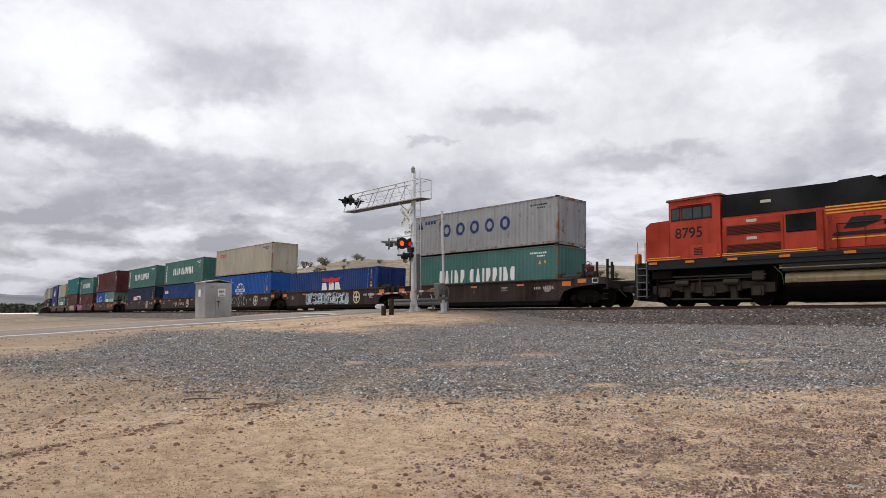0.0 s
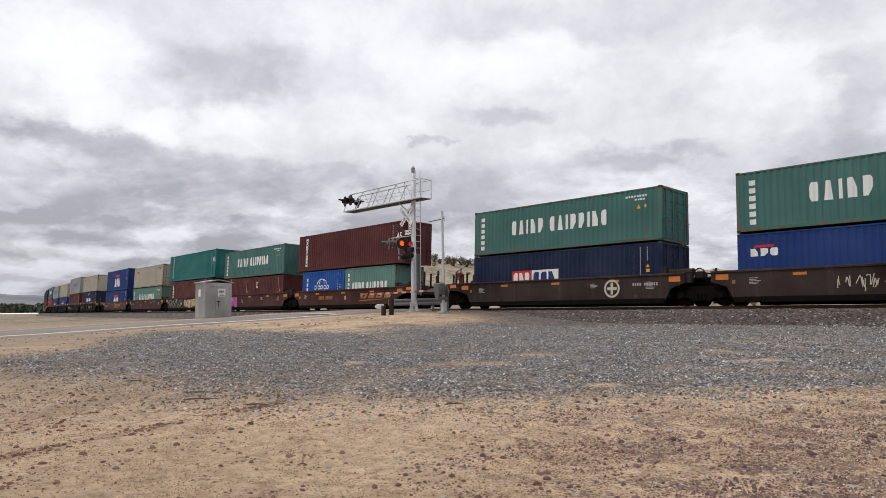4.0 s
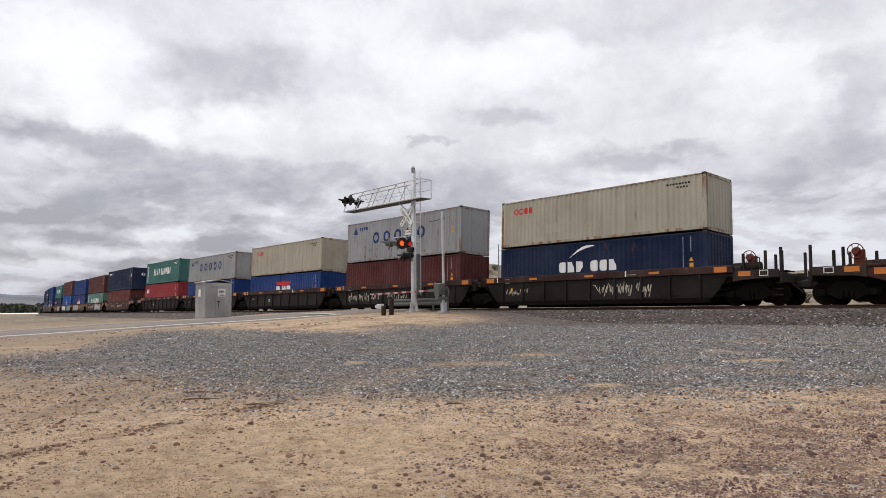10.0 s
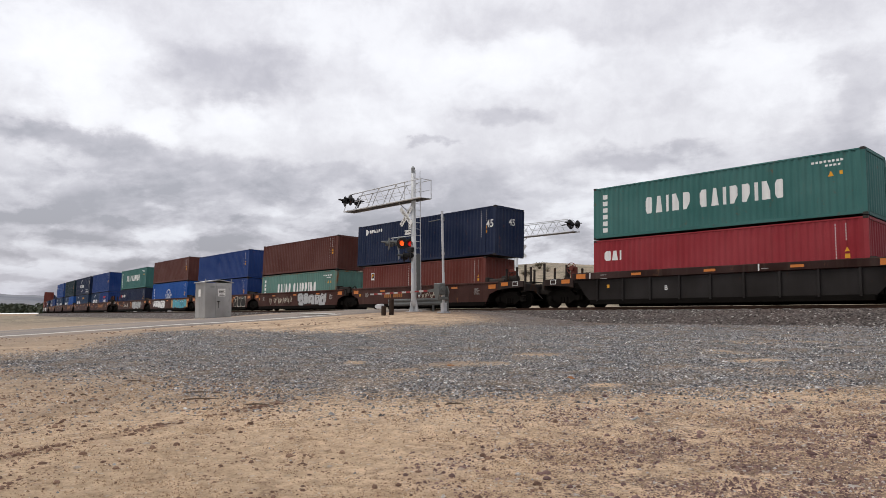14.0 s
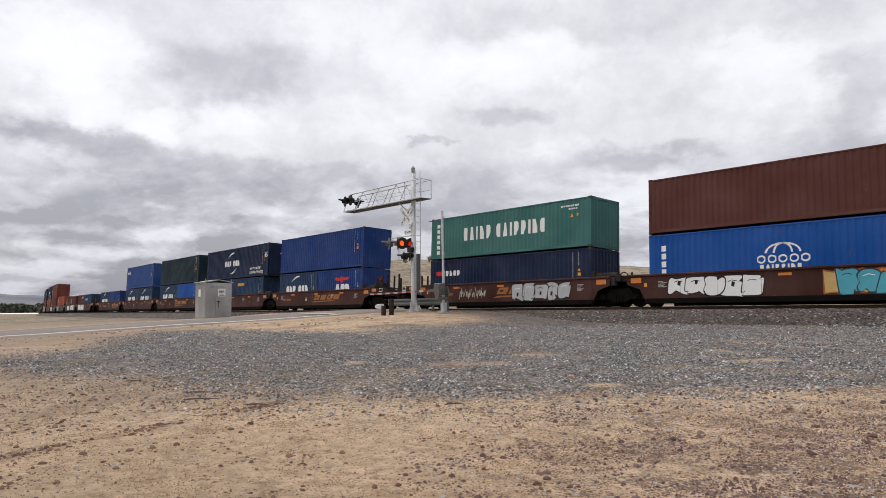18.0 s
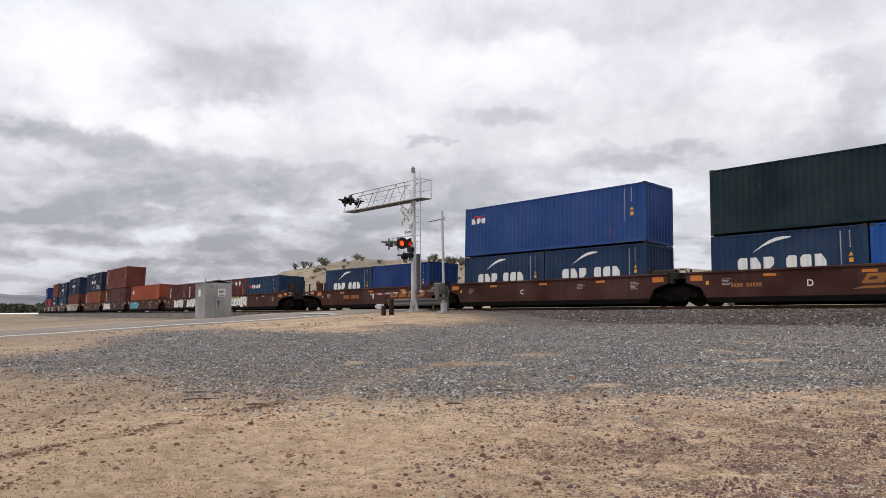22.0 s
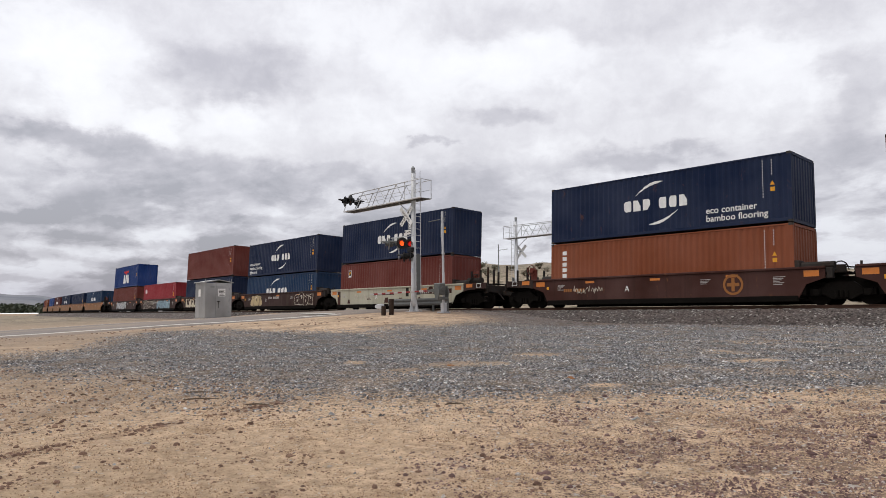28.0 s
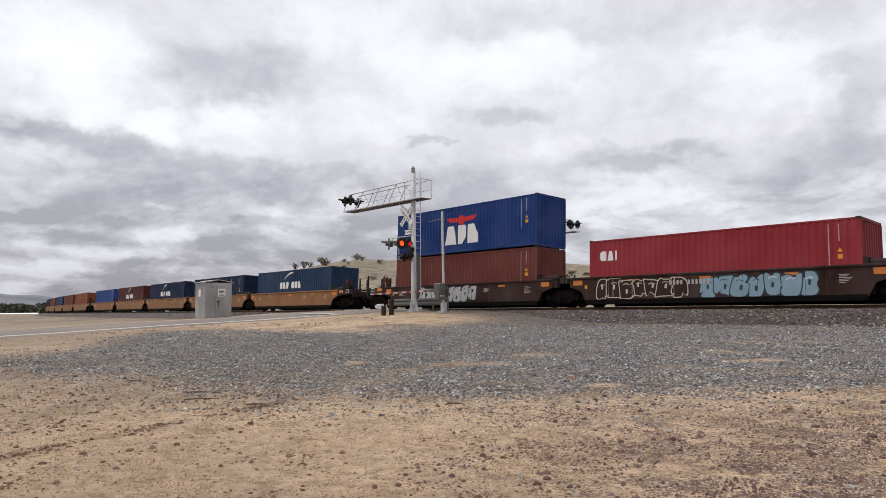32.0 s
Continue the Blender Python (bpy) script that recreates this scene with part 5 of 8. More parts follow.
        part("emblem_swoosh", decal([[(gx - 0.6, 0.56), (gx + 2.6, 0.66), (gx + 3.0, 0.70), (gx - 0.2, 0.66)]], None, -yo, 0.002), GOLD, w, "faded gold swoosh")
    if kind == "brown" and letter and letter in "ABD":
        x = -5.2 if letter in "AD" else -3.4
        for i in range(10):
            if i != 4:
                part("number_bar", shared("number_bar", lambda: Shape().box(0, 0.16, -0.003, 0, 0, 0.26).mesh("number_bar")), GOLD, w, at=pose(x + i * (0.13 if letter in "AD" else 0.2), -yo, 0.76) @ Matrix.Scale(0.6 if letter in "AD" else 1, 4))
    if kind in ("plum", "cream", "dark"):
        x, k = {"plum": (-1.7, 0.9), "cream": (3.4, 1.0), "dark": (4.6, 0.62)}[kind]
        if kind == "cream":
            part("patch", decal([rect(2.6, 6.2, 0.92, 1.20)], None, -yo, 0.003), SILL["brown"], w, "brown painted patch")
            part("patch", decal([rect(-1.9, 0.5, 0.94, 1.08)], None, -yo, 0.003), SILL["brown"], w, "brown painted patch")
            part("patch", decal([rect(1.75, 2.05, 0.80, 1.36)], None, -yo, 0.003), SILL["flat"], w, "dark painted patch")
            for a, b, c, d in ((-5.0, 0.42, 0.35, 0.30), (-0.6, 0.42, 0.6, 0.36), (3.0, 0.50, 0.3, 0.26), (4.6, 0.46, 0.45, 0.36), (-2.6, 0.66, 0.5, 0.14), (1.0, 0.66, 0.4, 0.07), (-5.6, 0.86, 0.3, 0.06), (4.0, 1.2, 0.5, 0.2)):
                part("patch", decal([[(a, b), (a + c, b), (a + c * 0.7, b + d), (a + c * 0.2, b + d * 0.9)]], None, -yo, 0.003), SILL["brown"], w, "brown scraped patch")
            part("patch", decal([[(-6.3, 0.34), (-5.9, 0.34), (-5.95, 1.3), (-6.3, 1.3)]], None, -yo, 0.003), SILL["brown"], w, "brown painted patch")
        for i in range(11):
            if i != 4:
                part("number_bar", shared("white_bar", lambda: Shape().box(0, 0.14, -0.003, 0, 0, 0.22).mesh("number_bar")), FADED_WHITE, w, at=pose(x + i * 0.2 * k, -yo - 0.010, 0.95) @ Matrix.Diagonal((0.8 * k, 1, k, 1)))
    if typ == "flat":
        lm = shared("step_rung", lambda: Shape().box(-0.2, 0.2, -0.10, -0.07, 0, 0.03).mesh("step_rung"))
        for i in range(4):
            part("step_rung", lm, GRIME, w, at=pose(6.85, -yo, 0.42 + i * 0.24))
        for x in (-6.2, 2.1):
            part("tick_mark", shared("tick_mark", lambda: Shape().box(-0.03, 0.03, -0.004, 0, -0.14, 0.14).mesh("tick_mark")), WHITE, w, at=pose(x, -yo - 0.09, 1.52))
    rig = shared("brake_rod", lambda: Shape().tube((-5.9, -0.7, 0.16), (5.9, -0.7, 0.16), 0.03, 6).box(-2.6, -1.9, -0.95, -0.6, 0.07, 0.20, 0.02).box(1.4, 1.9, -0.95, -0.6, 0.09, 0.20, 0.02).box(4.4, 4.7, -1.1, -0.6, 0.10, 0.20, 0.02).mesh("brake_rod"))
    part("brake_rod", rig, GRIME, w)
    part("data_plate", shared("data_plate", lambda: Shape().box(-0.07, 0.07, -0.003, 0, -0.08, 0.08).mesh("data_plate")), GOLD if kind == "dark" else YELLOW, w, "small yellow data plate", at=pose(-6.25 if typ == "well" else -5.2, -yo - 0.001, 0.98))
    for tg in tags:
        graffito(w, tg, -yo - 0.003)
    MOVING.append((w, s0, 0.0))
    return w


def car_end(w, sgn, paint):
    """The outer end of a set: full bogie, deck, brake wheel, grab posts and coupler."""
    bogie(w, sgn * 8.0)

    def deck():
        s = Shape()
        s.box(6.5, 9.3, -0.36, 0.36, 0.80, 1.20, 0.03)
        s.box(6.9, 9.2, -1.28, 1.28, 1.20, 1.32, 0.02)
        s.box(9.15, 9.3, -1.32, 1.32, 0.9, 1.3, 0.02)
        s.tube((7.1, -0.75, 1.62), (8.2, -0.75, 1.62), 0.20, 12)
        s.box(7.3, 7.45, -0.9, -0.6, 1.3, 1.5).box(7.9, 8.05, -0.9, -0.6, 1.3, 1.5)
        s.box(9.3, 9.75, -0.14, 0.14, 0.74, 1.02, 0.04)
        s.box(9.7, 10.0, -0.2, 0.2, 0.68, 1.06, 0.08)
        s.tube((9.3, -0.5, 0.9), (9.75, -0.45, 0.5), 0.03, 6)
        for k in range(4):
            s.box(9.0, 9.3, -1.34, -1.28, 0.38 + k * 0.24, 0.41 + k * 0.24)
        return s.mesh("end_deck")

    turn = pose(0, 0, 0, 0, 0, 0 if sgn > 0 else 180)
    part("end_deck", shared("end_deck", deck), DECK, w, at=turn)
    es = shared("end_sill", lambda: Shape().prism([(7.26, 0.98), (7.6, 1.05), (9.14, 1.12), (9.14, 1.44), (7.26, 1.46)], -0.03, 0.03).mesh("end_sill"))
    own = SILL["plum"] if paint == SILL["cream"] else SILL["dark"]
    for y in (-1.30, 1.30):
        part("end_sill", es, own, w, at=turn @ pose(0, y, 0))
    part("reflector", shared("end_reflector", lambda: Shape().box(-0.26, 0.26, -0.006, 0, -0.1, 0.1).mesh("reflector")), ORANGE, w, "orange reflector strip", at=pose(sgn * 7.75, -1.332, 1.30))
    part("data_frame", shared("data_frame", lambda: Shape().box(-0.18, 0.18, -0.004, 0, -0.12, 0.12).mesh("data_frame")), WHITE, w, "white data frame", at=pose(sgn * 8.55, -1.332, 1.30))
    part("data_panel", shared("data_panel", lambda: Shape().box(-0.15, 0.15, -0.004, 0, -0.09, 0.09).mesh("data_panel")), SILL["dark"], w, at=pose(sgn * 8.55, -1.338, 1.30))

    def posts():
        s = Shape()
        s.tube((8.0, -1.22, 1.3), (8.0, -1.22, 1.95), 0.02, 6).tube((8.35, -1.22, 1.95), (8.0, -1.22, 1.95), 0.02, 6).tube((8.35, -1.22, 1.3), (8.35, -1.22, 1.95), 0.02, 6)
        return s.mesh("grab_rail")

    part("grab_rail", shared("grab_rail", posts), DECK, w, at=turn)
    pm = shared("corner_post", lambda: Shape().box(-0.05, 0.05, -0.05, 0.05, 1.3, 2.32, 0.01).mesh("corner_post"))
    for x, y, k in ((9.21, -1.24, 1.0), (9.21, 1.24, 1.0), (8.59, -1.23, 0.9), (8.95, -0.5, 0.94), (8.25, 0.6, 0.92), (7.55, -0.95, 0.86)):
        part("corner_post", pm, DECK, w, at=turn @ pose(x, y, 1.3 * (1 - k)) @ Matrix.Scale(k, 4, (0, 0, 1)))
    part("crossover_board", shared("crossover_board", lambda: Shape().box(8.1, 9.1, -0.4, 0.4, 1.42, 1.46).mesh("crossover_board")), DECK, w, at=turn)

    def wheel():
        s = Shape()
        n = 18
        for i in range(n):
            a, b = 2 * math.pi * i / n, 2 * math.pi * (i + 1) / n
            s.tube((0.28 * math.cos(a), 0, 0.28 * math.sin(a)), (0.28 * math.cos(b), 0, 0.28 * math.sin(b)), 0.02, 5, caps=False)
        for i in range(6):
            a = math.pi * i / 3
            s.tube((0, 0, 0), (0.28 * math.cos(a), 0, 0.28 * math.sin(a)), 0.013, 5)
        s.lathe((0, 0.0, 0), (0, 1, 0), [(-0.03, 0.02), (-0.03, 0.13), (0.12, 0.17), (0.16, 0.02)], 14)
        s.box(-0.08, 0.3, 0.06, 0.14, -0.6, 0.05)
        return s.mesh("brake_wheel")

    red = RED_RUST
    part("brake_wheel", shared("brake_wheel", wheel), red, w, "rusty red brake wheel", at=pose(sgn * 7.75, -0.85, 2.02))


RED_RUST = rusty_paint("rust_red_paint", (0.13, 0.028, 0.018), 0.7)


def graffito(w, spec, y):
    """Loose sprayed shapes on a sill: (x0, x1, style, seed)."""
    x0, x1, style, seed = spec
    rng = random.Random(seed)
    z0, z1 = 0.36, 1.30
    fills = {"white": WHITE, "pink": SPRAY["pink"], "blue": SPRAY["blue"], "black": BLACK_MARK, "tan": SPRAY["tan"], "grey": SPRAY["grey"], "line": SPRAY["chalk"], "cyan": SPRAY["cyan"]}
    if style == "roundel":
        c = (x0 + x1) / 2
        ink, word = (GOLD, "faded gold") if seed > 30 else (SPRAY["chalk"], "pale")
        part("roundel", decal(ringlet(c, 0.86, 0.44, 0.44, 0.10), None, y, 0.004), ink, w, word + " painted roundel")
        part("roundel", decal([rect(c - 0.07, c + 0.07, 0.58, 1.14), rect(c - 0.27, c - 0.072, 0.79, 0.93), rect(c + 0.072, c + 0.27, 0.79, 0.93)], None, y, 0.004), ink, w, word + " painted cross")
        return
    if style == "line" or style == "scrawl":
        s = Shape()
        x, wide = x0, 0.034 if style == "line" else 0.026
        while x < x1 - 0.1:
            wd = rng.uniform(0.18, 0.40) * (0.8 if style == "scrawl" else 1.0)
            hgt = rng.uniform(0.26, 0.42) if style == "scrawl" else rng.uniform(0.5, 0.8)
            zc = rng.uniform(0.74, 0.9) if style == "scrawl" else rng.uniform(0.78, 0.86)
            lean = rng.uniform(-0.1, 0.25)
            pts = loose_path(rng, rng.randint(3, 6))
            ribbon(s, [(x + px * wd + lean * pz * hgt, zc + pz * hgt + rng.uniform(-0.02, 0.02)) for px, pz in pts], wide, y - 0.004)
            x += wd * rng.uniform(0.9, 1.25)
        part("sprayed_line", s, fills["line"], w, "sprayed chalk-coloured strokes")["kind"] = "stuff"
        return
    if style in ("wild", "slab", "cream_slab"):
        return sprayed_piece(w, x0, x1, style, rng, y)
    if style in ("edged", "halo_blue"):
        m = 14
        top = [(x0 - 0.16 + (x1 - x0 + 0.3) * k / m, 1.36 - rng.uniform(0.0, 0.12)) for k in range(m + 1)]
        low = [(x1 + 0.20 - (x1 - x0 + 0.3) * k / m, 0.35 + rng.uniform(0.0, 0.12)) for k in range(m + 1)]
        part("sprayed_ground", decal([top + low], None, y, 0.001), SPRAY["mustard" if style == "edged" else "blue_haze"], w, "mustard sprayed edge" if style == "edged" else "blue sprayed haze")
        return graffito(w, (x0, x1, "white", seed), y - 0.0015)
    if style == "flame":
        # an orange haze behind turquoise letters
        edge = [(x0 - 0.5 + (x1 - x0 + 1.0) * k / 16, 1.34 - 0.10 * (k % 2) * rng.random()) for k in range(17)] + [(x1 + 0.5 - (x1 - x0 + 1.0) * k / 16, 0.38 + 0.14 * (k % 2) * rng.random()) for k in range(17)]
        part("sprayed_haze", decal([edge], None, y, 0.001), SPRAY["flame"], w, "faded orange sprayed haze")
        inner = [(a + (0.35 if a < (x0 + x1) / 2 else -0.35) * rng.random(), 0.42 + (c - 0.36) * 0.86) for a, c in edge]
        part("sprayed_haze", decal([inner], None, y, 0.0025), SPRAY["sand"], w, "pale yellow sprayed haze")
        return graffito(w, (x0, x1, "cyan", seed), y - 0.003)
    step0 = rng.uniform(0.58, 0.74)
    n = max(3, int((x1 - x0) / step0))
    step = (x1 - x0) / n
    dark = {"white": "black", "pink": "pink_dark", "blue": "blue_dark", "cyan": "blue_dark", "tan": "black", "grey": "black", "black": "black", "hollow": "black"}[style]
    dark = BLACK_MARK if dark == "black" else SPRAY[dark]
    fill = SPRAY["smoke"] if style == "black" else SPRAY["plum"] if style == "hollow" else fills[style]
    if style in ("black", "hollow"):
        dark = SPRAY["chalk"]
    for i in range(n):
        cx, cz = x0 + (i + 0.5) * step, (z0 + z1) / 2 + rng.uniform(-0.05, 0.05)
        rx, rz = step * rng.uniform(0.50, 0.60), (z1 - z0) / 2 * rng.uniform(0.80, 1.0)
        lean, f1, f2, e = rng.uniform(-0.12, 0.25), rng.uniform(0, 6), rng.uniform(0, 6), rng.choice((0.28, 0.36, 0.5, 0.7))
        cut, cut2 = rng.uniform(0, 2 * math.pi), rng.uniform(0, 2 * math.pi)

        def bubble(k):
            out = []
            for j in range(36):
                a = 2 * math.pi * (j + 0.3) / 36
                c, s_ = math.cos(a), math.sin(a)
                r = 1 + 0.07 * math.sin(2 * a + f1) + 0.06 * math.sin(3 * a + f2)
                for q, d in ((cut, 0.42), (cut2, 0.26)):
                    g = (a - q + math.pi) % (2 * math.pi) - math.pi
                    r -= d * math.exp(-(g / 0.20) ** 2)
                px, pz = abs(c) ** e * (1 if c > 0 else -1) * rx * r, abs(s_) ** e * (1 if s_ > 0 else -1) * rz * r
                px, pz = px + k * (1 if c > 0 else -1) * min(1, abs(c) * 2), pz + k * (1 if s_ > 0 else -1) * min(1, abs(s_) * 2)
                out.append((cx + px + lean * pz, min(1.36, max(0.34, cz + pz))))
            return out

        lay = 0.003 + 0.0022 * (i % 3)
        hole = []
        if rng.random() < 0.75:
            hx, hz = cx + rng.uniform(-0.06, 0.06), cz + rng.uniform(-0.16, 0.16)
            hole = [[(hx - rx * 0.16, hz - rz * 0.22), (hx + rx * 0.10, hz - rz * 0.30), (hx + rx * 0.20, hz + rz * 0.16), (hx - rx * 0.10, hz + rz * 0.26)]]
        letter = part("sprayed_letter", decal([bubble(0)] + hole, None, y, lay + 0.001), fill, w)
        part("outline", decal([bubble(0.045)], None, y, lay), dark, letter, "dark sprayed outline" if style not in ("black", "hollow") else "chalky sprayed outline")
        s = Shape()
        ribbon(s, [(cx - rx * 0.5 + lean * 0.2, cz + rz * 0.45), (cx - rx * 0.1, cz + rz * 0.62), (cx + rx * 0.4, cz + rz * 0.5)], 0.03, y - lay - 0.002)
        part("highlight", s, dark if rng.random() < 0.6 else WHITE, letter)


def loose_path(rng, points, rounds=2):
    """A smooth random path in a unit box that wanders from its foot to its head and back."""
    pts = [(rng.uniform(0.0, 0.25), rng.uniform(-0.5, 0.5))]
    for k in range(points):
        pts.append((min(1.0, max(0.0, pts[-1][0] + rng.uniform(-0.15, 0.55))), (0.48 if k % 2 == 0 else -0.48) * rng.uniform(0.8, 1.0)))
    for _ in range(rounds):
        out = [pts[0]]
        for (a, c), (d, e) in zip(pts, pts[1:]):
            out += [(a * 0.75 + d * 0.25, c * 0.75 + e * 0.25), (a * 0.25 + d * 0.75, c * 0.25 + e * 0.75)]
        pts = out + [pts[-1]]
    return pts


def sprayed_piece(w, x0, x1, style, rng, y):
    """A sprayed piece of thick angular strokes with outlines, some on a filled ground."""
    fill, line, third, thick, step0 = {"wild": ("ice", "ink_blue", "ice_light", 0.15, 0.62), "slab": ("smoke", "chalk_white", None, 0.34, 0.62), "cream_slab": ("plum", "cream", None, 0.24, 0.66)}[style]
    fill, line, third = SPRAY[fill], SPRAY[line], SPRAY[third] if third else None
    zc, tall = 0.85, 1.0
    n = max(3, round((x1 - x0) / step0))
    step = (x1 - x0) / n
    lean = {"slab": 0.22, "cream_slab": 0.0}.get(style, 0.08)
    m = 4 * n
    top = [(x0 - 0.12 + (x1 - x0 + 0.24) * k / m, 1.33 - rng.uniform(0.0, 0.16)) for k in range(m + 1)]
    low = [(x1 + 0.12 - (x1 - x0 + 0.24) * k / m, 0.37 + rng.uniform(0.0, 0.14)) for k in range(m + 1)]
    part("sprayed_ground", decal([top + low], None, y, 0.001), fill if style != "cream_slab" else SPRAY["cream"], w, "sprayed ground with a ragged edge")
    for i in range(n):
        form = loose_path(rng, rng.randint(3, 5), 1 if style in ("slab", "cream_slab") else 2)
        flip = rng.random() < 0.25
        zz = zc + rng.uniform(-0.03, 0.03)
        pts = [(x0 + (i + 0.06 + 0.88 * (1 - a if flip else a)) * step + lean * b, zz + b * tall * 0.84 + rng.uniform(-0.02, 0.02)) for a, b in form]
        lay = 0.0030 + 0.0034 * (i % 3)
        inside = Shape()
        ribbon(inside, pts, thick * (0.9 if style != "wild" else rng.uniform(0.5, 1.3)), y - lay - 0.0016)
        around = Shape()
        ribbon(around, pts, thick * 0.9 + (0.085 if style != "cream_slab" else 0.04), y - lay)
        if style == "wild":
            letter = part("sprayed_letter", inside, BLACK_MARK if i % 2 else SPRAY["ink_blue"], w, "dark sprayed strokes")
            for q in range(3):
                glint = Shape()
                a0, r = rng.uniform(0, 6.28), rng.uniform(0.12, 0.30)
                cx, cz = x0 + (i + rng.random()) * step, zc + rng.uniform(-0.16, 0.16)
                ribbon(glint, [(cx + r * 1.5 * math.cos(a0 + 0.35 * k), min(1.31, max(0.39, cz + r * math.sin(a0 + 0.35 * k)))) for k in range(8)], rng.uniform(0.03, 0.07), y - lay - 0.003 - 0.0007 * q)
                part("highlight", glint, third, letter, "pale sprayed curl")
            continue
        letter = part("sprayed_letter", inside, fill, w)
        part("outline", around, line, letter, "sprayed outline")


def ribbon(s, pts, wide, y):
    """A painted stroke of even width along points in x, z, facing -y."""
    vs = []
    for i, (x, z) in enumerate(pts):
        (xa, za), (xb, zb) = pts[max(0, i - 1)], pts[min(len(pts) - 1, i + 1)]
        dx, dz = xb - xa, zb - za
        d = math.hypot(dx, dz) or 1.0
        vs += [(x - dz / d * wide / 2, y, z + dx / d * wide / 2), (x + dz / d * wide / 2, y, z - dx / d * wide / 2)]
    return s.add(vs, [(2 * i, 2 * i + 1, 2 * i + 3, 2 * i + 2) for i in range(len(pts) - 1)])


SPRAY = {
    "pink": plain("pink_spray_paint", (0.42, 0.09, 0.30), 0.5, 0, 0.2, 2),
    "pink_dark": plain("plum_spray_paint", (0.16, 0.03, 0.11), 0.5, 0, 0.2, 2),
    "blue": plain("pale_blue_spray_paint", (0.22, 0.32, 0.38), 0.5, 0, 0.2, 2),
    "cyan": plain("turquoise_spray_paint", (0.08, 0.34, 0.42), 0.5, 0, 0.2, 2),
    "blue_dark": plain("dark_blue_spray_paint", (0.03, 0.05, 0.07), 0.5, 0, 0.2, 2),
    "tan": plain("tan_spray_paint", (0.46, 0.36, 0.20), 0.5, 0, 0.2, 2),
    "grey": plain("silver_spray_paint", (0.42, 0.43, 0.43), 0.5, 0, 0.25, 2),
    "plum": plain("plum_spray_paint_fill", (0.032, 0.014, 0.011), 0.6, 0, 0.2, 2),
    "ice": plain("ice_blue_spray_paint", (0.30, 0.38, 0.43), 0.5, 0, 0.4, 2.5),
    "ice_light": plain("pale_ice_spray_paint", (0.62, 0.68, 0.70), 0.5, 0, 0.2, 2),
    "ink_blue": plain("inky_blue_spray_paint", (0.030, 0.040, 0.055), 0.5, 0, 0.2, 2),
    "chalk_white": plain("chalk_white_spray_paint", (0.66, 0.64, 0.58), 0.5, 0, 0.15, 2),
    "cream": plain("cream_spray_paint", (0.56, 0.50, 0.37), 0.5, 0, 0.2, 2),
    "mustard": plain("mustard_spray_paint", (0.42, 0.27, 0.03), 0.5, 0, 0.25, 2),
    "blue_haze": plain("blue_haze_spray_paint", (0.035, 0.035, 0.11), 0.6, 0, 0.4, 2),
    "flame": plain("flame_orange_spray_paint", (0.34, 0.10, 0.025), 0.6, 0, 0.4, 1.5),
    "sand": plain("pale_yellow_spray_paint", (0.52, 0.34, 0.13), 0.6, 0, 0.35, 1.5),
    "smoke": plain("smoky_black_spray_paint", (0.022, 0.02, 0.018), 0.6, 0, 0.2, 2),
    "chalk": plain("chalky_spray_paint", (0.52, 0.47, 0.38), 0.6, 0, 0.2, 2),
}
FLOOR = 0.39      # the wells' floor above the rail


def twenty(a, b, spec, s0):
    """Two twenty-foot boxes end to end in one well."""
    for k, (col, label, marks) in ((-1, a), (1, b)):
        container(6.058, spec, col, label, s0 + k * 3.068, FLOOR, False, marks)


def load(n, s0, kind, low, up=None, first=False, last=False, tags=(), letter=""):
    """A platform with its boxes; low and up: (colour, height, marks, label, length, doors)."""
    words = {"dark": "dark brown steel well wagon, streaked with grime", "brown": "red-brown steel well wagon with orange reflectors", "flat": "grimy black container wagon with a ribbed side", "plum": "plum-brown steel well wagon with white graffiti",
             "cream": "cream well wagon with brown patches and graffiti", "tan": "tan-yellow steel well wagon"}[kind]
    if tags and kind in ("dark", "brown", "flat"):
        words += ", sprayed with graffiti"
    wagon(kind, s0, words, first, last, tags, letter)
    if low[0] == "pair":
        hgt = low[1]
        twenty(low[2], low[3], hgt, s0)
    else:
        col, hgt, marks, label, doors = low
        container(12.192, hgt, col, label, s0, FLOOR, doors, marks)
    if up:
        col, h2, marks, label, doors = up[:5]
        ln = up[5] if len(up) > 5 else 12.192
        container(ln, h2, col, label, s0, FLOOR + hgt + 0.028, doors, marks)


D1 = ("codes_dark",)
L1 = ("codes",)
S1 = ("codes_light",)
P2 = ("codes", "bow_short")
# set one
load(1, -28.93, "dark", ("sea_green", HIGH, ("ship_word_low",) + S1, "sea-green corrugated container with white block lettering", False),
     ("grey", STD, ("five_rings",) + D1, "weathered grey container with five navy rings", False), first=True, tags=((-5.9, -5.0, "roundel", 1), (-3.9, -3.0, "scrawl", 2)))
load(2, -44.65, "dark", ("royal", STD, ("eagle", "codes"), "royal blue container with red wings", True), tags=((-3.2, 2.6, "wild", 3), (3.3, 4.2, "roundel", 4)))
load(3, -60.33, "dark", ("bright_blue", HIGH, ("dome", "codes"), "bright blue container with a white dome emblem", False),
     ("beige", STD, ("red_word",) + D1, "stained beige container with red lettering", False), tags=((-5.9, 1.6, "slab", 5), (3.0, 3.9, "roundel", 6)))
load(4, -75.96, "dark", ("royal", STD, ("eagle_small", "codes"), "royal blue corrugated steel container", True),
     ("sea_green", STD, ("ship_word",) + S1, "sea-green container with white block lettering and rusty edges", True), tags=((-2.3, 1.2, "line", 7), (1.9, 2.8, "roundel", 8)))
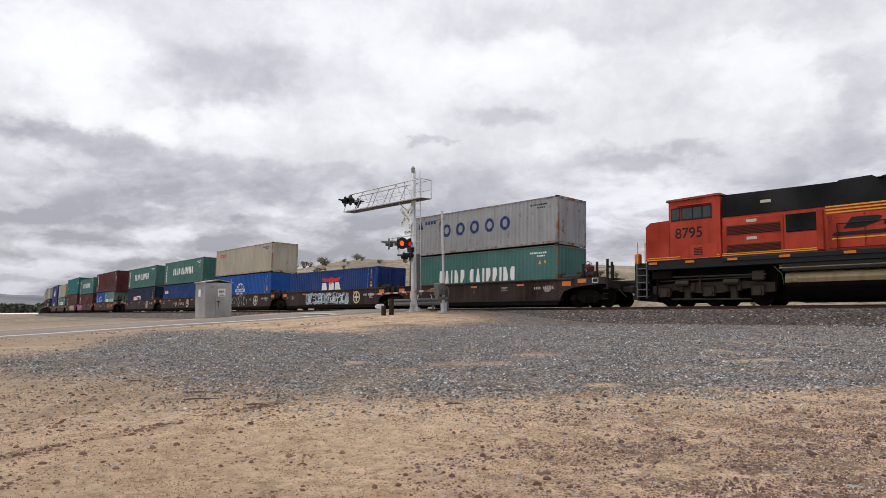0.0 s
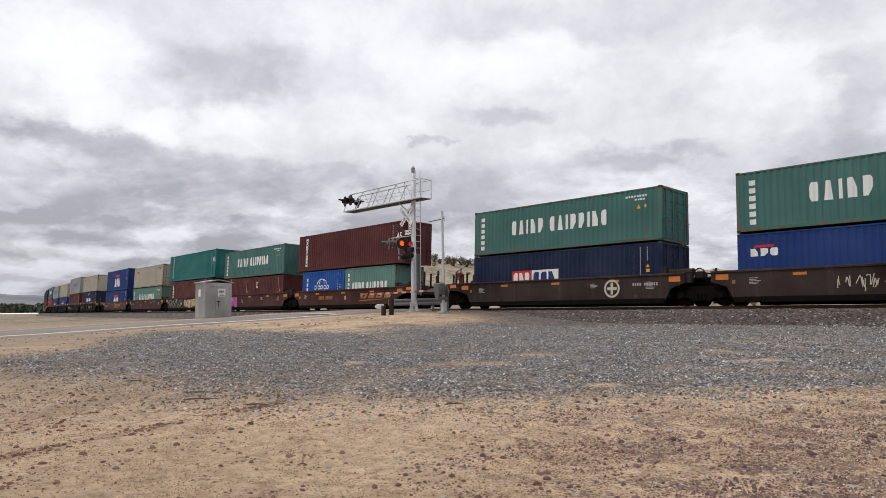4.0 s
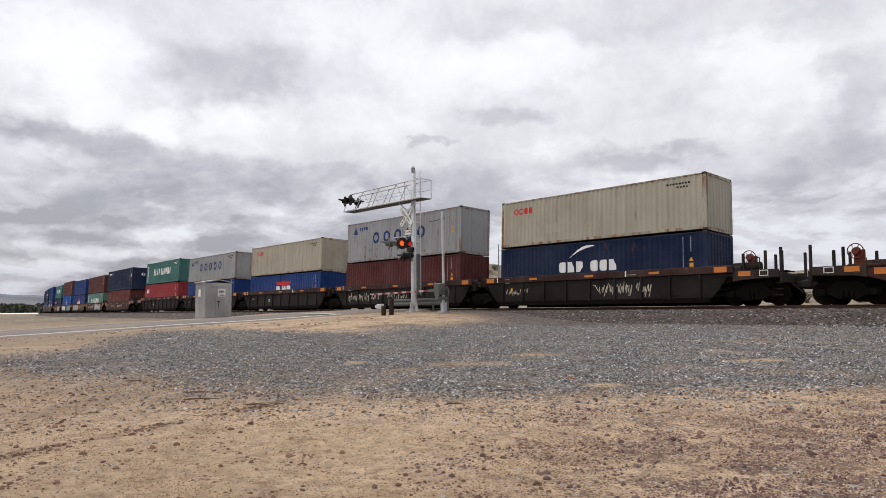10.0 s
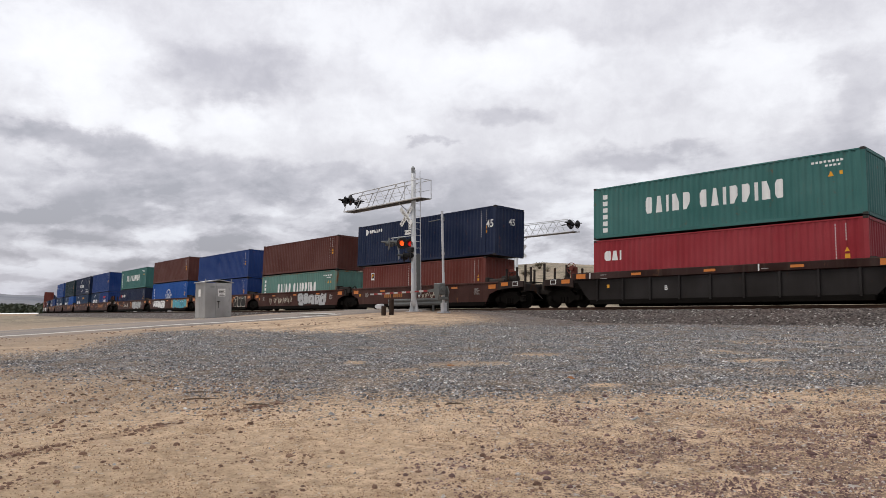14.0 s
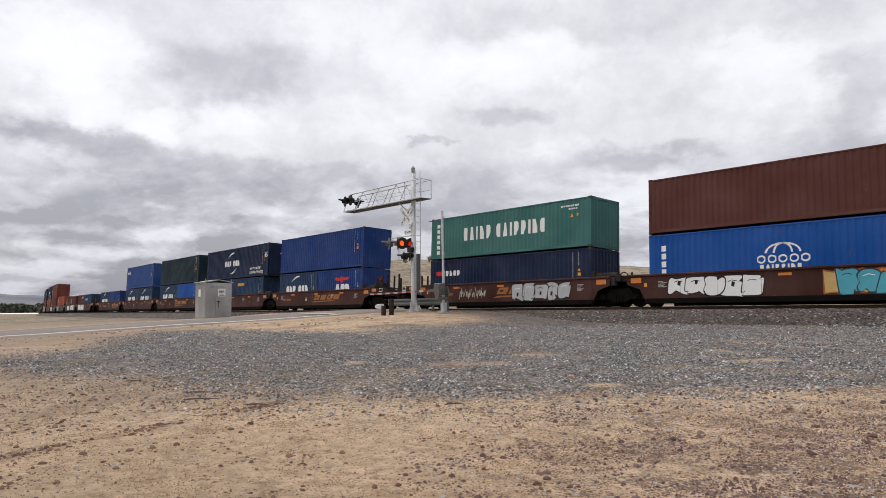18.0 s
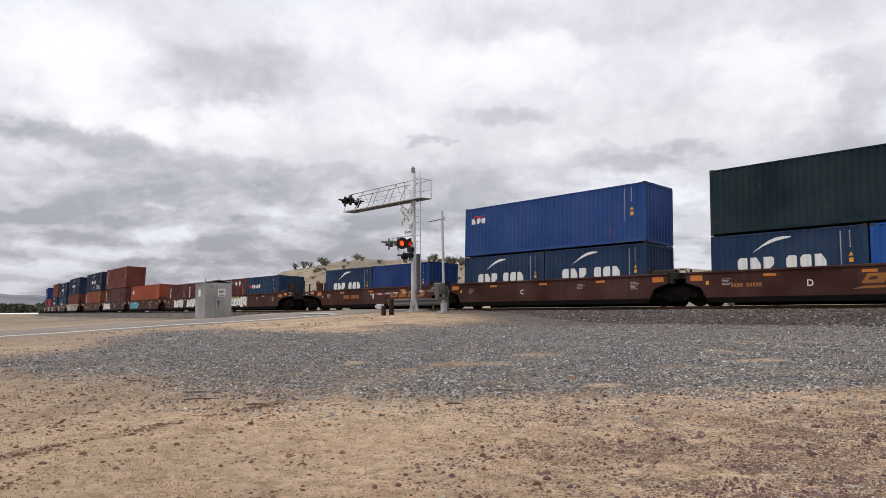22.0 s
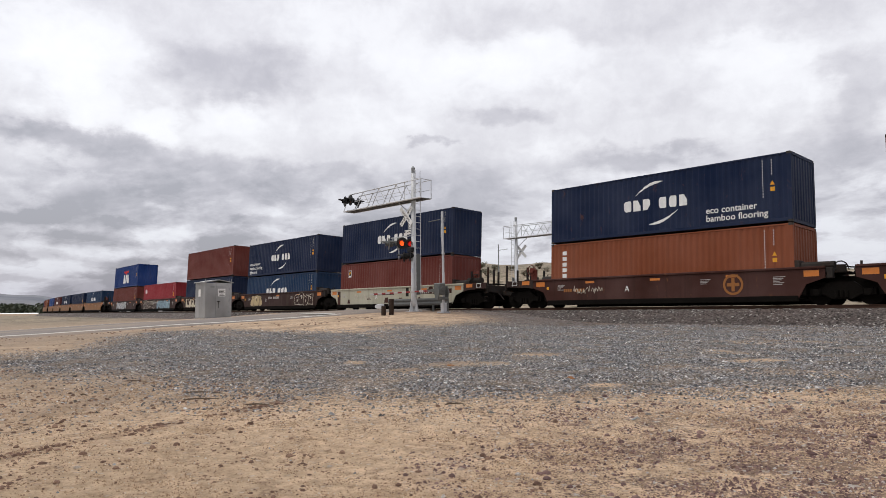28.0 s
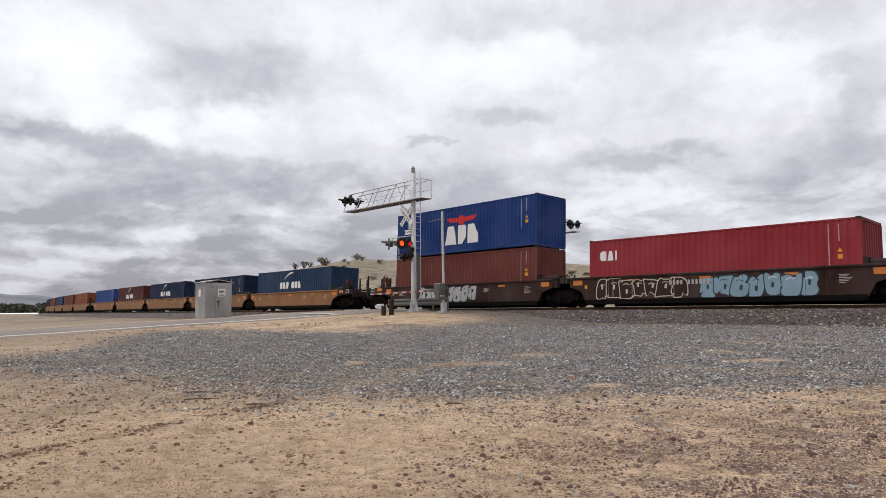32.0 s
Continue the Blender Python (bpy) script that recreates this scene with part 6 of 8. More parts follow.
load(5, -91.65, "dark", ("navy", STD, ("red_white_plate", "codes"), "navy container with a red and white plate", True),
     ("sea_green", STD, ("ship_word",) + S1, "sea-green container with faded white block lettering", True), last=True, tags=((3.0, 3.9, "roundel", 9),))
# set two
load(6, -111.39, "brown", ("pair", STD, ("bright_blue", "bright blue short container with a white dome emblem", ("dome", "codes")), ("pale_teal", "weathered pale teal short steel container", ("ship_word_short",))),
     ("maroon", HIGH, ("three_plates", "45", "codes"), "long dark maroon container with white plates", True, 13.716), first=True, letter="B")
load(7, -126.85, "brown", ("pair", STD, ("maroon", "maroon short container with an upright white word", ("upright_word", "codes")), ("maroon", "maroon short container with a small square plate", ("flag_plate", "codes"))),
     ("sea_green", STD, ("ship_word",) + S1, "sea-green container with rust-stained edges", True), tags=((-7.0, -2.6, "pink", 10),), letter="C")
load(8, -142.17, "brown", ("brown", HIGH, ("upright_word", "codes"), "dark red-brown corrugated container", True),
     ("teal", HIGH, ("upright_plate", "45", "codes"), "long teal container with a white upright plate", True, 13.716), tags=((-5.9, -2.4, "slab", 11), (-1.2, 4.2, "tan", 12)), letter="D")
load(9, -157.62, "brown", ("pale_teal", STD, ("ship_word_low",) + S1, "pale teal container with white block lettering", True),
     ("beige", STD, ("red_word",) + D1, "beige container with red lettering and rusty doors", True), letter="E")
load(10, -173.09, "brown", ("royal", STD, ("eagle", "codes"), "royal blue container with red wings", True),
     ("royal", HIGH, ("eagle", "codes"), "royal blue container with red wings and white blocks", True), last=True, tags=((-5.6, -4.6, "scrawl", 13),), letter="A")
# set three
load(11, -192.62, "flat", ("navy", HIGH, ("bow_low", "codes"), "navy container with white bow and blocks", False),
     ("beige", STD, ("red_word", "patch") + D1, "beige container with a paler patch", False), first=True, tags=((-5.6, -3.9, "scrawl", 14), (0.2, 3.4, "line", 15)))
load(12, -208.19, "flat", ("maroon", HIGH, ("codes",), "plain maroon corrugated steel container", False),
     ("grey", HIGH, ("five_rings", "codes"), "grey container with five navy rings", False), tags=((-5.6, -1.8, "line", 16), (-0.9, 1.0, "scrawl", 17)))
load(13, -223.98, "flat", ("royal", STD, ("eagle", "codes"), "royal blue container with red wings", False),
     ("beige", STD, ("red_word",) + D1, "pale beige container with red lettering", False), letter="D")
load(14, -239.7, "flat", ("royal", STD, ("eagle", "codes"), "royal blue container with red wings low on its side", False),
     ("grey", STD, ("five_rings",) + D1, "rust-streaked grey container with five navy rings", False), letter="C")
load(15, -255.15, "flat", ("red", HIGH, ("cai", "codes"), "bright red container with white blocks", False),
     ("green", STD, ("ship_word",) + S1, "green container with white block lettering", False), last=True, letter="B")
# set four
load(16, -274.87, "brown", ("pair", STD, ("brick", "brick-red short container with a small square plate", ("flag_plate", "codes")), ("brick", "brick-red short container with code marks", ("codes",))),
     ("navy", HIGH, ("white_word", "45", "45_end", "codes"), "long navy container with a white emblem", False, 13.716), first=True, tags=((0.6, 2.6, "scrawl", 18),), letter="B")
load(17, -290.48, "brown", ("pale_teal", STD, ("ship_word_low",) + S1, "pale teal container with white block lettering", False),
     ("brown", STD, ("codes",), "plain red-brown corrugated container", False), tags=((-4.4, -0.4, "line", 19), (0.6, 4.8, "grey", 20)), letter="C")
load(18, -305.62, "brown", ("royal", STD, ("eagle", "codes"), "royal blue container with red wings", False),
     ("royal", STD, ("codes",), "plain royal blue corrugated container", False), tags=((-5.0, 0.4, "grey", 21), (3.6, 6.0, "black", 22)), letter="D")
load(19, -320.91, "brown", ("bright_blue", HIGH, ("dome", "codes"), "bright blue container with a white dome emblem", False),
     ("brown", STD, ("codes",), "plain red-brown corrugated container", False), tags=((-5.0, -0.9, "white", 23), (1.9, 6.3, "flame", 24)), letter="E")
load(20, -336.34, "brown", ("navy", STD, ("seaco", "codes"), "dark navy container with a red and white word", False),
     ("green", STD, ("ship_word",) + S1, "green container with white block lettering", False), last=True, tags=((-3.4, -1.2, "line", 25), (0.9, 4.9, "grey", 26)), letter="A")
# set five
load(21, -356.0, "brown", ("pair", STD, ("slate_blue", "slate blue short container with white bow", P2), ("royal", "royal blue short container with red wings", ("codes", "eagle_mid"))),
     ("royal", HIGH, ("codes",), "plain royal blue corrugated container", False), first=True, letter="A")
load(22, -371.33, "brown", ("pair", STD, ("slate_blue", "slate blue short container with white bow", P2), ("slate_blue", "slate blue short container with a yellow word", ("codes", "seaco_yellow"))),
     ("navy", HIGH, ("bow", "eco", "45", "45_end", "codes"), "long navy container with white bow and words", False, 13.716), letter="E")
load(23, -386.83, "brown", ("pair", STD, ("slate_blue", "slate blue short container with white bow", P2), ("bright_blue", "bright blue short corrugated container", ("codes",))),
     ("dark_green", HIGH, ("codes",), "very dark green streaked container", False), letter="D")
load(24, -402.18, "brown", ("pair", STD, ("slate_blue", "slate blue short container with white bow", P2), ("slate_blue", "slate blue short container with white bow", P2)),
     ("steel_blue", HIGH, ("eagle_small", "codes"), "rust-streaked mid-blue steel container", False), letter="C")
load(25, -417.62, "brown", ("pair", STD, ("slate_blue", "slate blue short container with white bow", P2), ("royal", "royal blue short corrugated container", ("codes",))), last=True, letter="B")
# set six
load(26, -437.45, "brown", ("pair", STD, ("maroon", "maroon short container with white diamonds", ("diamonds", "codes")), ("slate_blue", "blue short container with a white word", ("seaco", "codes"))),
     first=True, tags=((-5.2, 0.3, "edged", 27),), letter="B")
load(27, -452.76, "brown", ("pair", STD, ("maroon", "maroon short container with an upright word", ("upright_word", "codes")), ("maroon", "maroon short container with an upright word", ("upright_word", "codes"))),
     tags=((-3.4, -0.6, "white", 28), (0.6, 5.0, "white", 29)), letter="C")
load(28, -468.25, "brown", ("orange", HIGH, ("cai", "codes"), "orange-red corrugated container with white blocks", False), tags=((-5.8, -2.2, "cyan", 30), (2.6, 3.5, "roundel", 31)), letter="D")
load(29, -483.6, "brown", ("brown", HIGH, ("upright_word",), "red-brown corrugated steel container", False),
     ("brick", HIGH, ("upright_word", "codes"), "brick-red container with an upright white word", False), tags=((-6.1, -1.9, "halo_blue", 32), (0.2, 1.6, "line", 33)), letter="E")
load(30, -499.15, "brown", ("rust_orange", HIGH, ("upright_word", "codes"), "rust-orange container with an upright white word", False),
     ("navy", HIGH, ("bow", "eco", "codes"), "navy container with white bow and words", False), last=True, tags=((-4.6, -2.8, "scrawl", 34), (3.2, 4.1, "roundel", 35)), letter="A")
# set seven
load(31, -519.02, "cream", ("brick", HIGH, ("flag_plate", "codes"), "brick-red corrugated container with code marks", False),
     ("navy", HIGH, ("bow", "codes"), "navy container with white bow and blocks", False), first=True, tags=((-4.2, -1.8, "scrawl", 36),), letter="A")
load(32, -534.71, "plum", ("slate_blue", STD, ("bow_bottom", "codes"), "slate blue container with white bow and blocks", False),
     ("navy", HIGH, ("bow", "eco_west", "codes"), "navy container with white bow and words", False), tags=((-5.0, -2.9, "tan", 37), (3.0, 5.8, "hollow", 38)), letter="E")
load(33, -550.32, "plum", ("navy", HIGH, ("bow_low", "codes"), "navy container with white bow and blocks", False),
     ("brick", HIGH, ("codes",), "brick-red corrugated container with code marks", False), tags=((-5.6, -1.0, "cream_slab", 39), (0.4, 2.4, "scrawl", 40)), letter="D")
load(34, -565.9, "plum", ("red", HIGH, ("cai", "codes"), "bright red container with white blocks", False), tags=((-5.6, -0.9, "hollow", 41), (-0.2, 4.6, "blue", 42)), letter="C")
load(35, -581.5, "plum", ("brick", HIGH, ("codes",), "brick-red corrugated container with code marks", False),
     ("royal", HIGH, ("eagle", "codes"), "royal blue container with red wings and white blocks", False), last=True, tags=((-3.6, 1.6, "grey", 43),), letter="B")
# set eight, far behind
for i, (col, mk) in enumerate((("slate_blue", "bow_low"), ("navy", "codes"), ("navy", "bow_low"), ("maroon", "bow_low"), ("steel_blue", "codes"))):
    load(36 + i, -601.75 - 15.3 * i, "tan", (col, HIGH, (mk,), {"slate_blue": "slate blue", "navy": "dark navy", "maroon": "maroon", "steel_blue": "mid-blue"}[col] + " corrugated container in a tan wagon", False),
         first=i == 0, last=i == 4)
for i, (col, up) in enumerate((("rust_orange", None), ("brick", None), ("slate_blue", None), ("brick", None), ("navy", None))):
    load(41 + i, -682.6 - 15.3 * i, "tan", (col, HIGH, ("codes",), {"rust_orange": "rust-orange", "brick": "brick-red", "slate_blue": "slate blue", "navy": "navy"}[col] + " corrugated container in a tan wagon", False),
         first=i == 0, last=i == 4)


# ---- the crossing's signals ----
LENS_DARK = plain("dark_red_signal_lens", (0.09, 0.006, 0.006), 0.25)


def glow(name, col, power):
    m, t, b = mat_nodes(name)
    b.inputs["Base Color"].default_value = (*col, 1)
    b.inputs["Emission Color"].default_value = (*col, 1)
    b.inputs["Emission Strength"].default_value = power
    return m


LENS_LIT = glow("lit_red_signal_lens", (1.0, 0.085, 0.012), 1.5)
LENS_DIM = glow("dim_red_signal_lens", (0.62, 0.014, 0.010), 0.6)


def lamp_unit(parent, at, lens, colour=None):
    """A round signal head that faces -y: black disc, visor and lens."""
    disc = shared("lamp_disc", lambda: Shape().lathe((0, 0, 0), (0, 1, 0), [(-0.012, 0.02), (-0.012, 0.315), (0.0, 0.335), (0.012, 0.315), (0.03, 0.17), (0.20, 0.15), (0.24, 0.08), (0.24, 0.02)], 24).mesh("signal_head"))
    head = part("signal_head", disc, colour or BLACK, parent, at=at)

    def visor():
        s = Shape()
        n = 14
        vs = []
        for i in range(n + 1):
            a = radians(-40 + 260 * i / n)
            c, z = math.cos(a), math.sin(a)
            reach = -0.40 if 20 < -40 + 260 * i / n < 160 else -0.16
            for r, y in ((0.155, -0.012), (0.155, reach), (0.147, reach), (0.147, -0.012)):
                vs.append((c * r, y, z * r))
        fs = []
        for i in range(n):
            for k in range(4):
                fs.append((i * 4 + k, i * 4 + (k + 1) % 4, i * 4 + 4 + (k + 1) % 4, i * 4 + 4 + k))
        return s.add(vs, fs).mesh("visor")

    part("visor", shared("visor", visor), colour or BLACK, head)
    part("lens", shared("lens", lambda: Shape().lathe((0, 0, 0), (0, 1, 0), [(-0.04, 0.01), (-0.035, 0.08), (-0.014, 0.143), (-0.011, 0.143)], 20).mesh("lens")), lens, head)
    return head


def sign_words(parent, words, size, at, black=True):
    me = lettering(words, size, "c")
    w = max(v.co.x for v in me.vertices)
    part("lettering", me, BLACK_MARK if black else WHITE, parent, "black lettering", at=at @ pose(-w / 2, -0.006, -size * 0.35))


def cantilever(x, y, turn, near):
    """A road crossing signal on a mast, with a walkway arm over the road; the arm points to -x before the turn."""
    z = float(road_z(y)) - 0.04 if near else float(ground_z(x, y))
    c = thing("crossing_signal", "silver steel cantilever crossing signal with red lamps" if near else "silver cantilever crossing signal on the far side", "signal", "crossing signals", at=pose(x, y, z, 0, 0, turn))
    lift = 0.0 if near else -0.15 - z - 0.04 + 0.05
    top = (8.18 if near else 7.85) - z
    arm = (6.22 if near else 6.02) - z
    part("mast", Shape().lathe((0, 0, 0.3), (0, 0, 1), [(0, 0.17), (0.3, 0.155), (3.6, 0.145), (3.62, 0.125), (top - 0.72, 0.12), (top - 0.70, 0.06), (top - 0.45, 0.06)], 14), SILVER, c, smooth=True)
    part("finial", Shape().lathe((0, 0, top - 0.2), (0, 0, 1), [(-0.26, 0.06), (-0.24, 0.10), (0.10, 0.11), (0.2, 0.05)], 10), GREY_STEEL, c)
    g = Shape().box(-0.34, 0.34, -0.34, 0.34, 0.0, 0.05, 0.01)
    for a in range(4):
        d = Vector((math.cos(a * math.pi / 2), math.sin(a * math.pi / 2), 0))
        n = Vector((-d.y, d.x, 0)) * 0.02
        pts = [d * 0.33 + Vector((0, 0, 0.05)), d * 0.11 + Vector((0, 0, 1.05)), d * 0.05 + Vector((0, 0, 1.05)), d * 0.05 + Vector((0, 0, 0.05))]
        g.add([p - n for p in pts] + [p + n for p in pts], [(0, 1, 2, 3), (7, 6, 5, 4)] + [(i, i + 4, (i + 1) % 4 + 4, (i + 1) % 4) for i in range(4)])
    part("base_gusset", g, SILVER, c)
    # the arm: a box truss with a walkway and handrails
    tip, root = -6.40, 1.12
    for yy in (-0.38, 0.38):
        part("lower_chord", Shape().tube((tip, yy, arm), (root, yy, arm), 0.045, 6), SILVER, c)
        part("upper_chord", Shape().tube((tip + 0.6, yy, arm + 1.0), (0.0, yy, arm + 1.05), 0.034, 6), SILVER, c)
        part("end_strut", Shape().tube((tip, yy, arm), (tip + 0.6, yy, arm + 1.0), 0.022, 6), SILVER, c)
    for yy in (-0.38, 0.38):
        for i in range(3):
            a = tip + 1.35 + i * 1.62
            part("truss_web", Shape().tube((a, yy, arm), (a + 0.72, yy, arm + 1.02), 0.024, 5).tube((a + 0.72, yy, arm + 1.02), (a + 1.5, yy, arm), 0.024, 5), SILVER, c)
        part("handrail_post", Shape().tube((-0.3, yy, arm), (-0.3, yy, arm + 1.05), 0.022, 6), SILVER, c)
    for yy in (-0.38, 0.38):
        part("mid_rail", Shape().tube((tip + 0.3, yy, arm + 0.5), (-0.1, yy, arm + 0.52), 0.014, 5), SILVER, c)
    part("walkway", Shape().box(tip, root, -0.34, 0.34, arm - 0.03, arm - 0.005, 0.005), DULL_STEEL, c, "dull steel walkway grating")
    b = Shape()
    for yy in (-0.38, 0.38):
        b.tube((root, yy, arm), (root, yy, arm + 1.05), 0.024, 6).tube((0.1, yy, arm + 1.05), (root, yy, arm + 1.05), 0.024, 6).tube((0.1, yy, arm + 0.5), (root, yy, arm + 0.5), 0.016, 5)
    b.tube((root, -0.38, arm + 1.05), (root, 0.38, arm + 1.05), 0.024, 6)
    part("balcony_rail", b, SILVER, c)
    part("brace", Shape().tube((0, 0, arm - 0.9), (-1.3, 0, arm - 0.02), 0.03, 6), SILVER, c)
    lad = part("ladder", Shape().tube((0.40, -0.18, 0.9), (0.40, -0.18, top - 0.3), 0.02, 6).tube((0.40, 0.18, 0.9), (0.40, 0.18, top - 0.3), 0.02, 6), SILVER, c)
    rung = shared("rung", lambda: Shape().tube((0, -0.18, 0), (0, 0.18, 0), 0.015, 5).mesh("rung"))
    for i in range(int((top - 1.4) / 0.36)):
        part("rung", rung, SILVER, lad, at=pose(0.40, 0, 1.05 + i * 0.36))
    part("ladder_guard", Shape().box(0.38, 0.43, -0.13, 0.13, 0.95, 3.25, 0.01), DULL_STEEL, c)
    # signal heads on the arm, both ways
    for i, (dx, ry, lens) in enumerate(((tip + 0.30, -17, LENS_DARK), (tip + 0.92, -10, LENS_DARK))):
        lamp_unit(c, pose(dx, -0.5, arm + 0.62, 0, 0, ry), lens)
    lamp_unit(c, pose(tip + 0.34, 0.48, arm + 0.62, 0, 0, 165), LENS_DARK)
    part("lamp_bar", Shape().tube((tip + 0.1, 0, arm + 0.62), (tip + 1.5, 0, arm + 0.62), 0.03, 6).tube((tip + 0.2, -0.45, arm + 0.62), (tip + 0.2, 0.45, arm + 0.62), 0.025, 6).tube((tip + 0.95, -0.45, arm + 0.62), (tip + 0.95, 0.45, arm + 0.62), 0.025, 6), BLACK, c)
    # crossbuck and plate
    for a in (45, -45):
        blade = part("crossbuck_blade", Shape().box(-0.70, 0.70, -0.008, 0.008, -0.135, 0.135, 0.003), WHITE, c, "white crossbuck blade", at=pose(-0.42, -0.17 - (0.02 if a > 0 else 0), 5.45 + lift * 0, 0, a, 0))
        if near:
            if a > 0:
                sign_words(blade, "RAILROAD", 0.19, pose(0, -0.008, 0))
            else:
                sign_words(blade, "CROS", 0.19, pose(-0.38, -0.008, 0))
                sign_words(blade, "SING", 0.19, pose(0.38, -0.008, 0))
    part("sign_bracket", Shape().tube((-0.45, -0.15, 5.45), (0, 0, 5.45), 0.02, 6), GREY_STEEL, c)
    if near:
        pl = part("track_plate", Shape().box(-0.27, 0.27, -0.008, 0.008, -0.14, 0.12, 0.003), WHITE, c, "white plate with black lettering", at=pose(-0.30, -0.17, 4.52))
        sign_words(pl, "TRACKS", 0.16, pose(0, -0.008, 0))
        pn = part("number_plate", Shape().box(-0.12, 0.12, -0.008, 0.008, -0.17, 0.17, 0.003), WHITE, c, "white plate with a black number", at=pose(-0.10, -0.17, 4.84))
        sign_words(pn, "2", 0.32, pose(0, -0.008, 0))
        part("notice_plate", Shape().box(-0.09, 0.09, -0.004, 0.004, -0.12, 0.12), plain("blue_notice_plate", (0.10, 0.18, 0.42), 0.4), c, "small blue notice plate", at=pose(0, -0.13, 2.32))
        # heads on the mast
        part("crossarm", Shape().tube((-1.9, -0.1, 4.30), (0.2, -0.1, 4.30), 0.03, 6).tube((-1.75, -0.1, 4.30), (-1.75, -0.1, 4.0), 0.025, 6).tube((-1.2, -0.1, 4.30), (-1.2, -0.1, 3.0), 0.025, 6), SILVER, c)
        lamp_unit(c, pose(-0.62, -0.32, 3.90, 0, 0, 38), LENS_LIT)
        lamp_unit(c, pose(-0.14, -0.10, 3.84, 0, 0, 38), LENS_DIM)
        lamp_unit(c, pose(-0.80, -0.05, 3.14, 0, 0, -48), LENS_DARK)
        lamp_unit(c, pose(-0.10, -0.20, 3.16, 0, 0, -30), LENS_DARK)
        lamp_unit(c, pose(-2.20, -0.05, 4.0, 0, 0, -30) @ Matrix.Scale(1.15, 4), LENS_DARK, DULL_STEEL)
        lamp_unit(c, pose(-1.35, -0.05, 3.95, 0, 0, -30) @ Matrix.Scale(1.15, 4), LENS_DARK, DULL_STEEL)
        part("junction_box", Shape().box(-0.2, 0.2, -0.32, -0.1, 3.35, 3.62, 0.02), BLACK, c)
    return c


cantilever(-30.36, 25.5, 0, True)
cantilever(-39.90, 45.0, 180, False)


DUSTY_WHITE = plain("dusty_white_paint", (0.42, 0.41, 0.40), 0.6)
DUSTY_RED = plain("dusty_red_paint", (0.24, 0.035, 0.035), 0.6)


def crossing_gate():
    x, y = -27.77, 25.4
    z = float(ground_z(x, y))
    g = thing("crossing_gate", "grey crossing gate with a lowered red and white arm", "barrier", at=pose(x, y, z))
    h = -z
    part("base", Shape().box(-0.26, 0.26, -0.26, 0.26, 0.0, 0.07, 0.01).box(-0.13, 0.13, -0.13, 0.13, 0.07, 0.55, 0.03), SILVER, g)
    part("post", Shape().tube((0, 0, 0.3), (0, 0, h + 2.0), 0.075, 12), SILVER, g)
    part("pole", Shape().tube((0, 0, h + 1.7), (-0.05, 0, h + 5.3), 0.065, 10).tube((0, 0, h + 2.95), (0, 0, h + 3.05), 0.085, 10), SILVER, g)
    part("side_arm", Shape().tube((-1.15, 0, h + 4.83), (0.1, 0, h + 4.88), 0.025, 6).tube((0.1, 0, h + 4.75), (0.1, 0, h + 5.0), 0.02, 6), DULL_STEEL, g)
    part("gate_mechanism", Shape().box(-0.24, 0.28, -0.52, -0.08, h + 0.78, h + 1.40, 0.05).tube((-0.2, -0.3, h + 1.1), (0.35, -0.3, h + 1.1), 0.14, 12), DULL_STEEL, g)
    part("counterweight", Shape().prism([(0.0, h + 0.62), (0.22, h + 0.5), (0.34, h + 0.95), (0.2, h + 1.25), (-0.05, h + 1.2)], -0.62, -0.55).prism([(0.0, h + 0.62), (0.22, h + 0.5), (0.34, h + 0.95), (0.2, h + 1.25), (-0.05, h + 1.2)], 0.05, 0.12).box(0.06, 0.30, -0.55, 0.05, h + 0.52, h + 0.68, 0.03), DULL_STEEL, g)
    part("arm_bracket", Shape().prism([(-0.62, h + 0.96), (-0.2, h + 0.92), (0.05, h + 1.0), (-0.15, h + 1.10), (-0.62, h + 1.05)], -0.60, -0.54), DULL_STEEL, g)
    n = 14
    for i in range(n):
        a = -0.6 - i * 0.37
        part("arm_stripe", shared("arm_stripe", lambda: Shape().box(-0.37, 0.0, -0.025, 0.025, -0.045, 0.045, 0.006).mesh("arm_stripe")), DUSTY_WHITE if i % 2 else DUSTY_RED, g, "white arm stripe" if i % 2 else "red arm stripe", at=pose(a, -0.57, h + 1.0 - i * 0.006))


crossing_gate()


def guard_rail():
    z = float(ground_z(-31, 26.2))
    g = thing("guard_rail", "galvanised steel guard rail by the tracks", "guard rail", at=pose(-30.7, 26.3, 0))
    s = Shape()
    prof = [(0.0, 0.24), (-0.04, 0.30), (-0.04, 0.36), (0.0, 0.42), (0.0, 0.46), (-0.04, 0.52), (-0.04, 0.58), (0.0, 0.64)]
    vs = [(x, y, zz) for x in (-3.0, 2.3) for y, zz in prof]
    s.add(vs, [(k, k + 1, k + 9, k + 8) for k in range(7)])
    part("rail_beam", s, DULL_STEEL, g)
    for x in (-2.8, -0.9, 1.0, 2.2):
        part("post", Shape().box(x - 0.05, x + 0.05, 0.02, 0.12, z - 0.1, 0.62, 0.01), DULL_STEEL, g)


guard_rail()


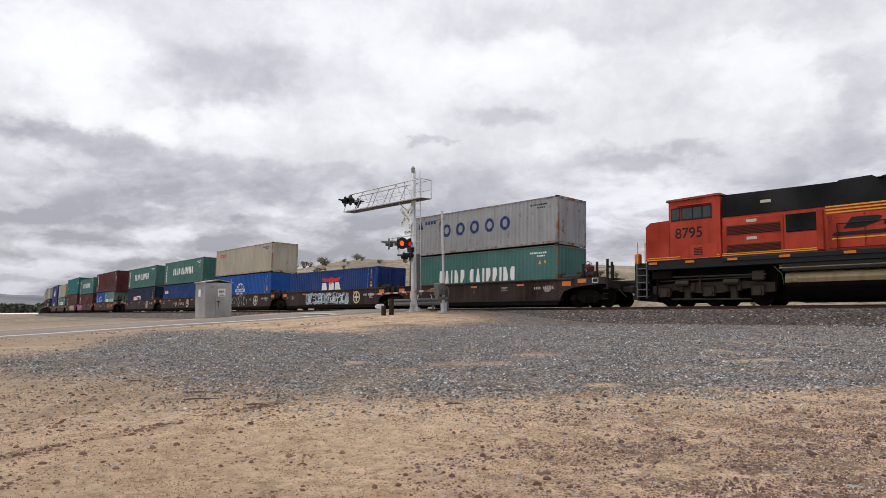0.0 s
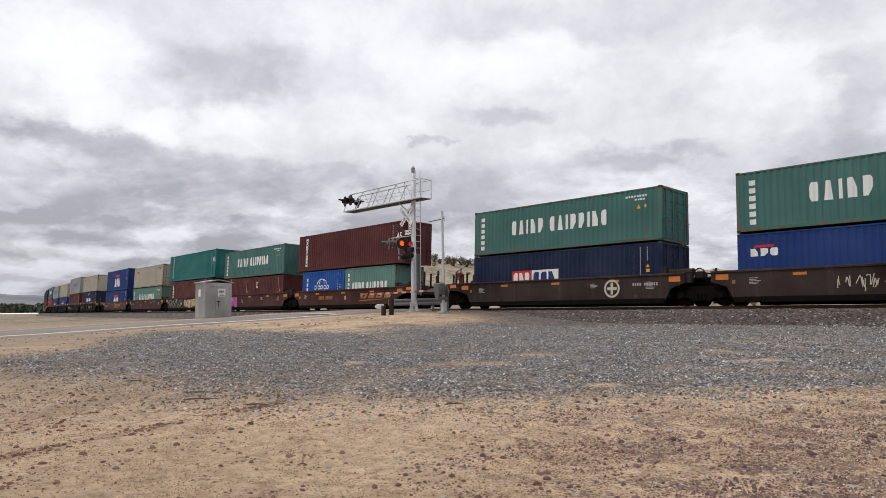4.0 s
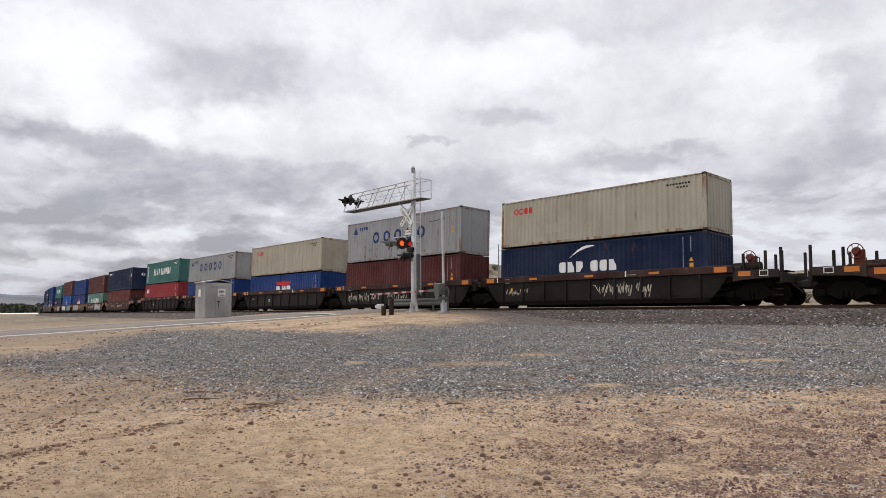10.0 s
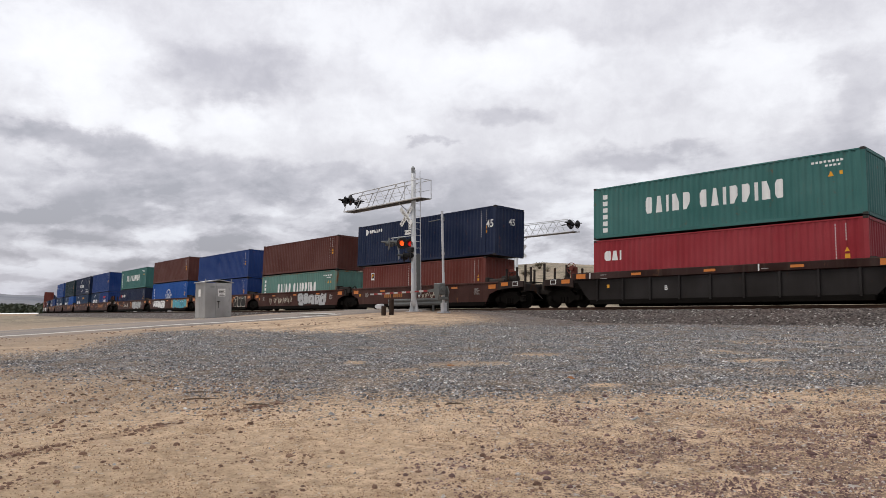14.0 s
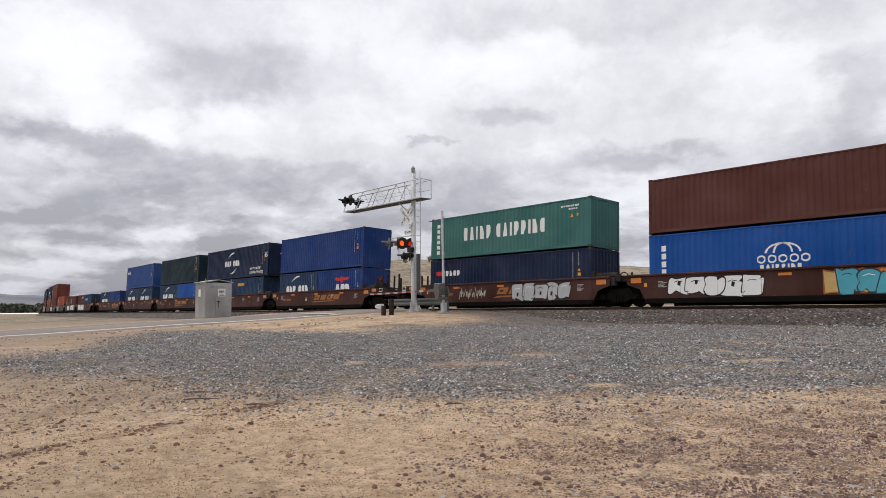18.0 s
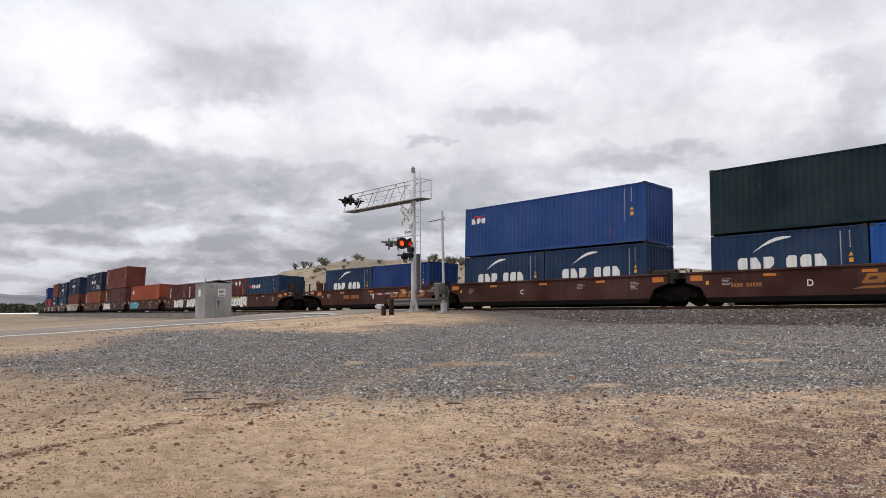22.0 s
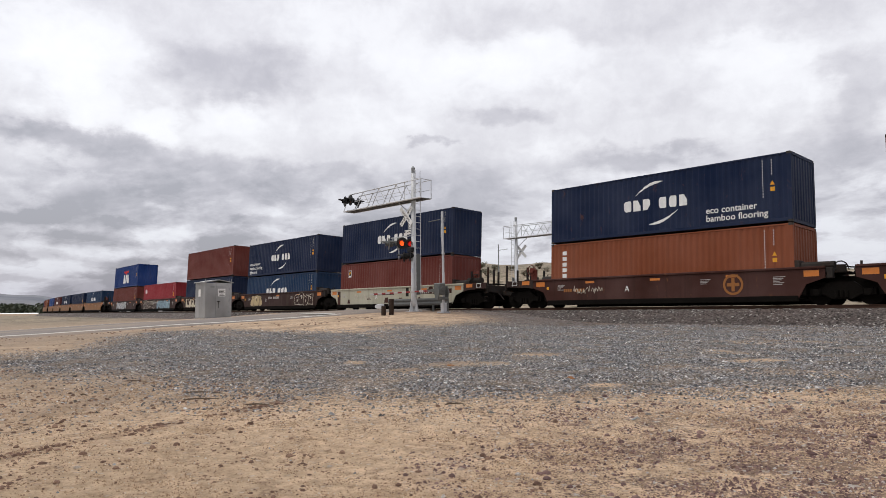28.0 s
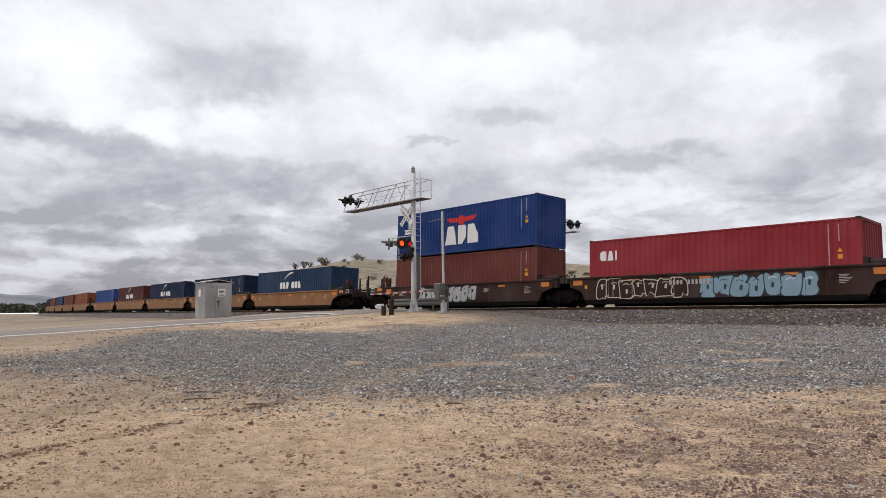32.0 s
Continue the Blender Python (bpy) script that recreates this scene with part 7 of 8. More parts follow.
def marker_posts():
    wood = plain("dark_brown_post", (0.035, 0.022, 0.015), 0.8, 0, 0.25, 6, 0.3)
    for i, (x, y, hh) in enumerate(((-29.25, 22.5, 0.50), (-29.22, 23.0, 0.84))):
        z = float(ground_z(x, y))
        p = thing("marker_post", "short dark brown post on the sandy mound", "post", "posts by the crossing", at=pose(x, y, z))
        part("post", Shape().box(-0.11, 0.11, -0.09, 0.09, -0.1, hh, 0.02), wood, p)
        if i == 0:
            part("bracket", Shape().box(-0.45, -0.08, -0.11, 0.11, 0.34, 0.60, 0.03).prism([(-0.62, 0.42), (-0.45, 0.36), (-0.45, 0.58), (-0.62, 0.54)], -0.1, 0.1), SILVER, p, "pale grey steel bracket")


marker_posts()


def relay_house():
    """The signal hut beside the road; its door faces the road."""
    x0, y0 = -44.0, 19.31
    z = float(min(ground_z(x0, y0), ground_z(x0, y0 + 1.8))) - 0.02
    m = rusty_paint("silver_hut_paint", (0.34, 0.345, 0.345), 1.0, 0.45, (0.15, 0.145, 0.14), (0.13, 0.10, 0.08), 0.30)
    h = thing("relay_house", "pale grey metal signal hut with a low gable", "hut", at=pose(x0, y0, z))
    w, d, t = 1.82, 1.55, 2.34
    part("wall", Shape().box(-d, 0, 0, w, 0.06, t, 0.012), m, h)
    part("plinth", Shape().box(-d - 0.04, 0.04, -0.04, w + 0.04, 0.0, 0.06), GREY_STEEL, h)
    s = Shape()
    e = 0.08
    vs = []
    for x in (-d - e, e):
        vs += [(x, -e, t), (x, w / 2, t + 0.17), (x, w + e, t), (x, w + e, t + 0.05), (x, w / 2, t + 0.22), (x, -e, t + 0.05)]
    s.add(vs, [(0, 1, 4, 5), (1, 2, 3, 4), (11, 10, 7, 6), (10, 9, 8, 7)] + [(i, (i + 1) % 6, 6 + (i + 1) % 6, 6 + i) for i in range(6)])
    part("roof", s, m, h)
    dr = part("door", Shape().box(0.0, 0.03, 0.72, 1.62, 0.12, 2.12, 0.008), m, h, "grey metal door")
    part("door_handle", Shape().tube((0.03, 0.86, 1.10), (0.08, 0.86, 1.10), 0.02, 6).box(0.07, 0.09, 0.76, 0.98, 1.08, 1.13).tube((0.05, 0.88, 0.7), (0.05, 0.88, 1.1), 0.015, 6), BLACK, dr)
    for k in (0.35, 1.1, 1.85):
        part("hinge", Shape().tube((0.03, 1.62, k), (0.03, 1.62, k + 0.14), 0.02, 6), GREY_STEEL, dr)
    n = part("notice", Shape().box(0.032, 0.036, 0.86, 1.36, 1.45, 1.95), WHITE, dr, "white notice with grey print")
    for i in range(5):
        part("print_bar", Shape().box(0.038, 0.040, 0.92, 1.30 - 0.05 * (i % 2), 1.50 + i * 0.085, 1.535 + i * 0.085), BLACK_MARK, n)
    part("notice", Shape().box(-1.05, -0.72, -0.005, -0.001, 1.45, 1.92), WHITE, h, "white notice on the side wall")
    part("vent", Shape().box(0.0, 0.025, 0.35, 0.62, 2.02, 2.14, 0.005), GREY_STEEL, h)
    for yy in (0.02, w - 0.02):
        part("lifting_lug", Shape().box(-0.06, 0.0, yy - 0.03, yy + 0.03, t, t + 0.24, 0.01), GREY_STEEL, h)


relay_house()


def slim_pole():
    x, y = -41.99, 45.0
    z = float(ground_z(x, y))
    p = thing("pole", "slim grey pole with a short side arm", "pole", at=pose(x, y, z))
    part("shaft", Shape().tube((0, 0, 0), (0, 0, 5.62 - z), 0.055, 8, 0.045), GREY_STEEL, p)
    part("side_arm", Shape().tube((0, 0, 5.1 - z), (1.1, 0, 5.15 - z), 0.022, 6), GREY_STEEL, p)


slim_pole()


# ---- the locomotive at the head ----
def locomotive():
    """Cab end to the west; origin on the track at s0, x forward."""
    s0 = -17.42
    lo = thing("locomotive", "orange and black diesel locomotive with yellow stripes", "locomotive")
    orange = rusty_paint("orange_locomotive_paint", (0.36, 0.033, 0.012), 1.0, 0.5, (0.06, 0.022, 0.014), (0.05, 0.02, 0.014), 0.35)
    black = rusty_paint("black_locomotive_paint", (0.0045, 0.0045, 0.005), 0.5, 0.7, (0.010, 0.009, 0.008), (0.012, 0.009, 0.007))
    stripe = plain("yellow_stripe_paint", (0.66, 0.30, 0.02), 0.45)
    louver = plain("dark_red_grille", (0.10, 0.022, 0.014), 0.6, 0.1, 0.2)
    W = 1.58
    # nose, with a bevelled front
    part("nose", Shape().prism([(0.0, 2.02), (1.2, 2.02), (1.2, 3.82), (0.22, 3.78), (0.0, 3.60)], -W, W), orange, lo)
    cab = part("cab", Shape().prism([(1.17, 2.02), (3.56, 2.02), (3.56, 4.62), (3.45, 4.72), (1.30, 4.68), (1.17, 4.60)], -W, W), orange, lo)
    part("cab_roof", Shape().prism([(1.05, 4.64), (3.60, 4.70), (3.58, 4.78), (1.10, 4.73)], -W - 0.05, W + 0.05), rusty_paint("faded_red_roof_paint", (0.26, 0.06, 0.035), 1.0), lo, "faded red cab roof")
    part("roof_box", Shape().box(2.0, 2.65, -0.6, 0.6, 4.74, 4.86, 0.02), GREY_STEEL, lo)
    for a, b in ((1.33, 1.70), (1.82, 2.30), (2.34, 2.74), (2.80, 3.15)):
        win = part("cab_window", Shape().box(a - 0.04, b + 0.04, -W - 0.012, -W + 0.02, 3.74, 4.34, 0.01), BLACK, cab, "black window frame")
        part("pane", Shape().box(a, b, -W - 0.020, -W - 0.013, 3.80, 4.28), GLASS, win)
    part("window_hood", Shape().box(1.6, 3.2, -W - 0.10, -W, 4.38, 4.42, 0.01), orange, lo)
    part("lettering", lettering("8795", 0.66, "w"), BLACK_MARK, cab, "black number on the cab side", at=pose(1.46, -W - 0.004, 2.96))
    part("body_panel", Shape().prism([(1.6, 2.06), (2.15, 2.62), (3.4, 2.66), (3.4, 2.06)], -W - 0.012, -W - 0.002), orange, lo)
    for k in range(5):
        part("vent_slot", Shape().box(2.35, 2.75, -W - 0.02, -W - 0.013, 2.18 + k * 0.07, 2.215 + k * 0.07), BLACK, lo)
    # hood behind the cab
    part("hood_base", Shape().box(3.58, 21.5, -W + 0.08, W - 0.08, 2.02, 3.72, 0.02), orange, lo)
    part("hood_top", Shape().prism([(3.62, 3.72), (21.5, 3.72), (21.5, 4.60), (7.75, 4.62), (3.75, 4.66), (3.62, 4.5)], -W + 0.06, W - 0.06), black, lo)
    part("radiator_box", Shape().prism([(8.05, 4.56), (8.2, 4.68), (9.3, 4.72), (9.55, 4.56)], -W + 0.1, W - 0.1), black, lo)
    part("wing_box", Shape().prism([(9.5, 4.56), (21.4, 4.56), (21.4, 4.68), (9.8, 4.64)], -W - 0.05, W + 0.05), black, lo)
    for z0, z1 in ((2.92, 3.32), (2.16, 2.52)):
        fr = part("grille", Shape().box(3.80, 6.02, -W + 0.04, -W + 0.10, z0, z1, 0.01), louver, lo, "dark red louvred grille")
        for k in range(6):
            part("slat", Shape().box(3.84, 5.98, -W + 0.015, -W + 0.04, z0 + 0.03 + k * (z1 - z0 - 0.04) / 6, z0 + 0.055 + k * (z1 - z0 - 0.04) / 6), louver, fr)
    part("grille_surround", Shape().box(3.66, 6.12, -W + 0.05, -W + 0.082, 2.06, 3.60, 0.01), orange, lo)
    part("air_inlet", Shape().box(6.22, 7.36, -W + 0.03, -W + 0.09, 2.86, 3.56, 0.02), black, lo, "black air inlet screen")
    part("access_door", Shape().box(6.14, 7.55, -W + 0.05, -W + 0.083, 2.10, 2.82, 0.01), orange, lo)
    for a, b in ((7.75, 9.0), (9.05, 10.3), (10.35, 11.6), (11.65, 12.9)):
        part("access_door", Shape().box(a, b, -W + 0.05, -W + 0.083, 2.10, 3.36, 0.01), orange, lo)
    for z0 in (3.42, 3.54, 3.66):
        part("stripe", Shape().box(7.7, 21.5, -W + 0.055, -W + 0.085, z0, z0 + 0.055), stripe, lo, "yellow stripe")
    for z0 in (2.04, 2.13):
        part("stripe", Shape().box(0.05, 3.5, -W - 0.006, -W - 0.001, z0, z0 + 0.035), stripe, lo, "yellow stripe")
    for z0 in (2.42, 2.56):
        part("stripe", Shape().box(7.9, 21.0, -W + 0.042, -W + 0.049, z0, z0 + 0.05), stripe if z0 < 2.5 else BLACK_MARK, lo, "thin stripe")
    x = 8.30
    for i in range(4):
        for q in block(x + i * 1.25, x + i * 1.25 + 1.05, 2.80, 3.22, (2, 3, 1, 4)[i])[:1]:
            part("emblem_block", decal([[(a + (c - 2.8) * 0.7, c) for a, c in q]], None, -W + 0.05, 0.012), BLACK_MARK, lo, "slanted black block")
    for a, zz in ((5.25, 4.2), (4.65, 3.46), (4.65, 2.74)):
        part("label_plate", Shape().box(a, a + 0.42, -W - 0.0 + 0.04, -W + 0.05, zz - 0.06, zz + 0.06), plain("cream_label_plate", (0.5, 0.47, 0.38), 0.5), lo)
    # frame, walkway, steps
    part("frame_sill", Shape().box(0.0, 21.8, -W + 0.02, W - 0.02, 1.62, 2.02, 0.02), BLACK, lo)
    part("walkway_edge", Shape().box(3.6, 21.8, -W - 0.02, -W + 0.03, 1.82, 2.0, 0.01), BLACK, lo)
    for a in (0.15, 1.95, 3.85, 5.95, 8.3):
        part("reflector", Shape().box(a, a + 0.42, -W - 0.03, -W - 0.021, 1.86, 1.96), ORANGE, lo, "orange reflector strip")
    st = Shape().box(-0.55, -0.50, -W + 0.05, -W + 0.12, 0.35, 1.95, 0.01).box(-0.05, 0.0, -W + 0.05, -W + 0.12, 0.35, 1.95, 0.01)
    for k in range(5):
        st.box(-0.52, -0.02, -W + 0.03, -W + 0.35, 0.42 + k * 0.32, 0.46 + k * 0.32)
    part("steps", st, DULL_STEEL, lo, "steel entry steps")
    part("end_plate", Shape().box(-0.75, -0.05, -W + 0.3, W - 0.1, 0.95, 2.0, 0.03).prism([(-0.85, 0.3), (-0.5, 0.25), (-0.4, 1.0), (-0.6, 1.0)], -W + 0.2, W - 0.2), BLACK, lo)
    part("handrail", Shape().tube((-0.50, -W + 0.1, 1.95), (-0.50, -W + 0.1, 2.95), 0.025, 6).tube((-0.1, -W + 0.08, 1.95), (-0.1, -W + 0.08, 2.9), 0.025, 6), YELLOW, lo, "yellow handrails")
    part("end_casting", Shape().box(-0.72, -0.48, -W + 0.15, -W + 0.45, 1.95, 2.45, 0.04), ORANGE, lo)
    part("coupler", Shape().box(-1.15, -0.7, -0.16, 0.16, 0.72, 1.02, 0.05), GRIME, lo)
    for k in range(3):
        a = 8.1 + k * 1.75
        part("handrail", Shape().tube((a, -W - 0.02, 1.95), (a, -W - 0.02, 3.0), 0.022, 6), BLACK, lo)
    part("handrail", Shape().tube((8.1, -W - 0.02, 3.0), (21.5, -W - 0.02, 3.0), 0.022, 6), BLACK, lo)
    tank = rusty_paint("dusty_tan_tank", (0.20, 0.150, 0.082), 1.0, 0.7, (0.05, 0.04, 0.025), (0.09, 0.06, 0.03), 0.25)
    def tank_piece(nm, half, paint, label):
        ring = [(-a, c) for a, c in half] + [(a, c) for a, c in half[::-1]]
        m = len(ring)
        part(nm, Shape().add([(x, a, c) for x in (6.1, 14.6) for a, c in ring], [tuple(range(m)), tuple(range(m, 2 * m))[::-1]] + [(i, (i + 1) % m, m + (i + 1) % m, m + i) for i in range(m)]), paint, lo, label)

    tank_piece("fuel_tank", [(1.20, 1.34), (1.40, 1.22), (1.50, 1.02), (1.48, 0.86)], tank, "dusty tan fuel tank")
    # lower facets split off and coloured black to stand for their shade
    tank_piece("tank_underside", [(1.478, 0.856), (1.44, 0.70), (1.28, 0.48), (1.02, 0.26), (0.70, 0.16)], GRIME, "underside of the tank, black as painted shade")
    for zz, yy in ((1.44, 1.50), (1.54, 1.44)):
        part("pipe", Shape().tube((5.9, -yy, zz), (14.7, -yy, zz), 0.04, 8), tank, lo)
    part("drip_stain", Shape().box(6.4, 6.55, -1.515, -1.505, 0.9, 1.1), tank, lo)
    part("emblem_band", decal([[(7.95, 2.54), (21.0, 2.60), (21.0, 2.76), (7.95, 2.68)]], None, -W + 0.05, 0.014), BLACK_MARK, lo, "black band under the emblem")
    part("stripe", Shape().box(3.6, 7.6, -W + 0.036, -W + 0.045, 2.06, 2.10), stripe, lo, "yellow stripe")
    part("stripe", Shape().box(3.6, 7.6, -W + 0.036, -W + 0.045, 2.13, 2.17), stripe, lo, "yellow stripe")
    part("door_post", Shape().box(7.36, 7.62, -W + 0.0, -W + 0.08, 2.06, 3.66, 0.03), orange, lo)
    part("sand_box", Shape().box(0.2, 1.2, -W + 0.12, -W + 0.4, 1.18, 1.6, 0.05).tube((0.5, -W + 0.2, 1.2), (0.35, -W + 0.3, 0.5), 0.03, 6), GRIME, lo)
    part("hose", Shape().tube((5.7, -W + 0.02, 1.55), (6.0, -W + 0.1, 1.2), 0.02, 6).tube((6.0, -W + 0.1, 1.2), (6.02, -W + 0.2, 0.8), 0.02, 6), plain("green_hose", (0.05, 0.09, 0.03), 0.6), lo)
    part("tank_skirt", Shape().box(6.0, 14.7, -W + 0.05, W - 0.05, 1.30, 1.62, 0.02), BLACK, lo)
    grey = plain("dusty_brown_bogie", (0.044, 0.033, 0.023), 0.8, 0.0, 0.4, 2, 0.3)

    def bogie_frame():
        s = Shape()
        for sy in (-1, 1):
            y0, y1 = sy * 1.02, sy * 1.20
            s.prism([(-2.75, 0.55), (-2.2, 0.50), (-1.7, 0.72), (-0.6, 0.55), (0.6, 0.55), (1.7, 0.72), (2.2, 0.50), (2.75, 0.55), (2.75, 0.92), (1.5, 1.02), (-1.5, 1.02), (-2.75, 0.92)], y0, y1)
            for dx in (-2.09, 0, 2.09):
                s.box(dx - 0.26, dx + 0.26, y1, y1 + sy * 0.10, 0.40, 0.86, 0.05)
                s.tube((dx, y1 + sy * 0.05, 0.56), (dx, y1 + sy * 0.16, 0.56), 0.17, 14)
            for dx in (-1.3, -0.75, 0.75, 1.3):
                s.tube((dx, y1 + sy * 0.02, 0.62), (dx, y1 + sy * 0.02, 1.0), 0.10, 10)
            s.tube((-2.3, y1 + sy * 0.1, 1.12), (1.9, y1 + sy * 0.1, 1.16), 0.035, 6)
            s.tube((-0.4, y1 + sy * 0.08, 1.3), (-0.4, y1 + sy * 0.08, 0.75), 0.05, 8)
        return s.mesh("bogie_frame")

    fm = shared("loco_bogie", bogie_frame)
    wm = shared("loco_wheel", lambda: Shape().lathe((0, -0.07, 0), (0, 1, 0), [(0, 0.10), (0.02, 0.40), (0.0, 0.50), (0.10, 0.51), (0.11, 0.535), (0.14, 0.535), (0.14, 0.10)], 24).mesh("wheel"))
    for cx in (2.85, 17.9):
        b = part("bogie", fm, grey, lo, "dusty brown six-wheel bogie", at=pose(cx, 0, 0))
        for dx in (-2.09, 0, 2.09):
            for sy in (-1, 1):
                part("wheel", wm, GRIME, b, at=pose(dx, sy * 0.755, 0.51, 0, 0, 0 if sy < 0 else 180))
        # plain dark boxes added to close the view through the bogie
        part("bogie_fill", Shape().box(-2.7, 2.8, -1.0, 1.0, 0.62, 1.6), GRIME, b)
        part("motor_space_fill", Shape().box(-2.9, 3.1, -0.62, 0.62, 0.20, 0.80, 0.06), GRIME, b)
        part("brake_cylinder", Shape().tube((-1.5, -1.32, 0.98), (-0.9, -1.32, 0.98), 0.13, 10).tube((0.7, -1.32, 0.98), (1.35, -1.32, 0.98), 0.13, 10).tube((-2.5, -1.36, 1.28), (2.5, -1.36, 1.24), 0.04, 6).box(1.9, 2.4, -1.4, -1.2, 1.0, 1.4, 0.04), grey, b)
        part("tread_brake", Shape().box(-1.2, -0.9, -1.22, -1.0, 0.28, 0.75, 0.04).box(0.9, 1.2, -1.22, -1.0, 0.28, 0.75, 0.04).tube((-1.8, -1.2, 0.3), (1.8, -1.2, 0.26), 0.035, 6), grey, b)
    MOVING.append((lo, s0, 0.0))


locomotive()


# ---- brush on the ridge, far trees ----
def leaf_material(name, a, b_):
    m, t, b = mat_nodes(name)
    geo = t.nodes.new("ShaderNodeNewGeometry")
    c = mixc(t, geo.outputs["Random Per Island"], a, b_)
    t.links.new(c, b.inputs["Base Color"])
    b.inputs["Roughness"].default_value = 0.8
    return m


BRUSH = leaf_material("dry_brush_leaves", (0.10, 0.098, 0.066), (0.22, 0.20, 0.14))
TREE = leaf_material("dark_tree_leaves", (0.020, 0.032, 0.018), (0.055, 0.065, 0.035))
TWIG = plain("grey_brown_twigs", (0.10, 0.075, 0.05), 0.85)


def bush_meshes(seed, leaves, thin):
    rng = random.Random(seed)
    w, l = Shape(), Shape()
    tips = []
    for i in range(9):
        a, e = rng.uniform(0, 2 * math.pi), rng.uniform(0.5, 1.25)
        d = Vector((math.cos(a) * math.cos(e), math.sin(a) * math.cos(e), math.sin(e)))
        p = d * rng.uniform(0.5, 0.8)
        w.tube((0, 0, -0.1), p, 0.05, 5, 0.025)
        for k in range(3):
            q = p + Vector((rng.uniform(-0.45, 0.45), rng.uniform(-0.45, 0.45), rng.uniform(0.05, 0.4)))
            w.tube(p, q, 0.022, 4, 0.008)
            tips.append(q)
            tips.append((p + q) / 2)
    for i in range(leaves):
        c = rng.choice(tips) + Vector((rng.gauss(0, 0.14), rng.gauss(0, 0.14), rng.gauss(0, 0.11)))
        u = Vector((rng.uniform(-1, 1), rng.uniform(-1, 1), rng.uniform(-1, 1))).normalized()
        v = u.orthogonal().normalized()
        k = rng.uniform(0.04, 0.09) * (0.8 if thin else 1.2)
        l.add([c - u * k, c + v * k * 0.6, c + u * k, c - v * k * 0.6], [(0, 1, 2, 3)])
    return w.mesh("trunk"), l.mesh("crown")


KINDS = [bush_meshes(s, n, t) for s, n, t in ((1, 420, False), (2, 260, True), (3, 520, False))]


def bush(bearing, r, size, kind, wide=1.3):
    a = radians(bearing)
    x, y = -r * math.sin(a), r * math.cos(a)
    b = thing("bush", "dry olive-green desert bush on the sandy ridge", "bush", "bushes on the ridge", at=pose(x, y, float(ground_z(x, y)), 0, 0, (bearing * 977) % 360) @ Matrix.Diagonal((size * wide, size * wide, size, 1)))
    part("trunk", KINDS[kind][0], TWIG, b)
    part("crown", KINDS[kind][1], BRUSH, b)


# bearing, distance, size, kind
WEST_BUSHES = ((59.5, 185, 1.66, 1), (58.8, 180, 1.77, 1), (58.3, 178, 1.25, 1), (57.3, 176, 1.56, 2), (57.1, 170, 1.04, 0), (55.6, 175, 0.62, 0), (54.6, 176, 1.35, 2), (54.2, 172, 0.94, 0), (48.7, 170, 1.14, 0), (48.3, 172, 1.66, 2), (47.8, 168, 1.14, 0), (47.2, 170, 1.56, 2), (46.7, 166, 1.87, 0), (46.1, 172, 1.77, 2), (45.6, 165, 1.56, 0), (45.1, 170, 1.46, 2), (44.6, 160, 1.66, 0), (44.0, 150, 1.35, 0))
EAST_BUSHES = ((43.3, 160, 1.14, 2), (42.0, 160, 1.04, 0), (40.8, 150, 1.14, 2), (39.7, 160, 1.25, 0), (39.1, 155, 1.04, 1), (37.2, 150, 1.04, 0), (35.8, 140, 1.25, 2), (35.0, 150, 1.14, 0), (33.7, 150, 1.04, 1), (29.8, 140, 1.25, 1), (27.4, 130, 1.14, 1), (26.0, 120, 1.35, 1), (25.0, 126, 1.25, 1), (23.2, 125, 1.35, 1), (21.9, 120, 1.56, 1), (21.1, 124, 1.66, 1), (20.2, 118, 1.56, 1), (19.0, 122, 1.25, 1), (16.9, 118, 1.35, 1))
for spot in WEST_BUSHES + EAST_BUSHES:
    bush(*spot)
brush = random.Random(31)
for i in range(70):
    bush(brush.uniform(16, 60), brush.uniform(112, 168), brush.uniform(0.45, 0.95), brush.randrange(3), 1.5)


def far_trees():
    rng = random.Random(8)
    s = Shape()
    for i in range(260):
        k = radians(rng.uniform(74.0, 92))
        r = rng.uniform(520, 640)
        x, y = -r * math.sin(k), r * math.cos(k)
        z = float(ground_z(x, y))
        hgt, wid = rng.uniform(4.5, 8.5), rng.uniform(3, 6)
        for j in range(26):
            c = Vector((x + rng.gauss(0, wid * 0.45), y + rng.gauss(0, wid * 0.45), z + hgt * rng.uniform(0.05, 1.0) ** 0.8))
            u = Vector((rng.uniform(-1, 1), rng.uniform(-1, 1), rng.uniform(-1, 1))).normalized()
            v = u.orthogonal().normalized()
            q = rng.uniform(0.6, 1.3)
            s.add([c - u * q, c + v * q, c + u * q, c - v * q], [(0, 1, 2, 3)])
    ob = new("far_trees", s.mesh("far_trees"))
    ob.data.materials.append(TREE)
    tagged(ob, "dark green belt of trees far across the plain", "trees", kind="stuff")


far_trees()


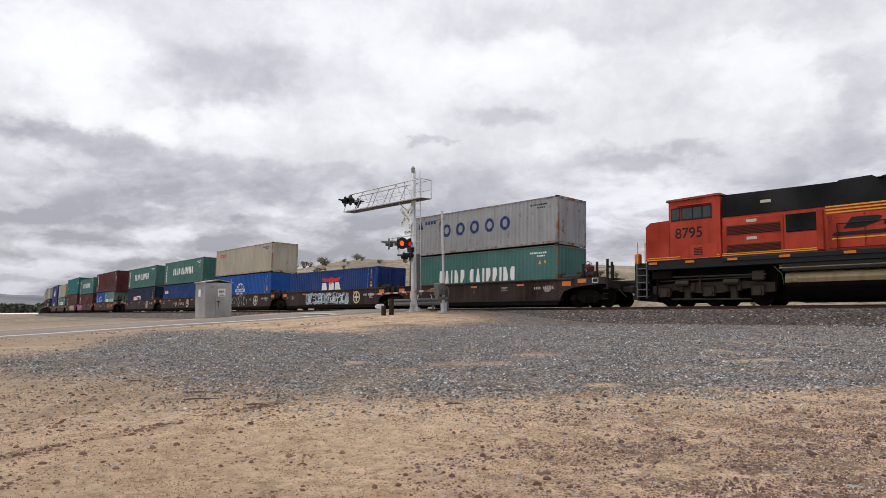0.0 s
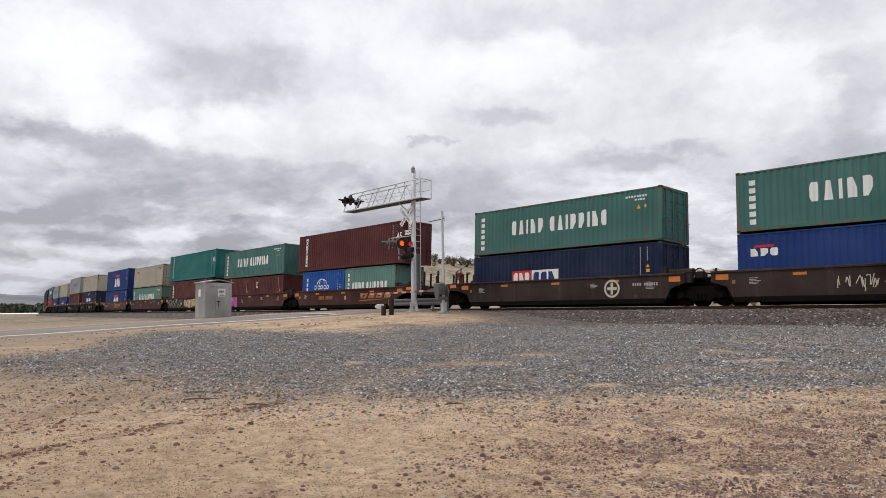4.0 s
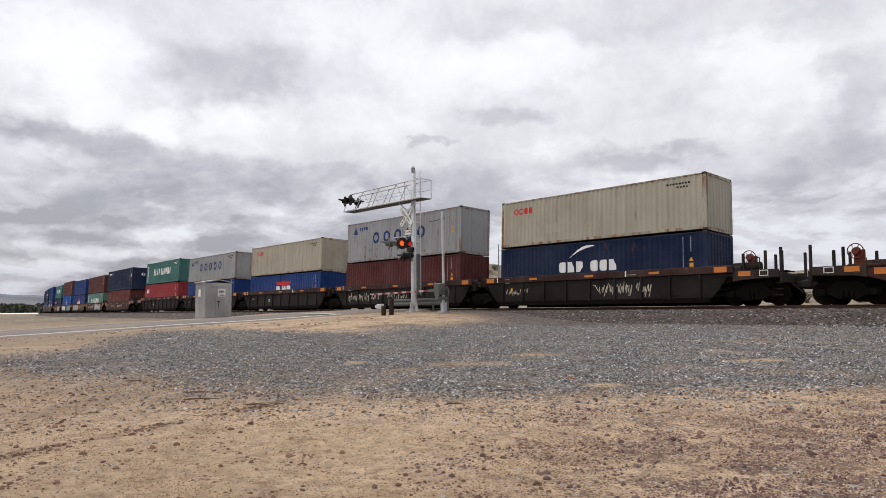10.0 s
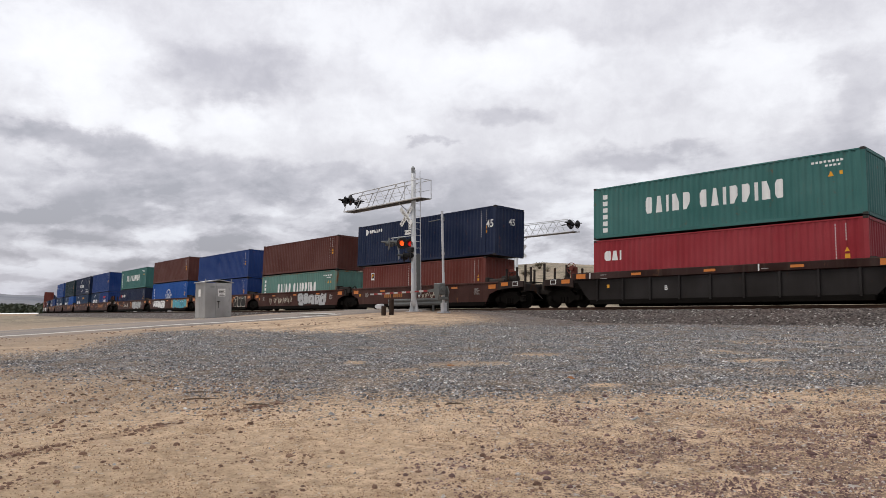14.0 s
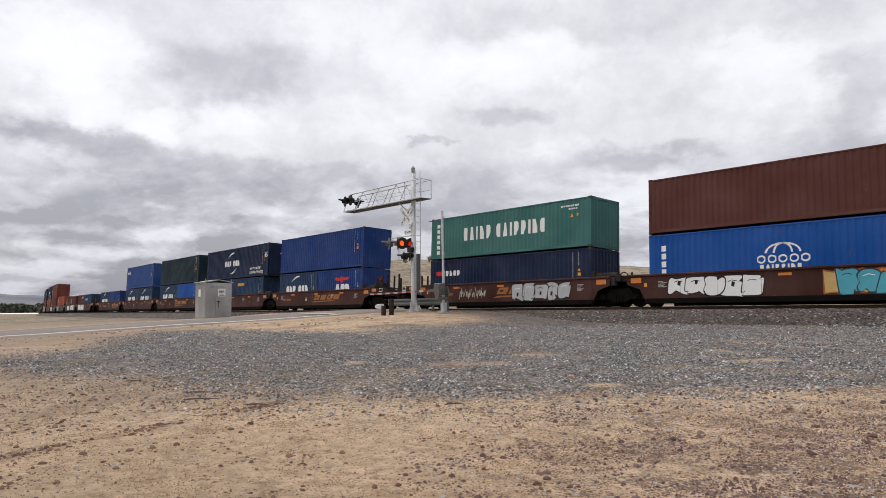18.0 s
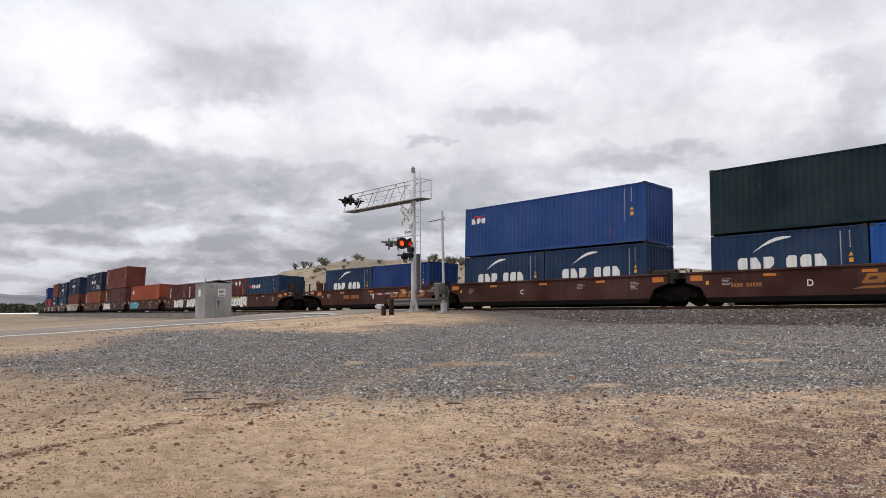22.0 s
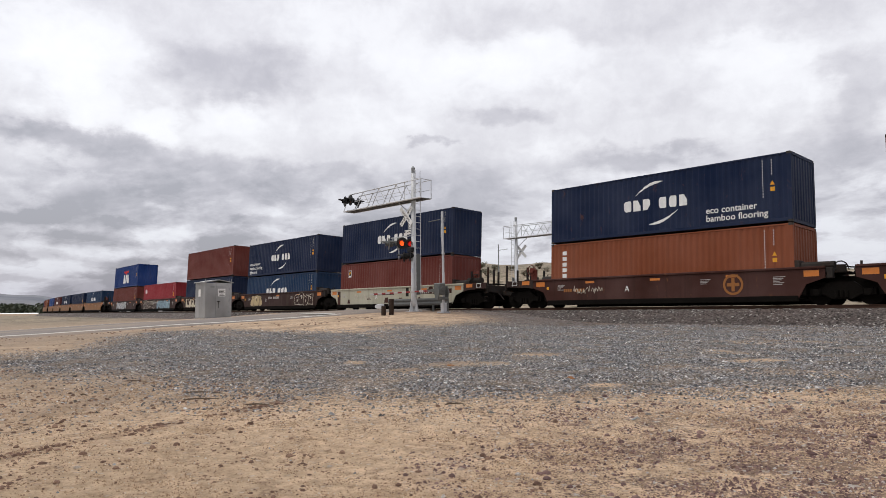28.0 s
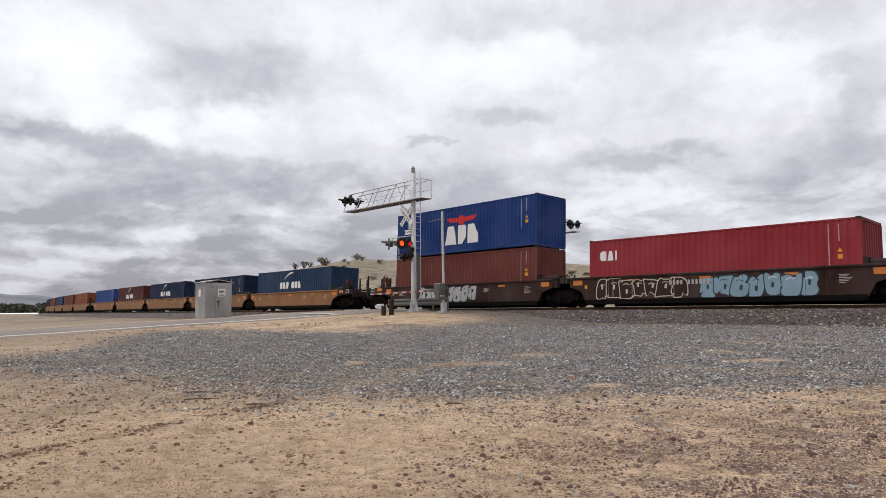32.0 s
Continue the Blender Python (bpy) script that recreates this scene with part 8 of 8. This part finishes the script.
def pale_berm():
    """A long bank that shows beside the track far to the west, with a chalky crest."""
    ks = [radians(k) for k in np.arange(77.5, 92, 0.5)]
    soil = plain("tan_bank_soil", (0.30, 0.23, 0.165), 0.9, 0, 0.2, 0.3)
    chalk = plain("chalk_white_bank", (0.80, 0.80, 0.78), 0.8, 0, 0.05)
    for nm, prof, m, lb in (("bank_foot", ((292, -1.9), (300, -0.28), (301, -0.4)), soil, "tan foot of the low bank"), ("bank_crest", ((300.2, -0.26), (303, 0.05), (312, 0.10), (316, -1.6)), chalk, "long low chalk-white crest on the bank")):
        s, n = Shape(), len(prof)
        vs = [(-r * math.sin(k), r * math.cos(k), z) for k in ks for r, z in prof]
        setting(nm, s.add(vs, [(i * n + j, i * n + j + 1, i * n + n + 1 + j, i * n + n + j) for i in range(len(ks) - 1) for j in range(n - 1)]), m, lb)


pale_berm()


# ---- loose stones ----
def stone_mesh(s, rng, x, y, z, size, flat):
    """A small lump; the larger ones are rounded, with a lumpy middle ring."""
    n = 5 if size < 0.018 else 7
    h = size * flat
    a0, lean = rng.uniform(0, 6.28), rng.uniform(0.65, 1.0)
    c, d = math.cos(a0), math.sin(a0)

    def ring(r, zz, wild):
        out = []
        for i in range(n):
            a = 2 * math.pi * i / n
            q = r * rng.uniform(1 - wild, 1 + wild)
            u, v = q * math.cos(a), q * lean * math.sin(a)
            out.append((x + u * c - v * d, y + u * d + v * c, zz + h * rng.uniform(-0.08, 0.08)))
        return out

    rings = [ring(size, z - 0.15 * h, 0.16), ring(size * 0.62, z + h * 0.9, 0.25)] if n == 5 else [ring(size, z - 0.15 * h, 0.16), ring(size * 0.94, z + 0.45 * h, 0.2), ring(size * 0.5, z + h * 0.95, 0.3)]
    fs = [(k * n + i, k * n + (i + 1) % n, k * n + n + (i + 1) % n, k * n + n + i) for k in range(len(rings) - 1) for i in range(n)]
    s.add([p for r in rings for p in r], fs + [tuple(range(len(rings) * n - n, len(rings) * n))])


def chip(s, rng, x, y, z, size):
    """A small angular stone with a ridged top."""
    a, h = rng.uniform(0, 6.28), size * rng.uniform(0.6, 1.1)
    c, n = math.cos(a), math.sin(a)
    p, q = size * rng.uniform(0.8, 1.3), size * rng.uniform(0.5, 0.9)
    low = [(p, q * 0.8), (-p * 0.9, q), (-p, -q * 0.7), (p * 0.8, -q)]
    top = [(p * rng.uniform(0.1, 0.6), q * rng.uniform(-0.4, 0.4)), (-p * rng.uniform(0.1, 0.6), q * rng.uniform(-0.4, 0.4))]
    s.add([(x + u * c - v * n, y + u * n + v * c, z - 0.2 * h) for u, v in low] + [(x + u * c - v * n, y + u * n + v * c, z + h * rng.uniform(0.8, 1.05)) for u, v in top],
          [(0, 1, 5, 4), (1, 2, 5), (2, 3, 4, 5), (3, 0, 4)])


def stone_paint(name, a, b_, c_, share, dust=None):
    m, t, b = mat_nodes(name)
    geo = t.nodes.new("ShaderNodeNewGeometry")
    rnd = geo.outputs["Random Per Island"]
    pw = t.nodes.new("ShaderNodeMath")
    pw.operation = "POWER"
    pw.inputs[1].default_value = 1.7
    t.links.new(rnd, pw.inputs[0])
    c = mixc(t, pw.outputs[0], a, b_)
    c = mixc(t, span(t, rnd, 1 - share, 1 - share + 0.01), c, c_)
    c = mixc(t, span(t, noise_of(t, 60, 3), 0.4, 0.7, 0, 0.5), c, shade(a, 0.7))
    if dust:
        c = mixc(t, span(t, noise_of(t, 1.1, 6, 0.7), 0.48, 0.62, 0, 0.65), c, dust)
    t.links.new(c, b.inputs["Base Color"])
    b.inputs["Roughness"].default_value = 0.9
    b.inputs["Specular IOR Level"].default_value = 0.15
    return m


def in_gravel(x, y):
    """Metres inside the gravel's near edge and inside its west edge."""
    return y - max(min(4.7, 0.3 * x + 8.9), 0.92 * x + 12.9), x - float(np.interp(y, [a for a, _ in GRAVEL_WEST], [c for _, c in GRAVEL_WEST]))


def stones():
    rng = random.Random(21)
    grav, clod, grit, bank = Shape(), Shape(), Shape(), Shape()
    n = 0
    while n < 88000:
        k = radians(rng.uniform(13, 84))
        r = 5.0 + 26.0 * rng.random() ** 0.8
        x, y = -r * math.sin(k), r * math.cos(k)
        inside, west = in_gravel(x, y)
        if west < -2.6 or from_track(x, y) < 3.2:
            continue
        if west < 1.6 and rng.random() > smooth(-2.6, 1.6, west + 1.6 * noise.noise(Vector((x * 0.8, y * 0.8, 6.0)))):
            continue
        v = noise.noise(Vector((x * 0.5, y * 0.5, 2.0))) + 0.5 * noise.noise(Vector((x * 1.7, y * 1.7, 2.0)))
        bare = min(math.hypot((0.675 * (x - cx) + 0.738 * (y - cy)) / ra, (0.738 * (x - cx) - 0.675 * (y - cy)) / rb) for cx, cy, ra, rb in SAND_PATCHES)
        if bare + 0.5 * v < 1.0 and rng.random() < 0.85:
            continue
        if rng.random() > (1.0 if inside + 1.8 * v > 0.2 else 0.22 if inside > -1.3 else 0.08 if inside > -2.6 else 0.008):
            continue
        chip(grav, rng, x, y, float(ground_z(x, y)), rng.uniform(0.006, 0.016) + 0.016 * rng.random() ** 7 + 0.0003 * r)
        n += 1
    n = 0
    while n < 4600:
        k = radians(rng.uniform(12, 84))
        r = 3.4 + 11.0 * rng.random() ** 1.15
        x, y = -r * math.sin(k), r * math.cos(k)
        inside, _ = in_gravel(x, y)
        if inside > 0.6:
            continue
        v = noise.noise(Vector((x * 0.7, y * 0.7, 7.0))) + 0.6 * noise.noise(Vector((x * 2.6, y * 2.6, 3.0)))
        side = (0.675 * x + 0.738 * y) / (0.675 * y - 0.738 * x)
        if rng.random() > 0.12 + 1.5 * max(0.0, v) + (0.9 * max(0.0, v + 0.15) if side > 0.05 else 0):
            continue
        size = 0.004 + 0.006 * rng.random() + 0.036 * rng.random() ** 15
        stone_mesh(grit if side + 0.2 * v > rng.uniform(0.0, 0.3) else clod, rng, x, y, float(ground_z(x, y)), size, rng.uniform(0.4, 0.85))
        n += 1
    for i in range(2600):
        k, r = radians(rng.uniform(52, 85)), rng.uniform(17, 36)
        x, y = -r * math.sin(k), r * math.cos(k)
        inside, west = in_gravel(x, y)
        if (inside > 0 and west > -0.3) or x < ROAD_X1 + 0.6 or from_track(x, y) < 4:
            continue
        if noise.noise(Vector((x * 0.6, y * 0.6, 4.0))) < rng.uniform(-0.5, 0.4):
            continue
        stone_mesh(clod, rng, x, y, float(ground_z(x, y)), 0.012 + 0.05 * rng.random() ** 4, rng.uniform(0.5, 0.9))
    # a crumbly ridge along the wheel rut, and drifts of dirt crumbs
    for i in range(1150):
        y = rng.uniform(0.9, 5.2)
        w = 0.16 * noise.noise(Vector((y * 1.5, 1.0, 0.0))) + rng.gauss(0, 0.085)
        if noise.noise(Vector((y * 1.6, 4.0, 2.0))) < rng.uniform(-0.35, 0.35):
            continue
        x = -RUT_A * y - RUT_B + w
        stone_mesh(clod, rng, x, y, float(ground_z(x, y)), 0.007 + 0.026 * rng.random() ** 3, rng.uniform(0.4, 0.8))
    for i in range(75):
        k, r = radians(rng.uniform(14, 82)), 4.6 + 5.2 * rng.random()
        cx, cy, turn = -r * math.sin(k), r * math.cos(k), rng.uniform(0, math.pi)
        if in_gravel(cx, cy)[0] > -0.5:
            continue
        long, thin = rng.uniform(0.06, 0.24), rng.uniform(0.03, 0.06)
        for j in range(int(90 * long) + 6):
            u, v = rng.gauss(0, long), rng.gauss(0, thin)
            x, y = cx + u * math.cos(turn) - v * math.sin(turn), cy + u * math.sin(turn) + v * math.cos(turn)
            stone_mesh(clod, rng, x, y, float(ground_z(x, y)), 0.005 + 0.016 * rng.random() ** 2, rng.uniform(0.35, 0.7))
    n = 0
    while n < 11000:
        k = radians(rng.uniform(11, 52))
        r = 4.2 + 5.6 * rng.random() ** 1.2
        x, y = -r * math.sin(k), r * math.cos(k)
        inside, _ = in_gravel(x, y)
        side = (0.675 * x + 0.738 * y) / (0.675 * y - 0.738 * x)
        v = noise.noise(Vector((x * 1.1, y * 1.1, 17.0))) + 0.8 * noise.noise(Vector((x * 3.4, y * 3.4, 9.0)))
        if inside > -1.0 or rng.random() > smooth(-0.08, 0.34, side + 0.22 * v) * smooth(-0.15, 0.35, v + 0.5 * side):
            n += 1 if rng.random() < 0.02 else 0
            continue
        chip(grit, rng, x, y, float(ground_z(x, y)), 0.003 + 0.007 * rng.random() + 0.012 * rng.random() ** 6)
        n += 1
    # clods and stray stones on the trampled dirt
    for i in range(2600):
        k, r = radians(rng.uniform(60, 84)), rng.uniform(8.5, 17.5)
        x, y = -r * math.sin(k), r * math.cos(k)
        if noise.noise(Vector((x * 0.9, y * 0.9, 21.0))) < rng.uniform(-0.5, 0.45):
            continue
        stone_mesh(grav if rng.random() < 0.35 else clod, rng, x, y, float(ground_z(x, y)), 0.010 + 0.024 * rng.random() ** 3, rng.uniform(0.4, 0.8))
    crumb = Shape()
    n = 0
    while n < 42000:
        k = radians(rng.uniform(11, 85))
        r = 3.3 + 10.0 * rng.random() ** 1.3
        x, y = -r * math.sin(k), r * math.cos(k)
        inside, _ = in_gravel(x, y)
        v = noise.noise(Vector((x * 1.2, y * 1.2, 11.0))) + 0.7 * noise.noise(Vector((x * 4.0, y * 4.0, 5.0)))
        if inside > 0.8 or rng.random() > 0.25 + 1.2 * max(0.0, v):
            continue
        z, q = float(ground_z(x, y)), rng.uniform(0.004, 0.011) * (0.6 + r / 10)
        a = rng.uniform(0, 6.28)
        base = [(x + q * math.cos(a + i * 2.1) * rng.uniform(0.8, 1.3), y + q * math.sin(a + i * 2.1), z - 0.003) for i in range(3)]
        crumb.add(base + [(x + rng.uniform(-0.3, 0.3) * q, y, z + q * rng.uniform(0.6, 1.0))], [(0, 1, 3), (1, 2, 3), (2, 0, 3)])
        n += 1
    for i in range(7000):
        q = rng.uniform(-62, 2)
        d = rng.uniform(1.6, 3.7)
        if ROAD_X0 < q < ROAD_X1:
            continue
        x, y, _ = on_track(q, -d)
        z = float(np.interp(d, [1.55, 1.75, 3.3, 4.0], [-0.18, -0.22, -0.84, -0.98])) + d * math.sin(CANT)
        stone_mesh(bank, rng, x, y, z - 0.004, rng.uniform(0.025, 0.05), rng.uniform(0.6, 1.0))
    for nm, s, m, lb in (("gravel_stones", grav, stone_paint("grey_gravel_stone", (0.060, 0.061, 0.065), (0.52, 0.52, 0.525), (0.80, 0.79, 0.76), 0.055, (0.27, 0.20, 0.14)), "loose grey crushed stones"),
                         ("sand_clods", clod, stone_paint("brown_clod", (0.13, 0.078, 0.058), (0.32, 0.205, 0.145), (0.46, 0.40, 0.33), 0.05), "loose brown clods and pebbles on the sand"),
                         ("grit_stones", grit, stone_paint("reddish_grit_stone", (0.105, 0.065, 0.062), (0.34, 0.22, 0.195), (0.52, 0.48, 0.44), 0.06), "loose dark reddish grit on the sand"),
                         ("sand_crumbs", crumb, stone_paint("sandy_crumb", (0.26, 0.17, 0.108), (0.64, 0.46, 0.30), (0.66, 0.60, 0.50), 0.05), "loose crumbs of tan sand"),
                         ("ballast_stones", bank, stone_paint("dark_ballast_stone", (0.055, 0.047, 0.044), (0.22, 0.19, 0.175), (0.48, 0.46, 0.43), 0.07), "dark angular ballast stones")):
        ob = new(nm, s.mesh(nm))
        ob.data.materials.append(m)
        tagged(ob, lb, "stones", kind="stuff")


stones()


# ---- scraps on the near ground ----
def scraps():
    stick = plain("dry_grey_stick", (0.12, 0.085, 0.06), 0.85, 0, 0.3, 9)
    for x, y, ln, turn in ((-10.4, 4.55, 0.55, 40), (-9.75, 4.25, 0.50, 55), (-8.5, 4.5, 0.42, 30), (-12.9, 4.4, 0.45, 38), (-7.0, 7.55, 0.30, 20), (-6.6, 6.2, 0.24, 60), (-11.5, 3.2, 0.2, 15)):
        z = float(ground_z(x, y))
        b = thing("stick", "short dry brown stick lying on the sand", "stick", "sticks on the sand", at=pose(x, y, z + 0.008, 0, 0, turn))
        part("twig", Shape().tube((-ln / 2, 0, 0), (-0.05, 0.02, 0.012), 0.009, 5, 0.011).tube((-0.05, 0.02, 0.012), (ln / 2, -0.01, 0.004), 0.011, 5, 0.005), stick, b)
    for x, y, sz, m, lb in ((-10.3, 9.6, 0.16, GOLD, "faded orange scrap on the gravel"), (-7.2, 9.4, 0.12, GOLD, "small rusty scrap on the gravel"), (-24.6, 9.6, 0.30, WHITE, "white scrap of paper on the gravel"),
                            (-4.15, 6.5, 0.09, GREY_STEEL, "crumpled grey scrap on the sand"), (-9.0, 11.6, 0.12, WHITE, "white scrap on the gravel"), (-6.4, 13.2, 0.14, WHITE, "white scrap on the gravel")):
        z = float(ground_z(x, y))
        b = thing("scrap", lb, "litter", "scraps on the ground", at=pose(x, y, z + 0.012, 0, 0, x * 77 % 360))
        part("crumpled_sheet", Shape().prism([(-sz / 2, 0), (-sz * 0.1, 0.02), (sz * 0.25, 0.035), (sz / 2, 0.008), (sz * 0.2, 0.022), (-sz * 0.15, 0.006)], -sz * 0.3, sz * 0.3), m, b)


scraps()


def motions():
    rows = [2.0 * i for i in range(17)]
    for ob, s0, z in MOVING:
        walk(ob, [(t, train_pose(s0, z, t)) for t in rows])


motions()
